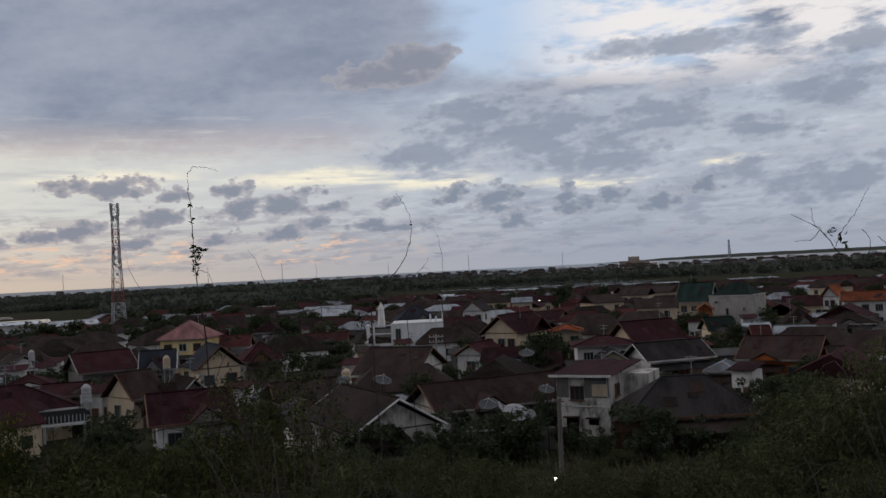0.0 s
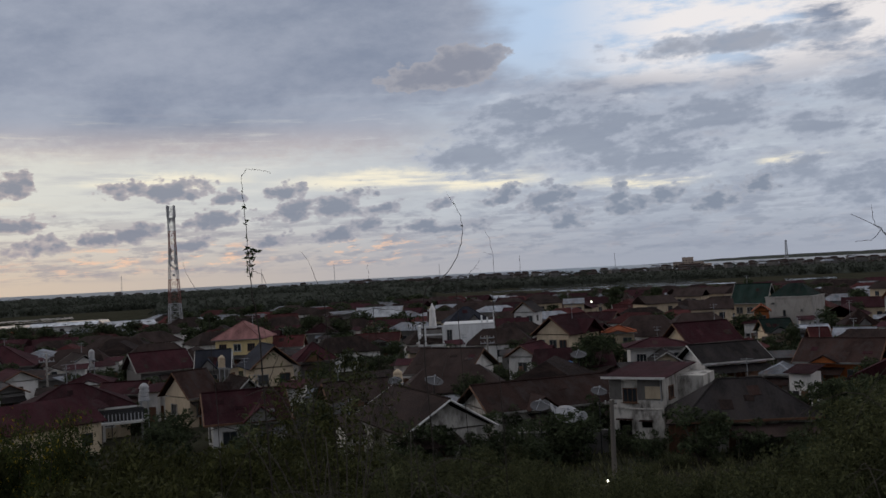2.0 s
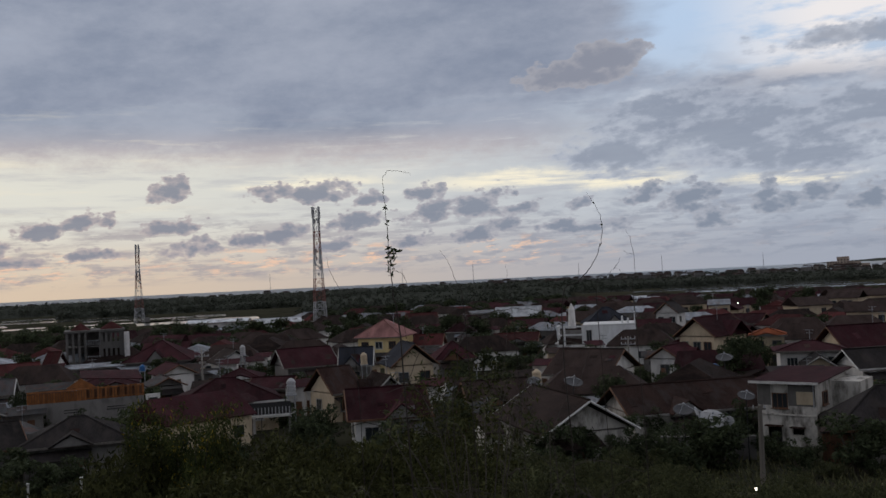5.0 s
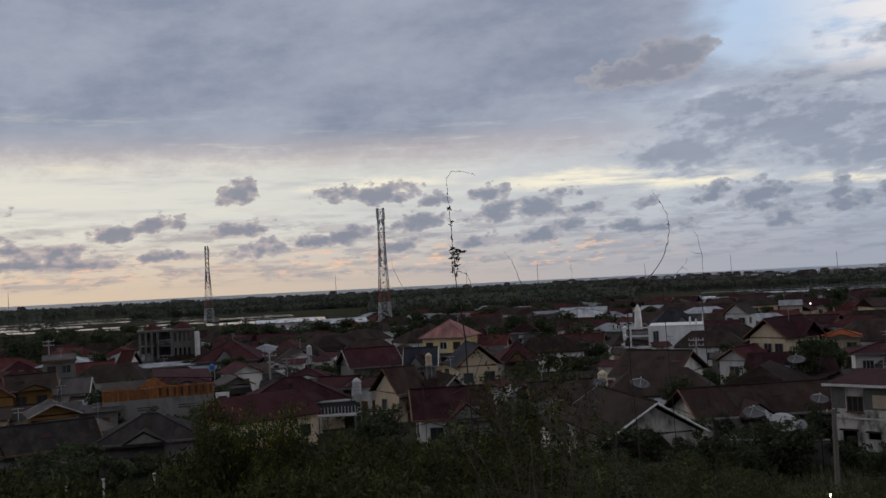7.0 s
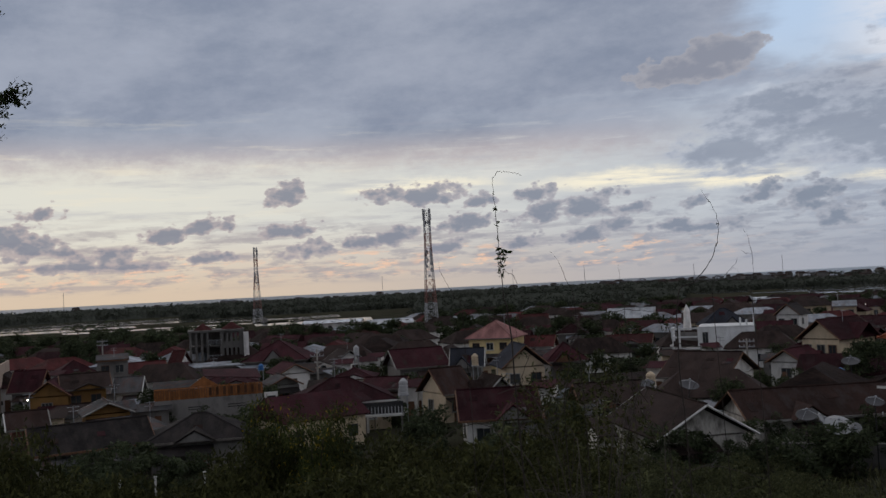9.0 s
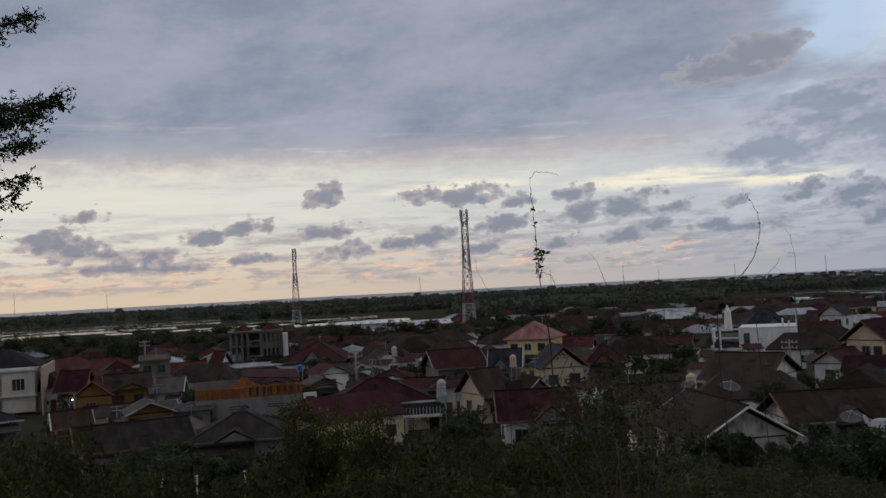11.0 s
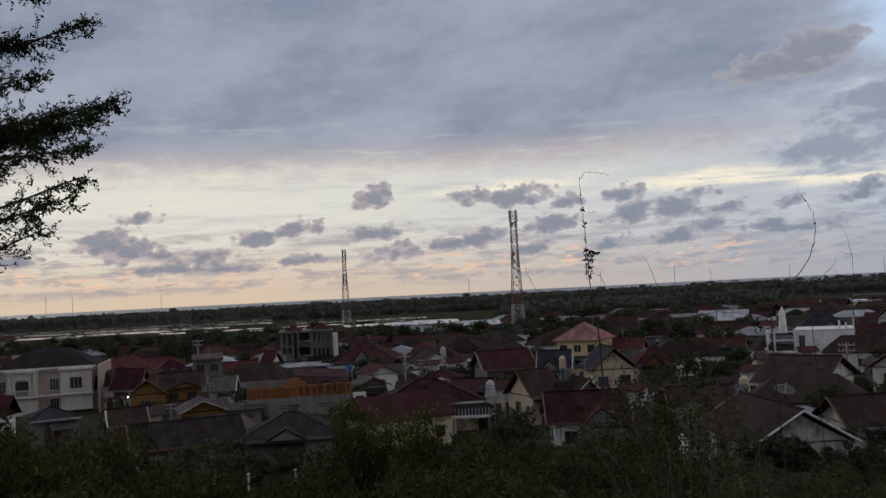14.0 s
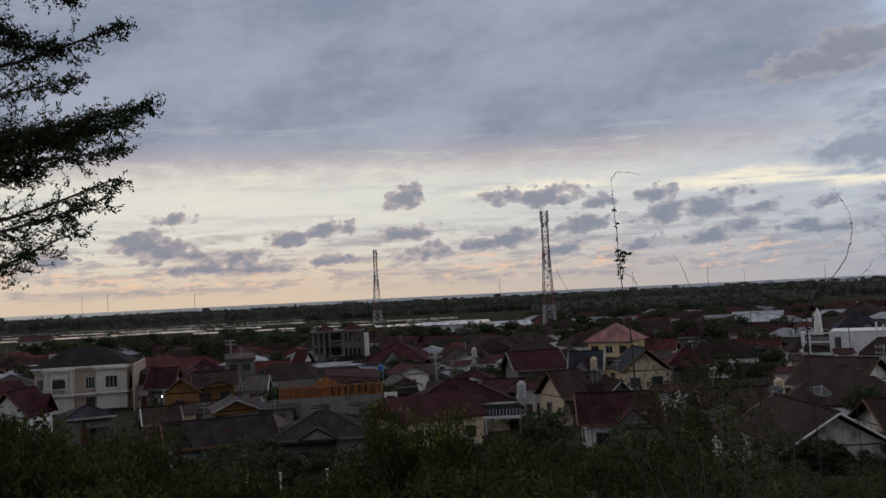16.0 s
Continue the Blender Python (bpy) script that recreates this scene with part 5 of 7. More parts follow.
# satellite dishes on posts
def satellite_dish(b, d, z, r, tilt, turn, mat, label):
    p = on_ground(b, d)
    ob = empty("satellite_dish", pose(p.x, p.y, p.z, 0, 0, b), label, "satellite dish", "satellite dishes")
    m = Matrix.Translation((0, 0, z)) @ Euler((radians(tilt), 0, radians(turn))).to_matrix().to_4x4()
    bm = bmesh.new()
    rings, seg = 5, 20
    grid = []
    for s in (0, 1):
        layer = []
        for i in range(rings + 1):
            rr = r * max(i, 0.02) / rings
            layer.append([bm.verts.new(m @ Vector((rr * math.cos(2 * math.pi * k / seg), rr * math.sin(2 * math.pi * k / seg), 0.22 * rr * rr / r - 0.03 * s))) for k in range(seg)])
        grid.append(layer)
        for i in range(rings):
            for k in range(seg):
                j = (k + 1) % seg
                f = (layer[i][k], layer[i][j], layer[i + 1][j], layer[i + 1][k])
                bm.faces.new(f if s == 0 else f[::-1])
    for k in range(seg):
        j = (k + 1) % seg
        bm.faces.new((grid[0][-1][k], grid[0][-1][j], grid[1][-1][j], grid[1][-1][k]))
    part("reflector", bm, mat, ob, smooth=True)
    bm = bmesh.new()
    for k in range(3):
        a = 2 * math.pi * k / 3
        add_bar(bm, m @ Vector((r * 0.9 * math.cos(a), r * 0.9 * math.sin(a), 0.18 * r)), m @ Vector((0, 0, r * 0.75)), 0.025, sides=4)
    add_bar(bm, m @ Vector((0, 0, r * 0.7)), m @ Vector((0, 0, r * 0.86)), 0.09, sides=6)
    part("feed", bm, steel_grey, ob)
    part("post", bar((0, 0, -0.2), m @ Vector((0, 0, -0.03)), 0.05), plastic_black, ob)
    return ob


satellite_dish(-4.0, 76, 3.75, 1.05, 34, 15, dish_white, "large pale satellite dish on a post behind the wall")
satellite_dish(-4.95, 75, 3.85, 0.42, 80, -10, dish_white, "small white satellite dish")
satellite_dish(-3.1, 76, 4.35, 0.5, 68, 78, dish_white, "small satellite dish seen edge on")
satellite_dish(-2.4, 77, 4.4, 0.85, 25, 0, mesh_grey, "grey mesh satellite dish facing up")
satellite_dish(-6.0, 79, 5.2, 0.7, 25, 20, mesh_grey, "grey mesh satellite dish facing up")
satellite_dish(6.5, 93, 5.2, 0.75, 25, 0, mesh_grey, "grey mesh satellite dish facing up")
satellite_dish(4.1, 96, 4.6, 1.0, 25, 30, mesh_grey, "grey mesh satellite dish facing up")
satellite_dish(-4.9, 109, 5.4, 0.95, 22, 0, mesh_grey, "grey mesh satellite dish facing up")

# garden wall below the dishes
for b0, b1, d0, d1, hh in ((-0.6, -6.4, 79.0, 79.6, 1.9), (7.0, 9.0, 72, 72, 2.0)):
    a, c = on_ground(b0, d0), on_ground(b1, d1)
    mid_p = (a + c) / 2
    gw = empty("garden_wall", pose(mid_p.x, mid_p.y, 0, 0, 0, math.degrees(math.atan2(c.y - a.y, c.x - a.x))), "low grey rendered garden wall", "wall")
    L = (c - a).length
    part("wall", box(0, 0, hh / 2 - 0.3, L, 0.18, hh + 0.6), wall_dim, gw)
    part("coping", box(0, 0, hh + 0.03, L + 0.1, 0.26, 0.08), wall_grey, gw)

# timber pole with a small lamp at its foot
p = on_ground(-6.68, 68.6)
pl = empty("utility_pole", pose(p.x, p.y, p.z, 0, 0, 0), "grey weathered timber utility pole", "pole")
part("shaft", bar((0, 0, -0.5), (0.06, 0, 6.0), 0.2, 0.15, 9), timber_grey, pl)
part("cross_arm", box(0, 0, 5.75, 0.9, 0.1, 0.1), timber_grey, pl)
part("insulator", bar((-0.38, 0, 5.8), (-0.38, 0, 6.0), 0.05), dish_white, pl)
part("insulator", bar((0.38, 0, 5.8), (0.38, 0, 6.0), 0.05), dish_white, pl)


def bulb(b, e, d, r, label):
    ob = empty("lamp", Matrix.Translation(sight(b, e, d)), label, "lamp", "small lit lamps")
    bm = bmesh.new()
    bmesh.ops.create_icosphere(bm, subdivisions=2, radius=r)
    part("bulb", bm, lamp_glow, ob, smooth=True)
    part("stem", bar((0, 0, r * 0.9), (0, 0.6, r + 0.4), 0.03), plastic_black, ob)
    part("holder", bar((0, 0, r * 0.6), (0, 0, r + 0.15), 0.05), plastic_black, ob)
    return ob


bulb(-6.27, -13.02, 68.0, 0.13, "small lit white lamp by the pole")
bulb(43.05, -5.28, 118.0, 0.09, "lit warm lamp under house eaves")
bulb(-5.85, -2.3, 240.0, 0.13, "small lit lamp in the town")
bulb(-12.45, -2.75, 240.0, 0.12, "small lit lamp in the town")


def line_pole(b, d, h):
    p = on_ground(b, d)
    ob = empty("power_pole", pose(p.x, p.y, 0, 0, 0, b), "concrete power pole with two cross arms", "pole", "power poles")
    part("shaft", bar((0, 0, -0.3), (0, 0, h), 0.18, 0.12, 8), wall_concrete, ob)
    for z in (h - 0.4, h - 1.2):
        part("cross_arm", box(0, 0, z, 2.2, 0.14, 0.14), steel_grey, ob)
        for x in (-1.0, -0.4, 0.4, 1.0):
            part("insulator", bar((x, 0, z + 0.07), (x, 0, z + 0.35), 0.06, 0.04, 6), dish_white, ob)


line_pole(0.65, 142, 5.9)
line_pole(26.6, 150, 6.8)
line_pole(39.0, 210, 8.0)

# water tanks on stands
def water_tank(b, d, z, r, h, mat, label):
    p = on_ground(b, d)
    ob = empty("water_tank", pose(p.x, p.y, 0, 0, 0, b), label, "water tank", "roof water tanks")
    bm = bmesh.new()
    prof = [(0.05, 0), (r, 0)]
    for i in range(4):
        prof += [(r, h * (i + 0.1) / 4), (r, h * (i + 0.7) / 4), (r * 0.86, h * (i + 0.76) / 4), (r * 0.86, h * (i + 0.98) / 4)]
    prof += [(r * 0.85, h), (r * 0.3, h + 0.25), (0.02, h + 0.27)]
    seg = 16
    ring = [[bm.verts.new((q * math.cos(2 * math.pi * k / seg), q * math.sin(2 * math.pi * k / seg), z + u)) for k in range(seg)] for q, u in prof]
    for lo, hi in zip(ring, ring[1:]):
        for k in range(seg):
            bm.faces.new((lo[k], lo[(k + 1) % seg], hi[(k + 1) % seg], hi[k]))
    part("tank", bm, mat, ob)
    for x in (-1, 1):
        for y in (-1, 1):
            part("stand_leg", bar((x * r * 0.7, y * r * 0.7, -0.2), (x * r * 0.7, y * r * 0.7, z - 0.1), 0.06), steel_grey, ob)
    part("stand_top", box(0, 0, z - 0.05, r * 2.2, r * 2.2, 0.1), steel_grey, ob)


water_tank(21.4, 102, 4.2, 0.5, 1.5, dish_white, "ribbed white water tank on a stand")
water_tank(24.2, 150, 5.4, 0.45, 1.3, dish_white, "white water tank on a stand")
water_tank(6.3, 99, 4.4, 0.5, 1.2, wall_cream, "cream water tank on a stand")
water_tank(30.0, 142, 4.6, 0.42, 0.7, plastic_blue, "blue plastic water tank")
water_tank(-4.3, 112, 3.4, 0.6, 0.9, plastic_blue, "blue plastic water tank")
water_tank(16.9, 122, 5.2, 0.45, 1.3, wall_cream, "cream water tank on a stand")

# porch posts and rail of the bungalows
for b in (38.35, 36.35, 33.55):
    p = on_ground(b, 74)
    ob = empty("porch_post", pose(p.x, p.y, 0, 0, 0, b), "white painted porch post", "post", "white porch posts")
    part("shaft", box(0, 0, 1.2, 0.16, 0.16, 2.6), trim_white, ob)
    part("foot", box(0, 0, 0.15, 0.26, 0.26, 0.4), wall_grey, ob)
    part("cap", box(0, 0, 2.55, 0.24, 0.24, 0.1), trim_white, ob)
p = on_ground(22.7, 101)
rl = empty("balcony_rail", pose(p.x, p.y, 0, 0, 0, 23), "black metal balcony with white balusters and ledge", "balcony")
part("deck", box(0, 0, 2.2, 4.4, 1.2, 0.2), trim_white, rl)
part("top_rail", box(0, -0.5, 3.2, 4.4, 0.08, 0.08), plastic_black, rl)
# near-black sheet behind the rail, painted as the balcony's shade
part("backing", box(0, 0.5, 2.9, 4.4, 0.1, 1.3), shade_fill, rl)
for i in range(12):
    part("baluster", box(-2.0 + 4.0 * i / 11, -0.5, 2.75, 0.1, 0.05, 0.8), steel_white, rl)
for x in (-2.0, 2.0):
    part("post", box(x, 0, 1.05, 0.2, 0.2, 2.2), wall_grey, rl)

# yards and lanes kept open in front of the larger buildings
for b, d in ((2.5, 150), (0.6, 152), (4.4, 150), (2.5, 139), (47, 150), (49.6, 149), (45, 149), (47.5, 138), (32.6, 178), (33.6, 168), (31.4, 168), (-17.6, 196), (-16, 190), (-8.5, 100), (31.0, 112), (30.3, 116), (32, 108), (34, 108), (35.5, 112), (45.5, 108), (47.5, 108), (46.5, 98), (49, 104), (44.3, 112), (15.2, 165), (-4.5, 133)):
    HOUSE_SPOTS.append(sight(b, 0, d))

# ---- vegetation ----
def leaf_cloud(name, blobs, count, size, material, seed, droop=0.3, shell=0.55):
    """Many small leaves gathered in clumps; blobs are (x, y, z, rx, ry, rz)."""
    rs = np.random.RandomState(seed)
    vol = np.array([b[3] * b[4] * b[5] for b in blobs]) ** 0.67
    pick = rs.choice(len(blobs), count, p=vol / vol.sum())
    B = np.array(blobs)[pick]
    u = rs.normal(size=(count, 3))
    u /= np.linalg.norm(u, axis=1)[:, None]
    rad = shell + (1 - shell) * rs.rand(count, 1) ** 0.5
    rad *= 1 + 0.28 * np.sin(u[:, :1] * 9 + B[:, :1] * 3) * np.cos(u[:, 2:] * 8 + B[:, 1:2] * 5)
    c = B[:, :3] + u * rad * B[:, 3:]
    d1 = rs.normal(size=(count, 3)) + u * 0.5
    d1[:, 2] -= droop
    d1 /= np.linalg.norm(d1, axis=1)[:, None]
    d2 = np.cross(d1, rs.normal(size=(count, 3)))
    d2 /= np.linalg.norm(d2, axis=1)[:, None]
    L = size * (0.6 + 0.8 * rs.rand(count, 1))
    Wd = L * 0.32
    v = np.stack([c - d1 * L, c + d2 * Wd, c + d1 * L, c - d2 * Wd], axis=1).reshape(-1, 3)
    me = bpy.data.meshes.new(name)
    me.vertices.add(4 * count)
    me.vertices.foreach_set("co", v.ravel())
    me.loops.add(4 * count)
    me.loops.foreach_set("vertex_index", np.arange(4 * count))
    me.polygons.add(count)
    me.polygons.foreach_set("loop_start", np.arange(0, 4 * count, 4))
    me.materials.append(material)
    me.update()
    me.validate()
    return me


def crown_blobs(rng, n, w, h, z0, core=0.5):
    out = []
    for i in range(n):
        a, r = rng.uniform(0, 6.28), w * rng.uniform(0.1, 0.75)
        z = z0 + h * rng.uniform(0.12, 0.9)
        k = rng.uniform(0.22, 0.42)
        lift = 1 - 0.5 * abs((z - z0) / h - 0.4)
        out.append((math.cos(a) * r * lift, math.sin(a) * r * lift, z, w * k, w * k, h * k * 0.55))
    return out


def tree_thing(name, seed, width, height, trunk, leaves, leaf_size, leaf_mat, label, category, clumps=16):
    """A tree or shrub: tapered trunk with limbs under a ragged crown of leaves."""
    rng = random.Random(seed)
    ob = empty(name, Matrix.Identity(4), label, category)
    blobs = crown_blobs(rng, clumps, width / 2, height - trunk, trunk)
    bm = bmesh.new()
    base_r = 0.03 * height + 0.03
    fork = Vector((rng.uniform(-0.2, 0.2), rng.uniform(-0.2, 0.2), trunk + 0.15 * height))
    add_tube(bm, smooth_run([Vector((0, 0, -0.8)), Vector((rng.uniform(-0.1, 0.1), 0, trunk * 0.5)), fork], 3), base_r, base_r * 0.6, 7)
    for b in blobs[:9]:
        end = Vector(b[:3])
        midp = (fork + end) / 2 + Vector((0, 0, -0.08 * height))
        add_tube(bm, smooth_run([fork, midp, end], 3), base_r * 0.4, base_r * 0.1, 5)
    part("trunk", bm, bark, ob)
    me = leaf_cloud("crown", blobs, leaves, leaf_size, leaf_mat, seed)
    crown = new("crown", me)
    crown.parent = ob
    return ob


def palm_thing(seed, height):
    rng = random.Random(seed)
    ob = empty("palm_tree", Matrix.Identity(4), "tall coconut palm with ragged fronds", "palm tree", "palms of the plain")
    bm = bmesh.new()
    lean = rng.uniform(-0.8, 0.8)
    topp = Vector((lean, rng.uniform(-0.5, 0.5), height))
    add_tube(bm, smooth_run([Vector((0, 0, -0.5)), Vector((lean * 0.3, 0, height * 0.5)), topp], 5), 0.22, 0.13, 7)
    part("trunk", bm, bark, ob)
    verts, faces = [], []
    for i in range(15):
        a = 2 * math.pi * i / 15 + rng.uniform(-0.2, 0.2)
        up = rng.uniform(-0.2, 1.0)
        L = rng.uniform(2.4, 3.4)
        ax = Vector((math.cos(a), math.sin(a), 0))
        side = Vector((-ax.y, ax.x, 0))
        for k in range(9):
            s = (k + 1) / 9
            c = topp + ax * L * s * (1 - 0.15 * up) + Vector((0, 0, up * L * 0.5 * s - 1.3 * L * 0.5 * s * s))
            for sg in (-1, 1):
                tip = c + side * sg * 0.75 * math.sin(math.pi * min(0.98, 0.25 + 0.7 * s)) + ax * 0.35 + Vector((0, 0, -0.45))
                n0 = len(verts)
                verts += [tuple(c - ax * 0.13), tuple(c + ax * 0.13), tuple(tip)]
                faces.append((n0, n0 + 1, n0 + 2))
    cr = new("crown", mesh_from("crown", verts, faces, leaf_dark))
    cr.parent = ob
    return ob


def spread(proto, spots):
    """Stand copies of the prototypes at (bearing, distance, height scale, width scale, turn), the prototypes first."""
    used = set()
    for k, (b, d, s, sw, turn) in enumerate(spots):
        pr = proto[k % len(proto)]
        p = on_ground(b, d)
        m = pose(p.x, p.y, p.z - 0.1, 0, 0, turn)
        ob = pr if pr not in used else copy_thing(pr, m)
        used.add(pr)
        ob.matrix_basis = m
        ob.scale = (sw, sw, s)


# shrubs and small trees of the slope below the lookout
SLOPE_LABELS = ("dense dark green shrub on the slope", "dark leafy bush with loose shoots on the slope", "dull green thicket shrub below the lookout")
shrubs = [tree_thing("shrub", 40 + i, 4.6, 4.0, 0.3, 6800, 0.075, leaf_bush, SLOPE_LABELS[i], "shrub", 22) for i in range(3)]
thickets = [tree_thing("shrub", 50 + i, 4.6, 4.0, 0.3, 5200, 0.10, leaf_thicket, ("dense dark leafy thicket on the slope", "dark rounded bush on the slope", "tall dark shrub below the lookout")[i], "shrub", 20) for i in range(3)]
for s in shrubs + thickets:
    s["group"] = "shrubs of the slope"
yellow = [tree_thing("flowering_tree", 60 + i, 5.0, 6.0, 1.2, 9000, 0.085, leaf_yellow, "small tree with yellow-green leaves and yellow blossom", "tree", 22) for i in range(2)]
town_trees = [tree_thing("tree", 80 + i, 7.0, 7.0, 1.6, 2600, 0.26, leaf_dark, "dark round-crowned garden tree among houses", "tree", 16) for i in range(4)]
for s in town_trees:
    s["group"] = "garden trees"
palms = [palm_thing(100 + i, 8.5 + i) for i in range(3)]


def spread_more(proto, spots):
    for k, (b, d, s, sw, turn) in enumerate(spots):
        p = on_ground(b, d)
        ob = copy_thing(proto[k % len(proto)], pose(p.x, p.y, p.z - 0.1, 0, 0, turn))
        ob.scale = (sw, sw, s)


spread(shrubs, [(-31.0, 33.7, 1.61, 1.38, 47), (-31.6, 27.0, 0.54, 0.45, 73), (-29.4, 37.2, 1.79, 1.32, 245), (-29.9, 29.9, 0.65, 0.58, 118), (-27.9, 35.6, 1.71, 1.19, 75), (-28.2, 31.1, 0.8, 0.73, 177), (-26.5, 34.1, 1.63, 1.4, 26), (-26.6, 30.1, 0.71, 0.61, 176), (-24.8, 30.8, 1.56, 1.13, 95), (-24.9, 30.7, 0.78, 0.67, 342), (-23.4, 32.1, 1.53, 1.4, 232), (-23.8, 28.0, 0.78, 0.6, 107), (-21.6, 37.0, 1.6, 1.41, 68), (-22.1, 28.7, 0.91, 0.87, 110), (-20.0, 37.3, 1.54, 1.32, 351), (-19.9, 30.2, 1.03, 0.89, 5), (-18.2, 31.6, 1.37, 1.29, 25), (-18.8, 26.6, 0.84, 0.81, 181)])
spread_more(shrubs, [(-16.8, 34.0, 1.17, 1.0, 31), (-16.7, 28.9, 0.79, 0.65, 204), (-15.5, 34.6, 1.19, 1.13, 223), (-16.0, 30.3, 0.61, 0.54, 97), (-13.8, 46.1, 1.25, 1.08, 85), (-13.2, 27.9, 0.65, 0.63, 43), (-12.5, 47.1, 1.07, 1.02, 133), (-13.0, 27.7, 0.72, 0.68, 240), (-10.9, 46.7, 1.14, 1.1, 95), (-11.1, 31.4, 0.83, 0.76, 6), (-9.1, 45.8, 1.16, 1.11, 276), (-9.0, 28.8, 0.63, 0.51, 114), (-7.8, 48.0, 1.14, 1.11, 88), (-7.9, 29.0, 0.78, 0.58, 300), (-6.3, 40.9, 1.16, 1.02, 102), (-6.9, 26.7, 0.67, 0.59, 173), (-4.6, 48.1, 1.17, 0.93, 66), (-4.3, 31.0, 0.81, 0.66, 202)])
spread_more(shrubs, [(-3.0, 42.3, 1.18, 0.87, 207), (-2.6, 28.8, 0.81, 0.75, 125), (-1.5, 46.7, 1.29, 1.09, 355), (-2.0, 31.9, 0.85, 0.63, 88), (0.4, 41.7, 1.19, 1.12, 294), (-0.2, 32.9, 0.77, 0.7, 326), (1.7, 42.1, 1.29, 1.15, 267), (1.6, 30.3, 0.7, 0.67, 195), (3.1, 45.6, 1.3, 1.22, 256), (3.4, 26.6, 0.75, 0.58, 194), (4.5, 44.5, 1.19, 0.88, 203), (4.9, 31.3, 0.8, 0.61, 213), (5.9, 47.2, 1.13, 0.96, 92), (5.4, 32.2, 0.76, 0.71, 340), (7.2, 45.3, 1.4, 1.24, 48), (7.5, 30.4, 0.94, 0.81, 255), (8.6, 37.1, 1.45, 1.25, 129), (8.2, 29.9, 0.97, 0.8, 177)])
spread(thickets, [(10.2, 39.2, 1.6, 1.33, 101), (10.7, 26.2, 0.96, 0.87, 331), (11.8, 39.2, 1.65, 1.32, 159), (11.9, 26.5, 1.05, 1.01, 52), (13.3, 47.2, 1.71, 1.2, 7), (13.3, 26.7, 1.04, 0.81, 63), (14.9, 46.4, 1.64, 1.22, 151), (15.4, 30.2, 1.03, 0.81, 91), (16.4, 48.2, 1.57, 1.38, 212), (15.8, 30.4, 0.97, 0.93, 189), (18.0, 46.1, 1.66, 1.48, 178), (17.6, 28.8, 1.16, 0.94, 82), (19.7, 41.8, 1.81, 1.33, 14), (19.7, 28.5, 1.12, 0.86, 107), (21.0, 47.8, 1.82, 1.16, 107), (21.5, 31.5, 1.28, 0.94, 224), (22.7, 49.8, 1.71, 1.26, 285), (22.5, 31.8, 1.28, 1.18, 38)])
spread_more(thickets, [(24.1, 47.8, 2.02, 1.16, 209), (23.6, 27.5, 1.28, 1.16, 90), (26.0, 31.2, 1.28, 0.99, 293), (27.1, 27.8, 1.21, 1.09, 98), (28.5, 26.7, 1.13, 1.03, 264), (30.5, 48.5, 2.0, 1.46, 17), (32.0, 43.0, 1.71, 1.19, 279), (33.8, 49.3, 1.45, 1.18, 234), (35.2, 43.2, 1.48, 1.19, 223), (36.7, 48.4, 1.33, 1.23, 272), (36.6, 27.5, 0.88, 0.73, 53), (38.3, 45.7, 1.53, 1.14, 183), (38.1, 27.3, 0.97, 0.9, 348), (39.7, 45.4, 1.6, 1.37, 211), (39.3, 31.0, 0.97, 0.77, 231), (41.4, 43.4, 1.56, 1.27, 208), (41.9, 30.2, 0.94, 0.81, 93), (43.1, 42.1, 1.65, 1.15, 60)])
spread_more(thickets, [(43.2, 28.3, 1.2, 1.06, 329), (44.7, 46.7, 2.15, 1.35, 253), (44.2, 31.8, 1.19, 0.88, 222), (46.5, 42.8, 2.3, 1.3, 132), (47.0, 26.5, 1.27, 1.22, 299), (48.4, 26.7, 1.13, 0.87, 15), (48.6, 47.0, 2.35, 1.4, 75), (49.7, 29.5, 1.32, 1.13, 303), (51.0, 42.7, 2.5, 1.45, 102), (51.1, 28.7, 1.29, 1.08, 52), (52.8, 45.7, 2.6, 1.4, 140), (52.8, 30.8, 1.37, 1.23, 95), (42.6, 50.0, 1.9, 1.2, 200), (40.9, 52.0, 1.6, 1.2, 20)])
spread(yellow, [(26.0, 49.8, 1.51, 0.81, 293), (27.5, 46.3, 1.6, 0.97, 186), (29.0, 49.4, 1.58, 0.98, 178), (47.8, 41.5, 1.43, 0.99, 241), (49.5, 44.0, 1.44, 0.85, 4)])
spread(town_trees, [(-5.7, 117, 1.0, 0.95, 37), (-17.5, 150, 0.74, 0.66, 339), (-9.2, 255, 0.97, 1.1, 215), (-11.2, 330, 1.03, 1.4, 101), (-12.6, 340, 0.77, 1.27, 145), (-7.5, 350, 1.08, 1.26, 243), (-4.0, 300, 0.98, 1.1, 258), (-6.0, 330, 1.09, 0.9, 160), (4.8, 300, 0.87, 0.95, 259), (3.4, 280, 0.74, 1.01, 237), (6.6, 168, 0.55, 0.81, 272), (5.9, 150, 0.51, 0.9, 244), (7.4, 140, 0.54, 0.92, 41), (0.1, 112, 0.6, 0.6, 172), (2.0, 98, 0.71, 0.65, 244), (-2.3, 103, 0.57, 0.57, 272), (-22.9, 190, 0.74, 0.71, 331), (-20.0, 300, 0.86, 0.96, 211)])
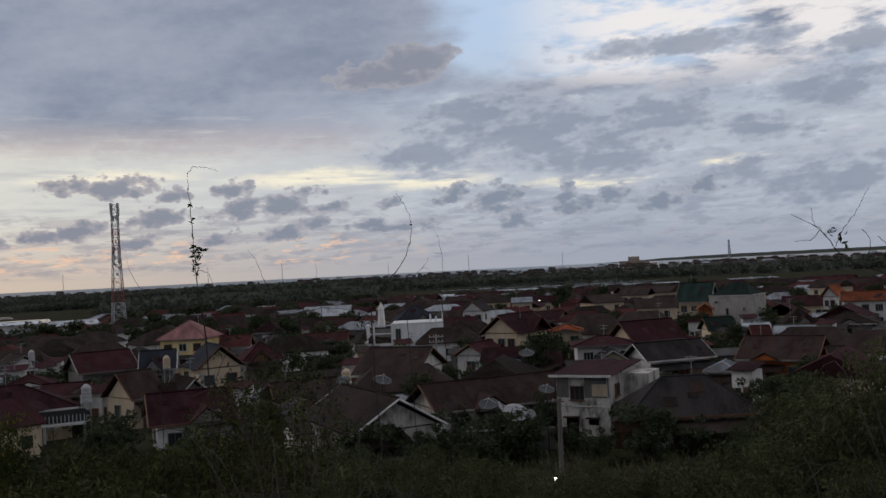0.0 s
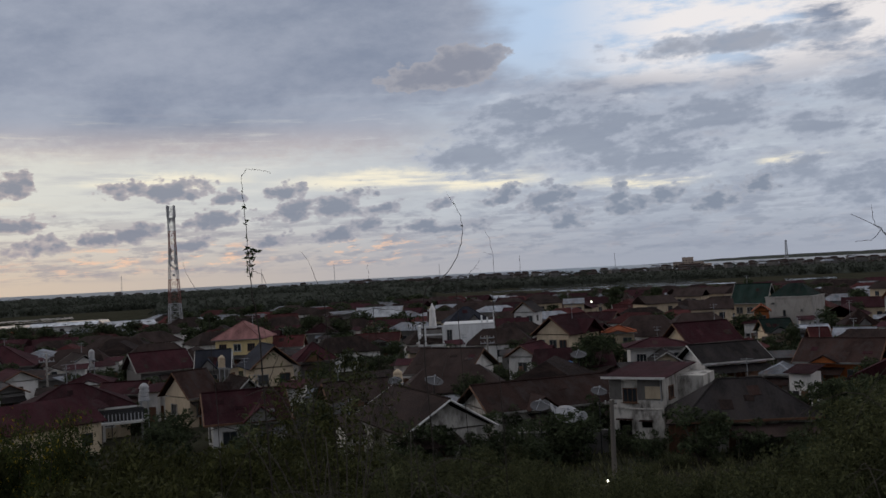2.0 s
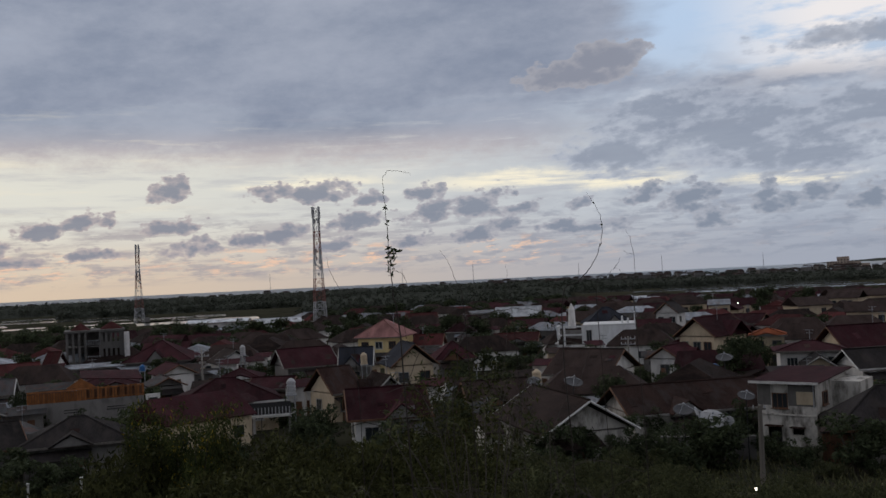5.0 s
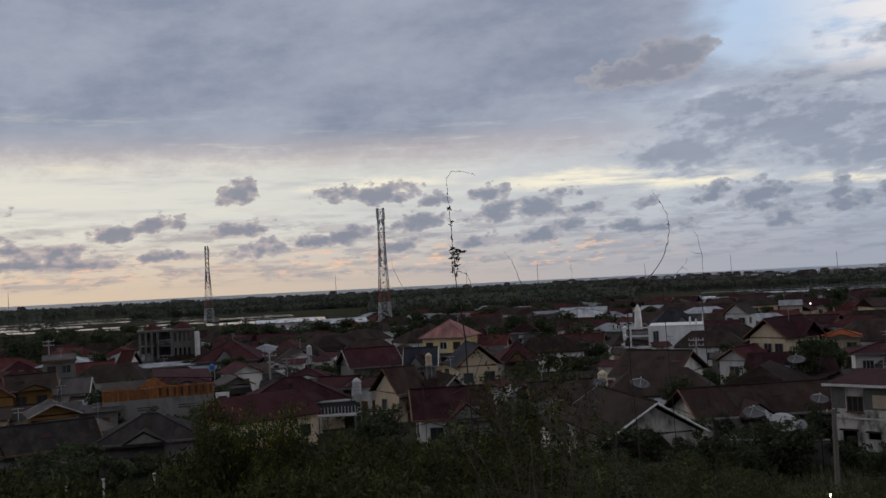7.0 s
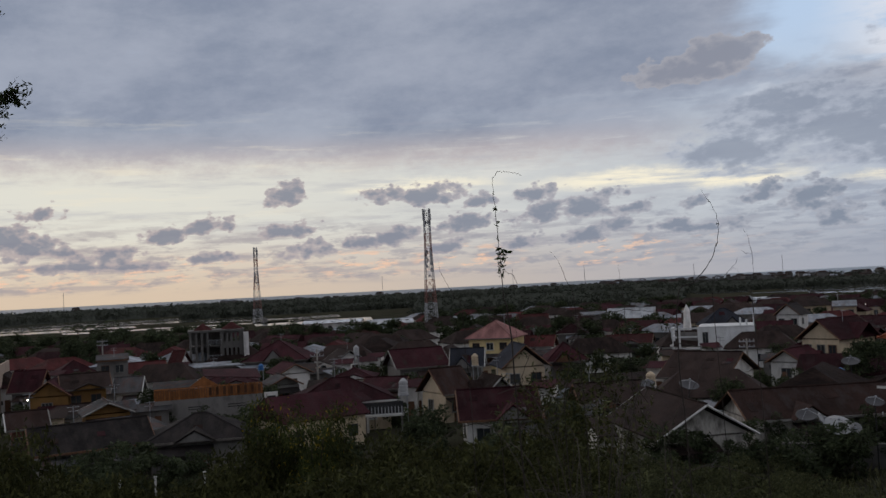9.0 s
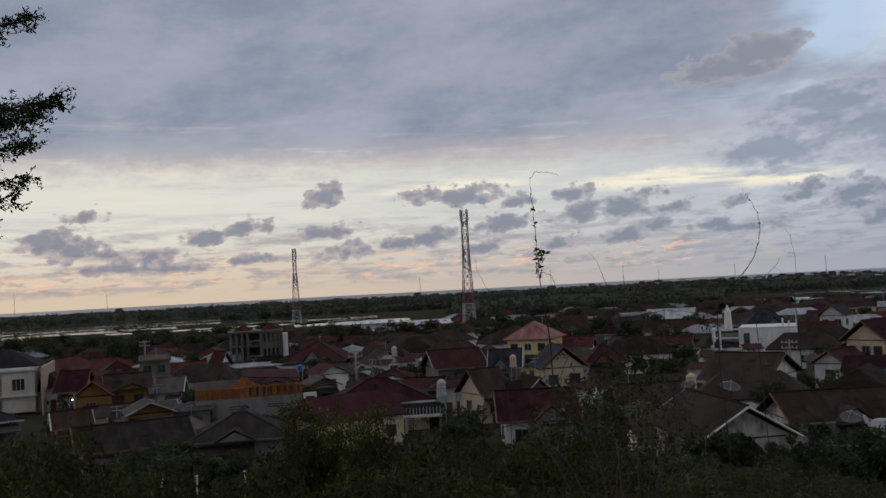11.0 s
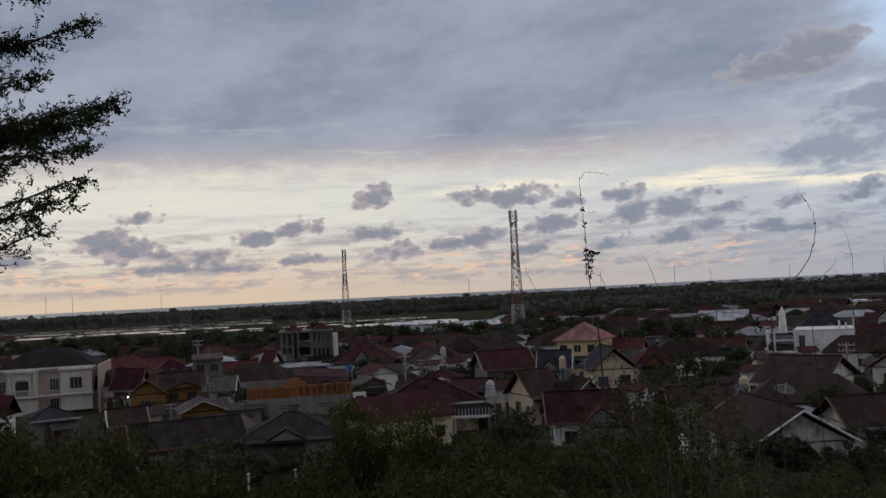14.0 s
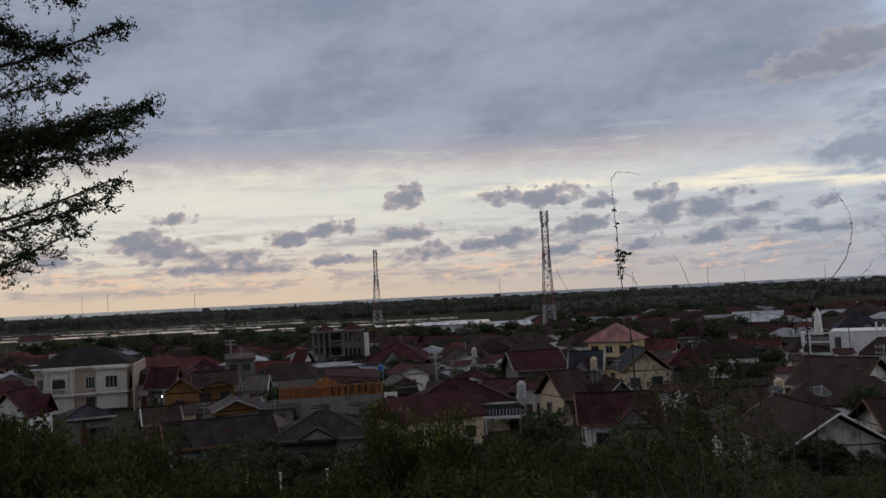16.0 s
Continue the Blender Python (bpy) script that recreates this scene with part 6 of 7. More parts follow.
spread_more(town_trees, [(-19.1, 330, 0.81, 0.97, 59), (-15.2, 390, 0.96, 1.16, 6), (24.3, 230, 0.83, 0.91, 224), (25.2, 210, 0.82, 0.91, 40), (21.0, 240, 0.73, 0.93, 291), (17.6, 290, 0.78, 1.17, 285), (12.0, 270, 0.66, 0.83, 3), (10.7, 300, 0.33, 0.93, 168), (9.3, 165, 0.8, 0.97, 226), (17.6, 290, 0.98, 1.21, 190), (16.2, 260, 0.98, 0.85, 89), (14.2, 300, 0.56, 0.82, 162), (40.6, 205, 1.14, 0.99, 163), (39.5, 215, 1.1, 0.94, 41), (37.7, 270, 0.94, 1.12, 166), (36.4, 270, 1.1, 1.13, 145), (35.8, 240, 1.01, 0.94, 288), (35.1, 222, 0.9, 0.84, 30)])
spread_more(town_trees, [(25.8, 235, 0.6, 1.07, 242), (27.3, 245, 0.66, 0.97, 211), (24.4, 220, 0.55, 0.83, 150), (45.0, 300, 1.11, 1.01, 231), (40.9, 250, 0.94, 1.06, 107), (42.0, 205, 0.57, 0.66, 351), (35.2, 260, 0.94, 1.02, 293), (43.8, 290, 0.91, 0.97, 47), (42.5, 250, 0.8, 0.92, 147), (8.1, 108, 0.65, 0.72, 148), (9.8, 104, 0.66, 0.74, 228), (-4.0, 130, 0.65, 0.82, 81), (35.9, 165, 0.56, 0.56, 136), (37.0, 150, 0.69, 0.56, 49), (36.6, 126, 0.62, 0.49, 81), (19.4, 92, 0.61, 0.59, 190), (-20.3, 95, 0.55, 0.76, 102), (-21.6, 110, 0.59, 0.73, 345)])
spread_more(town_trees, [(-19.4, 90, 0.62, 0.73, 252)])
# the tall garden trees between the town and the ponds
spread_more(town_trees, [(29.0, 246, 0.95, 1.2, 20), (27.6, 238, 1.15, 1.3, 80), (26.4, 244, 1.05, 1.2, 140), (24.6, 240, 1.2, 1.3, 200), (23.3, 246, 1.0, 1.2, 260), (22.0, 238, 1.1, 1.3, 320), (20.7, 232, 0.95, 1.2, 15), (18.0, 236, 1.1, 1.2, 75), (16.9, 244, 0.9, 1.1, 135)])
spread_more(town_trees, [(42.0, 262, 1.1, 1.3, 25), (40.4, 248, 1.0, 1.3, 85), (38.8, 256, 1.15, 1.4, 145), (37.2, 246, 1.0, 1.3, 205), (36.0, 238, 1.05, 1.2, 265), (34.6, 250, 0.9, 1.2, 325), (44.6, 270, 1.0, 1.3, 5), (46.8, 280, 0.9, 1.3, 65), (48.5, 270, 1.0, 1.4, 125)])
belt = random.Random(44)
spread_more(town_trees, [(32.0 + 0.72 * i + belt.uniform(-0.3, 0.3), belt.uniform(292, 345), belt.uniform(0.8, 1.05), belt.uniform(1.2, 1.7), belt.uniform(0, 360)) for i in range(26)])
spread_more(town_trees, [(5.0 + 0.8 * i + belt.uniform(-0.3, 0.3), belt.uniform(330, 400), belt.uniform(0.7, 0.95), belt.uniform(1.2, 1.7), belt.uniform(0, 360)) for i in range(19)])
spread_more(town_trees, [(11.5, 226, 0.95, 1.2, 35), (9.6, 214, 0.9, 1.2, 95), (8.2, 232, 1.0, 1.2, 155), (6.0, 240, 0.9, 1.1, 215), (-7.2, 300, 1.1, 1.2, 275), (-9.8, 290, 1.15, 1.3, 335), (-13.2, 300, 1.0, 1.2, 45), (-16.4, 300, 1.0, 1.2, 105), (-21.0, 250, 0.9, 1.1, 165), (-24.8, 240, 1.0, 1.2, 225)])
spread(palms, [(40.3, 330, 0.96, 0.96, 288), (39.6, 340, 0.89, 0.89, 275), (38.4, 320, 0.95, 0.95, 99), (39.7, 345, 0.93, 0.93, 208), (38.3, 360, 0.83, 0.83, 340), (45.0, 400, 0.82, 0.82, 137), (45.6, 390, 0.82, 0.82, 238), (40.9, 350, 0.86, 0.86, 125), (3.0, 150, 0.41, 0.41, 206), (35.7, 380, 0.86, 0.86, 356)])


# ---- the plain beyond: woods, far town, far shore ----
def canopy(name, b0, b1, d0, d1, zlo, zhi, label, step=0.13, rows=22, seed=1):
    """The closed top of a far wood: a lumpy sheet whose edges come down to the ground, with ragged leaf clumps on it."""
    rs = np.random.RandomState(seed)
    nb = int((b1 - b0) / step) + 1
    verts, faces = [], []
    for j in range(rows):
        d = d0 * (d1 / d0) ** (j / (rows - 1))
        for i in range(nb):
            b = b0 + (b1 - b0) * i / (nb - 1)
            p = sight(b, 0, d + rs.uniform(-6, 6))
            lump = noise.noise(Vector((p.x * 0.02, p.y * 0.02, seed)))
            z = zlo + (zhi - zlo) * min(1, max(0, 0.5 + 0.7 * lump + rs.uniform(-0.45, 0.45)))
            if j == 0 or j == rows - 1:
                z = -0.3
            verts.append((p.x, p.y, z))
    for j in range(rows - 1):
        for i in range(nb - 1):
            a = j * nb + i
            faces.append((a, a + 1, a + nb + 1))
            faces.append((a, a + nb + 1, a + nb))
    ob = tagged(new(name, mesh_from(name, verts, faces, wood_hazed)), label, "woods", kind="stuff")
    blobs = []
    for k in range(int((b1 - b0) * 30)):
        d = d0 * (d1 / d0) ** (rs.uniform(-0.01, 1.0) if k % 3 else rs.uniform(-0.02, 0.06))
        p = sight(rs.uniform(b0, b1), 0, d)
        r = rs.uniform(1.6, 3.4)
        blobs.append((p.x, p.y, zhi - rs.uniform(0.2, 2.8) - (1.5 if k % 3 == 0 else 0), r, r, r * 0.8))
    cl = new("treetops", leaf_cloud("treetops", blobs, len(blobs) * 22, 1.1, leaf_hazed, seed))
    cl.parent = ob
    return ob


canopy("mangrove_woods", 3.5, 58, 835, 1470, 2.8, 7.2, "dark mangrove woods behind the fish ponds", seed=2)
canopy("low_woods", 4.0, 20.5, 470, 880, 3.0, 5.0, "dark low woods at the edge of the town", seed=3, rows=16)
canopy("inner_woods", 19.5, 34.5, 690, 850, 2.6, 5.0, "dark mangrove woods along the pond banks", seed=6, rows=10)
canopy("northern_woods", -34, 4.2, 738, 1075, 2.6, 5.2, "dark band of mangrove along the northern ponds", seed=4, rows=12)

shore_v, shore_f = [], []
for i in range(121):
    b = -44 + 35 * i / 120
    h = 8 + 8 * min(1, (i if i < 60 else 120 - i) / 30) + 2.0 * noise.noise(Vector((i * 0.3, 0, 0)))
    if b > -14:
        h *= max(0.05, (-9 - b) / 5)
    for dd, z in ((4600, -1.0), (4700, h), (4900, -1.0)):
        p = sight(b, 0, dd)
        shore_v.append((p.x, p.y, z))
for i in range(120):
    for k in (0, 1):
        a = 3 * i + k
        shore_f.append((a, a + 3, a + 4, a + 1))
tagged(new("far_shore", mesh_from("far_shore", shore_v, [f[::-1] for f in shore_f], leaf_hazed)), "thin dark wooded shore across the water", "shore", kind="structure")

FAR_RNG = random.Random(17)


def plain_house(seed, w, d, h, rise, roof, wall, label, name="far_house"):
    ob = empty(name, Matrix.Identity(4), label, "house", "far houses of the plain")
    part("wall", box(0, 0, h / 2, w, d, h), wall, ob)
    W, D, z = w / 2 + 0.4, d / 2 + 0.4, h + 0.02
    if rise > 0.4:
        k = W * 0.5 if seed % 2 else W
        top = [(-W, -D, z), (W, -D, z), (W, D, z), (-W, D, z), (-k, 0, z + rise), (k, 0, z + rise)]
        fs = [[0, 1, 5, 4], [2, 3, 4, 5]] + ([[1, 2, 5], [3, 0, 4]])
        part("roof", roof_shell(top, fs, 0.12), roof, ob)
    else:
        part("roof", box(0, 0, h + 0.2, w + 0.4, d + 0.4, 0.4), roof, ob)
    n = max(2, int(w / 3))
    for fl in range(1 if h < 4.5 else 2):
        for i in range(n):
            bm = bmesh.new()
            add_box(bm, -w / 2 + w * (i + 0.5) / n, -d / 2 - 0.01, 1.6 + 2.9 * fl, 1.1, 0.12, 1.2)
            part("window", bm, glass, ob)
    return ob


far_protos = [
    plain_house(0, 9, 8, 3.2, 2.2, roof_maroon, wall_cream, "low cream house with maroon roof, far off"),
    plain_house(1, 10, 8, 3.2, 2.0, roof_red, wall_white, "low white house with red roof, far off"),
    plain_house(2, 8, 8, 5.8, 1.8, roof_brown, wall_cream, "two-storey cream house with brown roof, far off"),
    plain_house(3, 12, 9, 3.4, 1.6, roof_pale, wall_grey, "shed with pale zinc roof, far off"),
    plain_house(4, 9, 9, 6.2, 0.2, roof_grey, wall_white, "white flat-roofed block, far off"),
    plain_house(5, 11, 8, 3.2, 2.4, roof_brown, wall_white, "low white house with dark brown roof, far off"),
]
far_used = set()


def put_far(k, b, d, turn):
    pr = far_protos[k]
    p = on_ground(b, d)
    m = pose(p.x, p.y, 0.0, 0, 0, b + turn)
    if k in far_used:
        copy_thing(pr, m)
    else:
        pr.matrix_basis = m
        far_used.add(k)


# the town between and behind the nearer houses
spots = []
tries = 0
while len(spots) < 330 and tries < 9000:
    tries += 1
    b = FAR_RNG.uniform(-32, 54) if tries % 3 else FAR_RNG.uniform(-32, 4)
    far_edge = 405 if b < 4 else (400 if b < 20 else 290)
    d = 92 + (far_edge - 92) * FAR_RNG.random() ** 0.7
    p = sight(b, 0, d)
    gap_m = 10.5 if d < 180 else 9.2
    if any((p - q).length < gap_m for q in HOUSE_SPOTS) or any((p - q).length < gap_m for q in spots):
        continue
    spots.append(p)
    k = FAR_RNG.choice(((1, 0, 5, 0, 5, 3) if d > 290 else (0, 1, 0, 1, 5, 3, 2 if b < 5 else 5, 5)) if d > 180 else (0, 5, 0, 5, 0, 5, 5))
    put_far(k, b, d, FAR_RNG.choice((-30, -15, 0, 10, 25, 80)))

# small sheds and lean-tos in the yards
shed_kinds = []
for i, (w, d, h, rmat, wmat, lab) in enumerate(((3.2, 2.6, 2.3, roof_pale, wall_grey, "small shed with a pale zinc roof"), (2.6, 2.4, 2.4, roof_rust, timber_grey, "small boarded shed with a rusty sheet roof"), (4.2, 2.6, 2.5, roof_grey, wall_grey, "low cement outhouse with a grey sheet roof"),
                                               (3.0, 2.2, 2.2, roof_grey, wall_white, "small white outhouse with a grey sheet roof"), (3.6, 3.0, 2.6, roof_brown, wall_cream, "small cream outhouse with a brown sheet roof"), (2.4, 2.2, 3.6, roof_maroon, wall_white, "narrow white outhouse with a maroon roof"))):
    so = empty("outhouse", Matrix.Identity(4), lab, "shed", "yard sheds")
    part("wall", box(0, 0, h / 2 - 0.1, w, d, h + 0.2), wmat, so)
    top = [(-w / 2 - 0.4, -d / 2 - 0.6, h), (w / 2 + 0.4, -d / 2 - 0.6, h + 0.05), (w / 2 + 0.4, d / 2 + 0.3, h + 0.7), (-w / 2 - 0.4, d / 2 + 0.3, h + 0.62)]
    part("roof", roof_shell(top, [[0, 1, 2, 3]], 0.05), rmat, so)
    part("door", box(w * 0.2, -d / 2 - 0.03, 0.9, 0.8, 0.06, 1.8), timber_brown, so)
    # near-black panel on the wall, painted as a shaded opening
    part("opening", box(-w * 0.22, -d / 2 - 0.02, 1.4, 0.7, 0.06, 0.6), shade_fill, so)
    shed_kinds.append(so)
shed_used = set()
shed_count = 0
while shed_count < 190:
    q = FAR_RNG.choice(HOUSE_SPOTS)
    a, r = FAR_RNG.uniform(0, 6.28), FAR_RNG.uniform(6.0, 10.0)
    x, y = q.x + math.cos(a) * r, q.y + math.sin(a) * r
    if math.hypot(x, y) < 92 or any(math.hypot(x - k.x, y - k.y) < 5.8 for k in HOUSE_SPOTS):
        continue
    shed_count += 1
    i = FAR_RNG.randrange(len(shed_kinds))
    m = pose(x, y, 0, 0, 0, math.degrees(math.atan2(-x, y)) + FAR_RNG.uniform(-40, 40))
    if i in shed_used:
        copy_thing(shed_kinds[i], m)
    else:
        shed_kinds[i].matrix_basis = m
        shed_used.add(i)

# the far town to the north, too distant to part: walls and roofs as one stretch
far_walls, far_roofs, far_pale = bmesh.new(), bmesh.new(), bmesh.new()
for i in range(430):
    if i < 390:
        b, d = -31 + 40 * FAR_RNG.random() ** 1.3, FAR_RNG.uniform(1090, 1430)
    else:
        b, d = FAR_RNG.uniform(10, 52), FAR_RNG.uniform(1390, 1468)
    p = sight(b, 0, d)
    w, h, turn = FAR_RNG.uniform(5, 12), FAR_RNG.choice((3.5, 4.0, 6.0, 6.5, 8.5)), radians(b + FAR_RNG.choice((-25, 0, 10, 30)))
    add_box(far_walls, p.x, p.y, h / 2, w, 9, h, turn)
    add_box(far_roofs if FAR_RNG.random() < 0.82 else far_pale, p.x, p.y, h + 0.9, w + 1, 10, 1.8, turn, 0.55)
far_town = tagged(part("far_town", far_walls, wall_grey), "distant pale houses of the northern town", "town", kind="stuff")
tagged(part("far_roofs", far_roofs, roof_brown, far_town), kind="stuff")
tagged(part("pale_roofs", far_pale, roof_pale, far_town), kind="stuff")

# garden trees scattered through the plain
plain_trees = [tree_thing("tree", 140 + i, 8.0, 7.5, 1.4, 700, 0.55, leaf_dark, "dark broad tree among far houses", "tree", 12) for i in range(3)]
for s in plain_trees:
    s["group"] = "trees of the plain"
tree_spots = []
while len(tree_spots) < 180:
    b = FAR_RNG.uniform(-32, 55)
    far_edge = 370 if b < 4 else (430 if b < 20 else 325)
    d = 95 + (far_edge - 95) * FAR_RNG.random() ** 0.75
    p = sight(b, 0, d)
    if any((p - q).length < 6.5 for q in HOUSE_SPOTS):
        continue
    k = FAR_RNG.uniform(0.55, 0.95) if d > 180 else FAR_RNG.uniform(0.4, 0.62)
    tree_spots.append((b, d, k * 0.9, k, FAR_RNG.uniform(0, 360)))
while len(tree_spots) < 235:
    b, d = FAR_RNG.uniform(6, 54), FAR_RNG.uniform(195, 320)
    p = sight(b, 0, d)
    if any((p - q).length < 6.5 for q in HOUSE_SPOTS):
        continue
    k = FAR_RNG.uniform(0.75, 1.0)
    tree_spots.append((b, d, k * 0.85, k * 1.2, FAR_RNG.uniform(0, 360)))
spread(plain_trees, tree_spots)
far_blobs = []
for i in range(420):
    p = sight(FAR_RNG.uniform(-31, 8), 0, FAR_RNG.uniform(1085, 1460))
    r = FAR_RNG.uniform(3, 6)
    far_blobs.append((p.x, p.y, FAR_RNG.uniform(3, 5), r, r, r * 0.7))
tagged(new("far_trees", leaf_cloud("far_trees", far_blobs, 24000, 1.0, leaf_hazed, 77)), "dark trees scattered through the far town", "trees", kind="stuff")

# low garden bushes between the first rows of houses
bushes = [tree_thing("garden_bush", 170 + i, 3.6, 3.0, 0.3, 1300, 0.15, leaf_dark, "dark garden bush between houses", "bush", 12) for i in range(3)]
for s in bushes:
    s["group"] = "garden bushes"
bush_spots = []
while len(bush_spots) < 270:
    b, d = FAR_RNG.uniform(-30, 54), 72 + 110 * FAR_RNG.random() ** 1.3
    p = sight(b, 0, d)
    if any((p - q).length < 5.5 for q in HOUSE_SPOTS + spots) or (abs(b + 6.5) < 1.6 and d < 76):
        continue
    k = FAR_RNG.uniform(0.7, 1.5)
    bush_spots.append((b, d, k, k * 1.15, FAR_RNG.uniform(0, 360)))
spread(bushes, bush_spots)

# bushes before the gable-fronted house
spread_more(shrubs, [(1.2, 69, 0.72, 0.9, 10), (2.6, 67, 0.66, 0.9, 60), (4.1, 66, 0.70, 1.0, 110), (5.6, 65, 0.85, 1.0, 160), (7.0, 68, 0.95, 1.0, 210), (8.4, 70, 0.9, 0.9, 260), (-1.0, 71, 0.6, 0.9, 310)])

# bushes in front of the black-roofed bungalows
spread_more(shrubs, [(30 + 0.95 * i, FAR_RNG.uniform(66, 77), FAR_RNG.uniform(0.3, 0.55), FAR_RNG.uniform(0.5, 0.8), 40 * i) for i in range(14)])

# low growth along the foot of the slope and round the first houses
spread_more(shrubs, [q for q in ((FAR_RNG.uniform(-30, 54), FAR_RNG.uniform(62, 82), FAR_RNG.uniform(0.3, 0.7), FAR_RNG.uniform(0.5, 0.9), FAR_RNG.uniform(0, 360)) for i in range(45)) if abs(q[0] + 6.5) > 1.6])


def mast(b, d, height, r=0.35, label="thin far radio mast"):
    p = on_ground(b, d)
    ob = empty("radio_mast", pose(p.x, p.y, 0, 0, 0, b), label, "mast", "far masts")
    bm = bmesh.new()
    for k in range(3):
        a = 2 * math.pi * k / 3
        c, s = math.cos(a), math.sin(a)
        add_bar(bm, (c * r * 2, s * r * 2, 0), (c * r * 0.6, s * r * 0.6, height), r * 0.35, sides=4)
    for i in range(10):
        z = height * i / 10
        k = r * (2 - 1.4 * i / 10)
        add_bar(bm, (k, 0, z), (-k * 0.5, k * 0.87, z + height / 10), r * 0.25, sides=4)
        add_bar(bm, (-k * 0.5, k * 0.87, z), (-k * 0.5, -k * 0.87, z + height / 10), r * 0.25, sides=4)
        add_bar(bm, (-k * 0.5, -k * 0.87, z), (k, 0, z + height / 10), r * 0.25, sides=4)
    part("lattice", bm, steel_grey, ob)
    return ob


for b, d, hgt in ((22.4, 1400, 34), (9.9, 1300, 34), (-1.6, 1300, 33), (-7.4, 1300, 30), (3.4, 1350, 28), (41.0, 1430, 32), (47.3, 1430, 36), (45.9, 1430, 38), (14.3, 1420, 34)):
    mast(b, d, hgt)
mast(-17.26, 1350, 36, 1.5, "far lattice telecom tower over the northern town")

# a large pinkish hotel block over the far town
p = on_ground(-11.7, 1380)
hotel = empty("hotel", pose(p.x, p.y, 0, 0, 0, -11.7), "large pinkish stepped hotel block, far off", "building")
for i, (x, w, h) in enumerate(((0, 16, 19), (-14, 14, 13), (14, 16, 12), (27, 12, 9))):
    bl = part("wing", box(x, 0, h / 2, w, 14, h), wall_tan, hotel)
    for fl in range(int(h / 3.2)):
        for k in range(4):
            bm = bmesh.new()
            add_box(bm, x - w / 2 + w * (k + 0.5) / 4, -7.03, 1.7 + 3.2 * fl, 1.6, 0.12, 1.5)
            part("window", bm, glass, bl)


# ---- close to the lookout: climbing stems, bare twigs, the overhanging tree ----
def stem_thing(name, runs, dist, r, mat, label, category, leaves=(), leaf_size=0.035, seed=0, root=True):
    """Thin stems drawn through sight lines at one distance, rooted in the slope; leaves are (bearing, height, spread, count)."""
    rng = random.Random(seed)
    first = runs[0][0]
    g = on_ground(first[0], dist)
    ob = empty(name, Matrix.Translation(g), label, category)
    for k, run in enumerate(runs):
        pts = [sight(b, e, dist + 0.05 * k) - g for b, e in run]
        if k == 0 and root:
            pts = [Vector((0, 0, -0.2)), (Vector((0, 0, 0)) + pts[0]) / 2 + Vector((0.05, 0, 0))] + pts
        pts = smooth_run(pts, 6)
        pts = [q + Vector((rng.uniform(-1, 1), rng.uniform(-1, 1), rng.uniform(-1, 1))) * 0.006 for q in pts]
        bm = bmesh.new()
        add_tube(bm, pts, r * (1.0 if k == 0 else 0.30), r * 0.16, 5)
        part("stem", bm, mat, ob, smooth=True)
    if leaves:
        blobs, total = [], 0
        for b, e, s, n in leaves:
            c = sight(b, e, dist) - g
            blobs.append((c.x, c.y, c.z, s, s, s))
            total += n
        cl = new("leaves", leaf_cloud("leaves", blobs, total, leaf_size, leaf_near, seed + 3, shell=0.2))
        cl.parent = ob
    return ob


stem_thing("climbing_vine", [[(14.6, -3.5), (14.89, -1.13), (14.93, -0.52), (15.03, 0.91), (15.09, 3.29), (15.22, 5.66), (15.21, 6.5)], [(15.21, 6.4), (14.95, 6.75), (14.45, 6.79), (13.9, 6.7), (13.46, 6.53)], [(14.95, 0.6), (14.3, 0.4), (14.1, -0.3), (14.5, -0.6)]],
           7.0, 0.0075, vine_bark, "tall thin vine stem with a tuft of leaves", "vine",
           [(14.98, 0.4, 0.035, 10), (14.95, 0.9, 0.04, 12), (14.9, 1.4, 0.045, 14), (14.85, 1.8, 0.05, 14), (14.5, 1.9, 0.025, 5), (15.1, 2.6, 0.02, 4), (15.05, 3.6, 0.02, 4), (15.15, 4.6, 0.02, 5), (15.2, 5.4, 0.015, 3)], 0.024, 1)
stem_thing("wild_vine", [[(4.6, -2.5), (3.33, -0.54), (2.39, 0.65), (1.86, 2.2), (2.0, 3.61), (2.71, 4.87)]], 7.4, 0.006, vine_bark, "curved leafless vine stem against the sky", "vine", [(1.9, 2.8, 0.015, 4), (2.3, 4.2, 0.015, 4), (2.0, 1.6, 0.012, 3)], 0.016, 2)
stem_thing("wild_vine", [[(0.2, -2.0), (0.06, -0.53), (0.08, 1.23), (0.44, 2.48)], [(0.08, 0.9), (0.35, 0.95), (0.6, 1.1)]], 7.6, 0.0045, vine_bark, "thin leafless stem against the sky", "vine", (), 0.02, 3)
stem_thing("wild_vine", [[(10.6, -2.0), (11.01, -0.21), (11.37, 0.91), (11.9, 1.73)]], 7.6, 0.0045, vine_bark, "thin leaning leafless stem", "vine", (), 0.02, 4)
stem_thing("wild_vine", [[(7.6, -2.5), (7.77, -0.31), (7.86, 0.74)]], 7.6, 0.004, vine_bark, "short thin leafless stem", "vine", (), 0.02, 5)
stem_thing("wild_vine", [[(2.4, -1.6), (1.74, -0.44), (1.11, 0.23), (0.9, 0.75)], [(1.3, 0.1), (1.0, 0.05), (0.75, -0.3)]], 7.6, 0.004, vine_bark, "short forked leafless stem", "vine", (), 0.02, 6)
stem_thing("wild_vine", [[(17.5, -2.5), (18.0, -0.8), (18.6, 0.4), (18.9, 1.6)]], 7.8, 0.004, vine_bark, "thin slanting leafless stem", "vine", (), 0.02, 7)
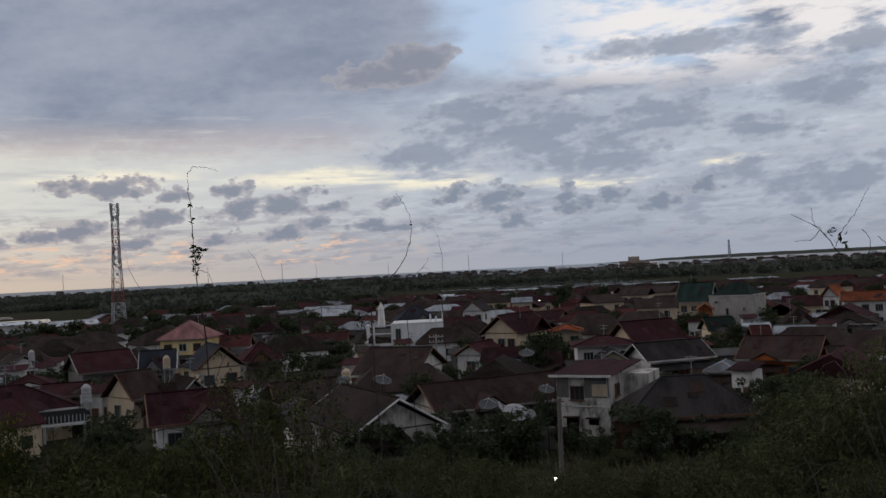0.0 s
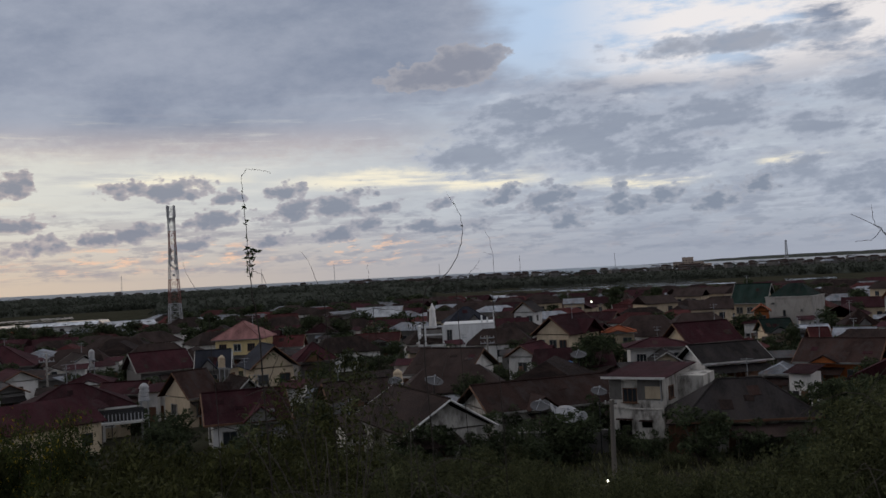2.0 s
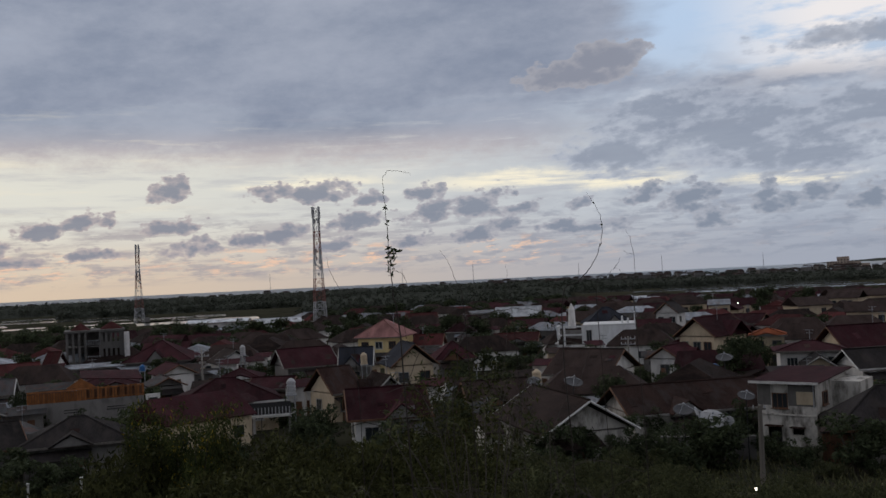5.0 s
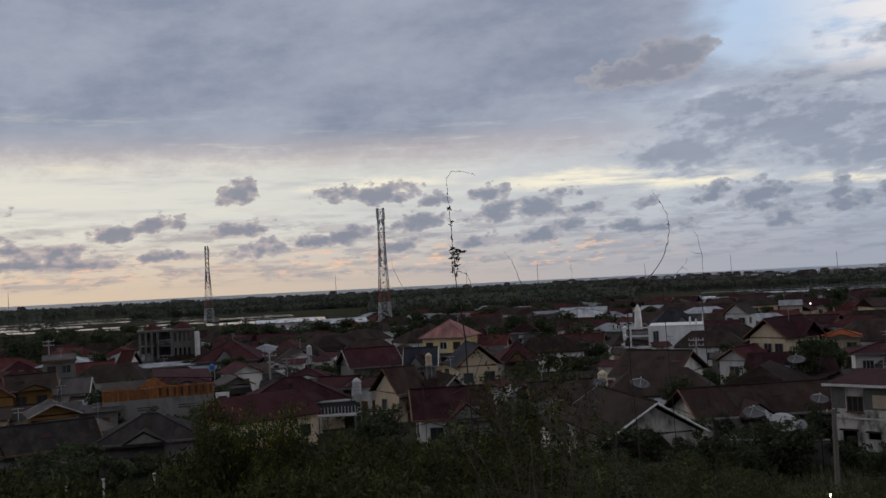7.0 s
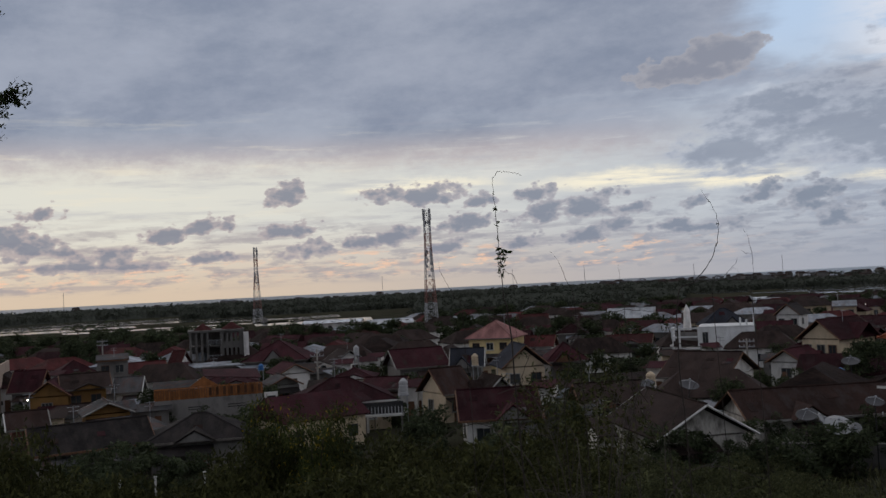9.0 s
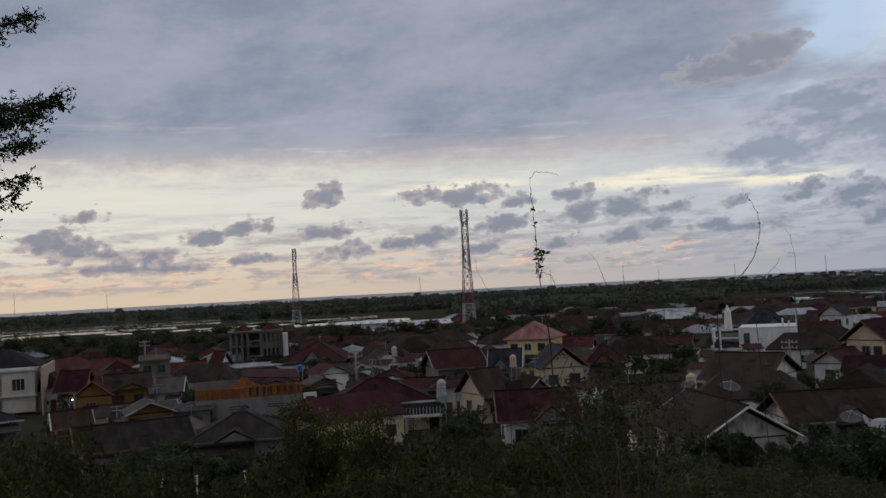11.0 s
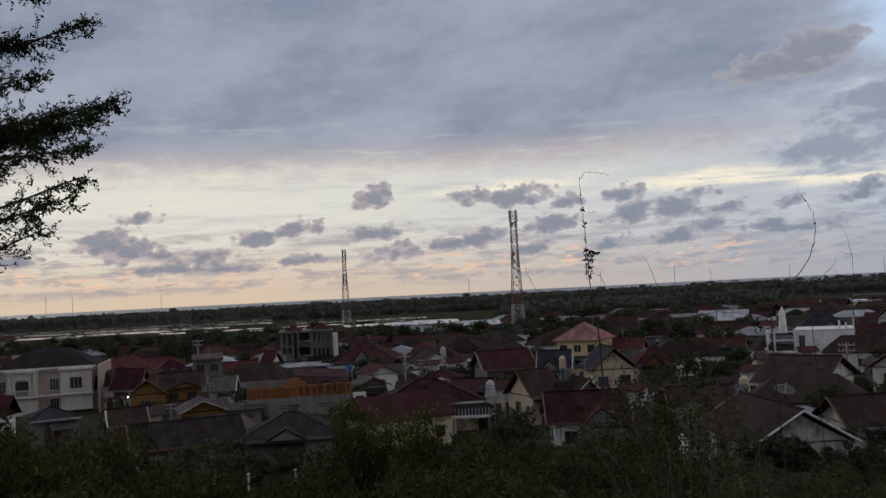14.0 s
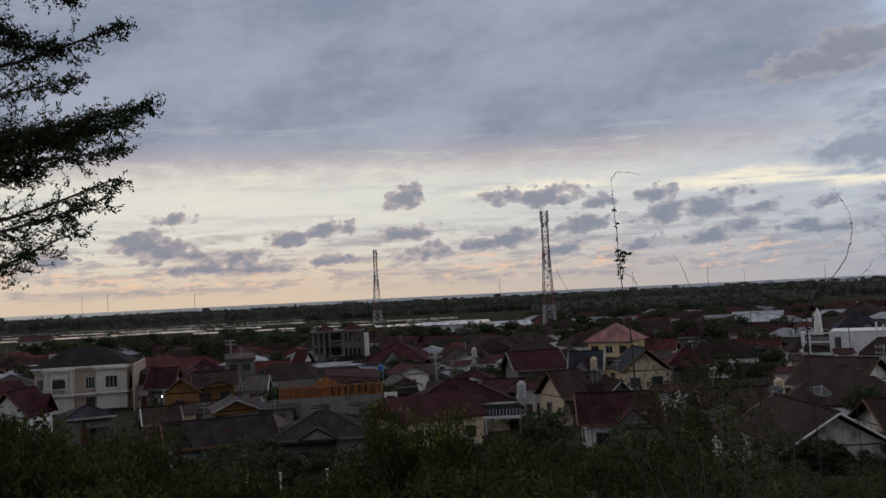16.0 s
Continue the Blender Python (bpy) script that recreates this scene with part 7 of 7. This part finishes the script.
stem_thing("leaning_branch", [[(-27.5, -3.5), (-25.59, -1.6), (-23.69, -0.67), (-22.99, 0.17), (-22.3, 1.19), (-20.82, 2.1)],
                              [(-23.1, 0.1), (-23.48, 0.95), (-24.44, 2.33), (-25.02, 3.41)], [(-22.3, 1.1), (-21.9, 0.6), (-21.0, 0.5)], [(-24.6, -1.1), (-24.9, 0.38), (-24.5, 1.1)], [(-22.6, 0.7), (-22.0, 1.6), (-21.9, 2.5)], [(-25.9, -1.8), (-25.9, -0.3), (-25.3, 0.6)]],
           7.2, 0.009, vine_bark, "forked nearly bare branch with a few leaves", "branch", [(-23.2, 0.6, 0.04, 10), (-22.9, 1.0, 0.035, 10), (-23.6, 0.0, 0.035, 9), (-23.7, 0.9, 0.02, 4), (-25.6, -0.6, 0.03, 5)], 0.026, 8)


def bare_shrub(b, d, height, width, count, seed, label, leafy=0):
    """A tangle of arching dry twigs from one root."""
    rng = random.Random(seed)
    g = on_ground(b, d)
    ob = empty("bare_shrub", pose(g.x, g.y, g.z, 0, 0, b), label, "shrub", "bare twiggy shrubs")
    tips = []
    for k in range(count):
        a = rng.uniform(0, 6.28)
        r = width * rng.uniform(0.15, 0.5)
        h = height * rng.uniform(0.55, 1.0)
        arch = rng.uniform(-0.45, 0.05) * h
        pts = [Vector((rng.uniform(-0.6, 0.6), rng.uniform(-0.6, 0.6), -0.3)), Vector((math.cos(a) * r * 0.25, math.sin(a) * r * 0.25, h * 0.55)), Vector((math.cos(a) * r * 0.7, math.sin(a) * r * 0.7, h)), Vector((math.cos(a) * r * 1.25, math.sin(a) * r * 1.25, h + arch))]
        run = smooth_run(pts, 5)
        bm = bmesh.new()
        add_tube(bm, run, 0.010, 0.003, 5)
        for s in range(rng.randint(2, 5)):
            i = rng.randint(4, len(run) - 2)
            e = run[i] + Vector((rng.uniform(-1, 1), rng.uniform(-1, 1), rng.uniform(-0.2, 0.9))) * rng.uniform(0.2, 0.6)
            add_tube(bm, smooth_run([run[i], (run[i] + e) / 2 + Vector((0, 0, 0.06)), e], 3), 0.006, 0.002, 4)
            tips.append(e)
        part("twig", bm, twig_bark, ob)
    if leafy:
        blobs = [(t.x, t.y, t.z, 0.12, 0.12, 0.1) for t in tips]
        cl = new("leaves", leaf_cloud("leaves", blobs, leafy, 0.03, leaf_bush, seed, shell=0.2))
        cl.parent = ob


bare_shrub(10.2, 10.0, 3.7, 3.4, 12, 21, "tangled dry shrub with arching bare twigs", 900)
bare_shrub(6.2, 11.0, 3.2, 3.2, 7, 22, "dry shrub with long arching bare twigs", 300)
bare_shrub(14.0, 11.0, 2.6, 2.2, 5, 23, "small dry shrub with bare twigs", 300)
bare_shrub(-22.5, 13.0, 2.8, 3.6, 8, 24, "dry shrub with bare twigs among leaves", 900)
bare_shrub(-26.5, 12.0, 3.2, 3.6, 9, 25, "dry shrub with bare twigs among leaves", 1200)
bare_shrub(-13.5, 16.0, 1.4, 2.2, 8, 26, "low dry twigs on the slope", 200)
bare_shrub(22.0, 16.0, 1.6, 2.2, 9, 27, "low dry twigs on the slope", 400)


# an airy sapling and arching dry canes in front of the town
sapling = tree_thing("sapling", 201, 4.4, 6.6, 1.4, 6500, 0.065, leaf_thicket, "airy thin-leaved sapling with bare twigs on the slope", "tree", 20)
p = on_ground(10.4, 21.0)
sapling.matrix_basis = pose(p.x, p.y, p.z - 0.1)
sapling_b = tree_thing("sapling", 202, 2.6, 4.2, 0.6, 3000, 0.055, leaf_bush, "low airy sapling with thin leaves on the slope", "tree", 16)
p = on_ground(7.6, 24.0)
sapling_b.matrix_basis = pose(p.x, p.y, p.z - 0.1)
stem_thing("dry_cane", [[(11.6, -9.0), (11.2, -5.5), (10.72, -3.5), (9.65, -2.46), (7.92, -2.11), (6.3, -2.2), (5.16, -2.5)]], 8.0, 0.006, vine_bark, "long dry cane arching over the town", "cane", (), 0.02, 11)
stem_thing("dry_cane", [[(12.2, -10.5), (11.23, -7.14), (9.6, -6.2), (8.07, -5.31), (6.9, -5.2)]], 8.4, 0.005, twig_bark, "thin dry arching cane over shrubs", "cane", (), 0.02, 12)
stem_thing("dry_cane", [[(8.8, -10.0), (8.26, -5.64), (8.0, -3.6), (7.9, -2.56)], [(8.2, -5.2), (7.2, -4.2), (6.8, -3.0)]], 8.8, 0.005, twig_bark, "thin upright dry cane", "cane", (), 0.02, 13)
stem_thing("dry_cane", [[(5.4, -10.5), (4.9, -8.3), (3.9, -7.0), (3.1, -5.2), (2.9, -4.3)], [(4.0, -7.2), (2.8, -7.0), (1.7, -7.6)]], 9.0, 0.005, twig_bark, "thin dry branching cane over shrubs", "cane", (), 0.02, 14)
stem_thing("dry_cane", [[(15.5, -9.5), (14.3, -6.4), (13.4, -4.4), (12.7, -3.2)], [(14.2, -6.2), (13.0, -6.4), (12.2, -7.4)], [(13.6, -4.8), (14.2, -3.6), (14.3, -2.8)]], 8.4, 0.006, vine_bark, "dark forked cane with few leaves", "cane", [(13.9, -4.6, 0.05, 10), (13.3, -6.0, 0.05, 10), (12.8, -3.6, 0.04, 8)], 0.026, 15)

# the tree that leans in from the west
g = on_ground(66.0, 9.0)
nt_ob = empty("overhanging_tree", Matrix.Translation(g), "dark small-leaved tree leaning over the slope", "tree")
trunk_top = sight(60.0, 22.0, 9.6) - g
trunk_run = smooth_run([Vector((0, 0, -0.4)), Vector((0.15, 0.1, 1.6)), (sight(62.0, 8.0, 9.3) - g), trunk_top, (sight(59.0, 34.0, 9.6) - g)], 5)
bm = bmesh.new()
add_tube(bm, trunk_run, 0.16, 0.05, 9)
part("trunk", bm, bark, nt_ob, smooth=True)
trng = random.Random(31)
sprig_v, sprig_f = [], []


def leaf_quad(c, d, n, L):
    s = d.cross(n).normalized() * L * 0.19
    i = len(sprig_v)
    sprig_v.extend([tuple(c), tuple(c + d * L * 0.5 + s), tuple(c + d * L), tuple(c + d * L * 0.5 - s)])
    sprig_f.append((i, i + 1, i + 2, i + 3))


def rand_dir(r):
    v = Vector((r.gauss(0, 1), r.gauss(0, 1), r.gauss(0, 1)))
    return v.normalized()


def limb(start, tip_b, tip_e, tip_d, sag, thick, dense):
    """A limb with side twigs; every twig carries small paired leaves."""
    a = sight(*start) - g
    t = sight(tip_b, tip_e, tip_d) - g
    run = smooth_run([a, a * 0.5 + t * 0.5 + Vector((0, 0, sag - 0.1)), t], 16)
    bm = bmesh.new()
    add_tube(bm, run, thick, 0.004, 6)
    along = (t - a).normalized()
    n = len(run)
    for i in range(2, n):
        s = i / n
        for k in range(dense):
            reach = trng.uniform(0.2, 0.68) * (1.12 - 0.85 * s)
            d = (along * trng.uniform(0.6, 1.2) + rand_dir(trng) * (0.95 - 0.4 * s) + Vector((0, 0, -0.12))).normalized()
            p0 = run[i]
            p1 = p0 + d * reach + Vector((0, 0, trng.uniform(-0.08, 0.06)))
            tw = smooth_run([p0, (p0 + p1) / 2 + rand_dir(trng) * 0.05, p1 + Vector((0, 0, 0.03))], 5)
            add_tube(bm, tw, 0.004, 0.0015, 3)
            for j, q in enumerate(tw[1:]):
                dd = (tw[min(j + 2, len(tw) - 1)] - tw[j]).normalized()
                for m in range(2):
                    v = (dd * 0.6 + rand_dir(trng)).normalized()
                    leaf_quad(q + rand_dir(trng) * 0.012, v, rand_dir(trng), trng.uniform(0.03, 0.052))
    part("limb", bm, bark, nt_ob)


LIMB_RUNS = (
    ((58, 15, 9.4), 48.6, 15.0, 8.8, 0.1, 0.02, 4), ((58, 24, 9.4), 47.6, 17.6, 8.8, 0.1, 0.02, 4), ((58, 9, 9.4), 48.0, 9.6, 8.8, 0.1, 0.02, 6),
    ((57, 13, 9.4), 44.9, 16.3, 8.6, -0.05, 0.03, 3), ((58, 18, 9.4), 47.0, 18.5, 8.8, 0.1, 0.03, 3), ((57, 12, 9.4), 47.5, 13.2, 8.7, 0.0, 0.02, 3),
    ((58, 9, 9.4), 43.4, 11.9, 8.5, 0.02, 0.04, 5), ((58, 8, 9.4), 44.6, 11.0, 8.8, 0.05, 0.03, 5), ((58, 8, 9.4), 45.2, 9.2, 8.4, 0.05, 0.03, 4), ((58, 9, 9.6), 46.5, 10.3, 9.0, 0.12, 0.03, 6),
    ((58, 5, 9.4), 45.2, 7.6, 8.6, -0.08, 0.03, 2), ((58, 4, 9.4), 45.6, 6.5, 8.4, -0.02, 0.03, 2), ((58, 4, 9.4), 47.3, 5.9, 8.6, 0.0, 0.02, 2),
    ((58, 1, 9.4), 47.6, 4.5, 8.5, 0.0, 0.02, 2), ((58, 1, 9.4), 50.3, 3.4, 8.5, 0.0, 0.02, 2), ((58, 20, 9.4), 50.5, 15.5, 9.0, 0.1, 0.02, 4), ((58, 7, 9.4), 50.0, 8.0, 9.0, 0.1, 0.02, 5))
for spec in LIMB_RUNS:
    limb(*spec)
crown = new("crown", mesh_from("crown", sprig_v, sprig_f, leaf_near))
crown.parent = nt_ob

# weeds on the slope and on the open ground at its foot
weed_v, weed_f = [], []
wrng = random.Random(12)
for i in range(26000):
    b = wrng.uniform(-32, 55)
    d = 24 + 56 * wrng.random() ** 0.8
    p = on_ground(b, d)
    h = wrng.uniform(0.25, 0.8)
    a = wrng.uniform(0, 6.28)
    w = wrng.uniform(0.04, 0.10)
    k = len(weed_v)
    lean = Vector((wrng.uniform(-0.35, 0.35), wrng.uniform(-0.35, 0.35), h))
    s = Vector((math.cos(a) * w, math.sin(a) * w, 0))
    weed_v.extend([tuple(p - s), tuple(p + s), tuple(p + lean * 0.6 + s * 0.8), tuple(p + lean), tuple(p + lean * 0.6 - s * 0.8)])
    weed_f.append((k, k + 1, k + 2, k + 3, k + 4))
tagged(new("weeds", mesh_from("weeds", weed_v, weed_f, leaf_grass)), "rough dark grass and weeds on the slope", "weeds", kind="stuff")
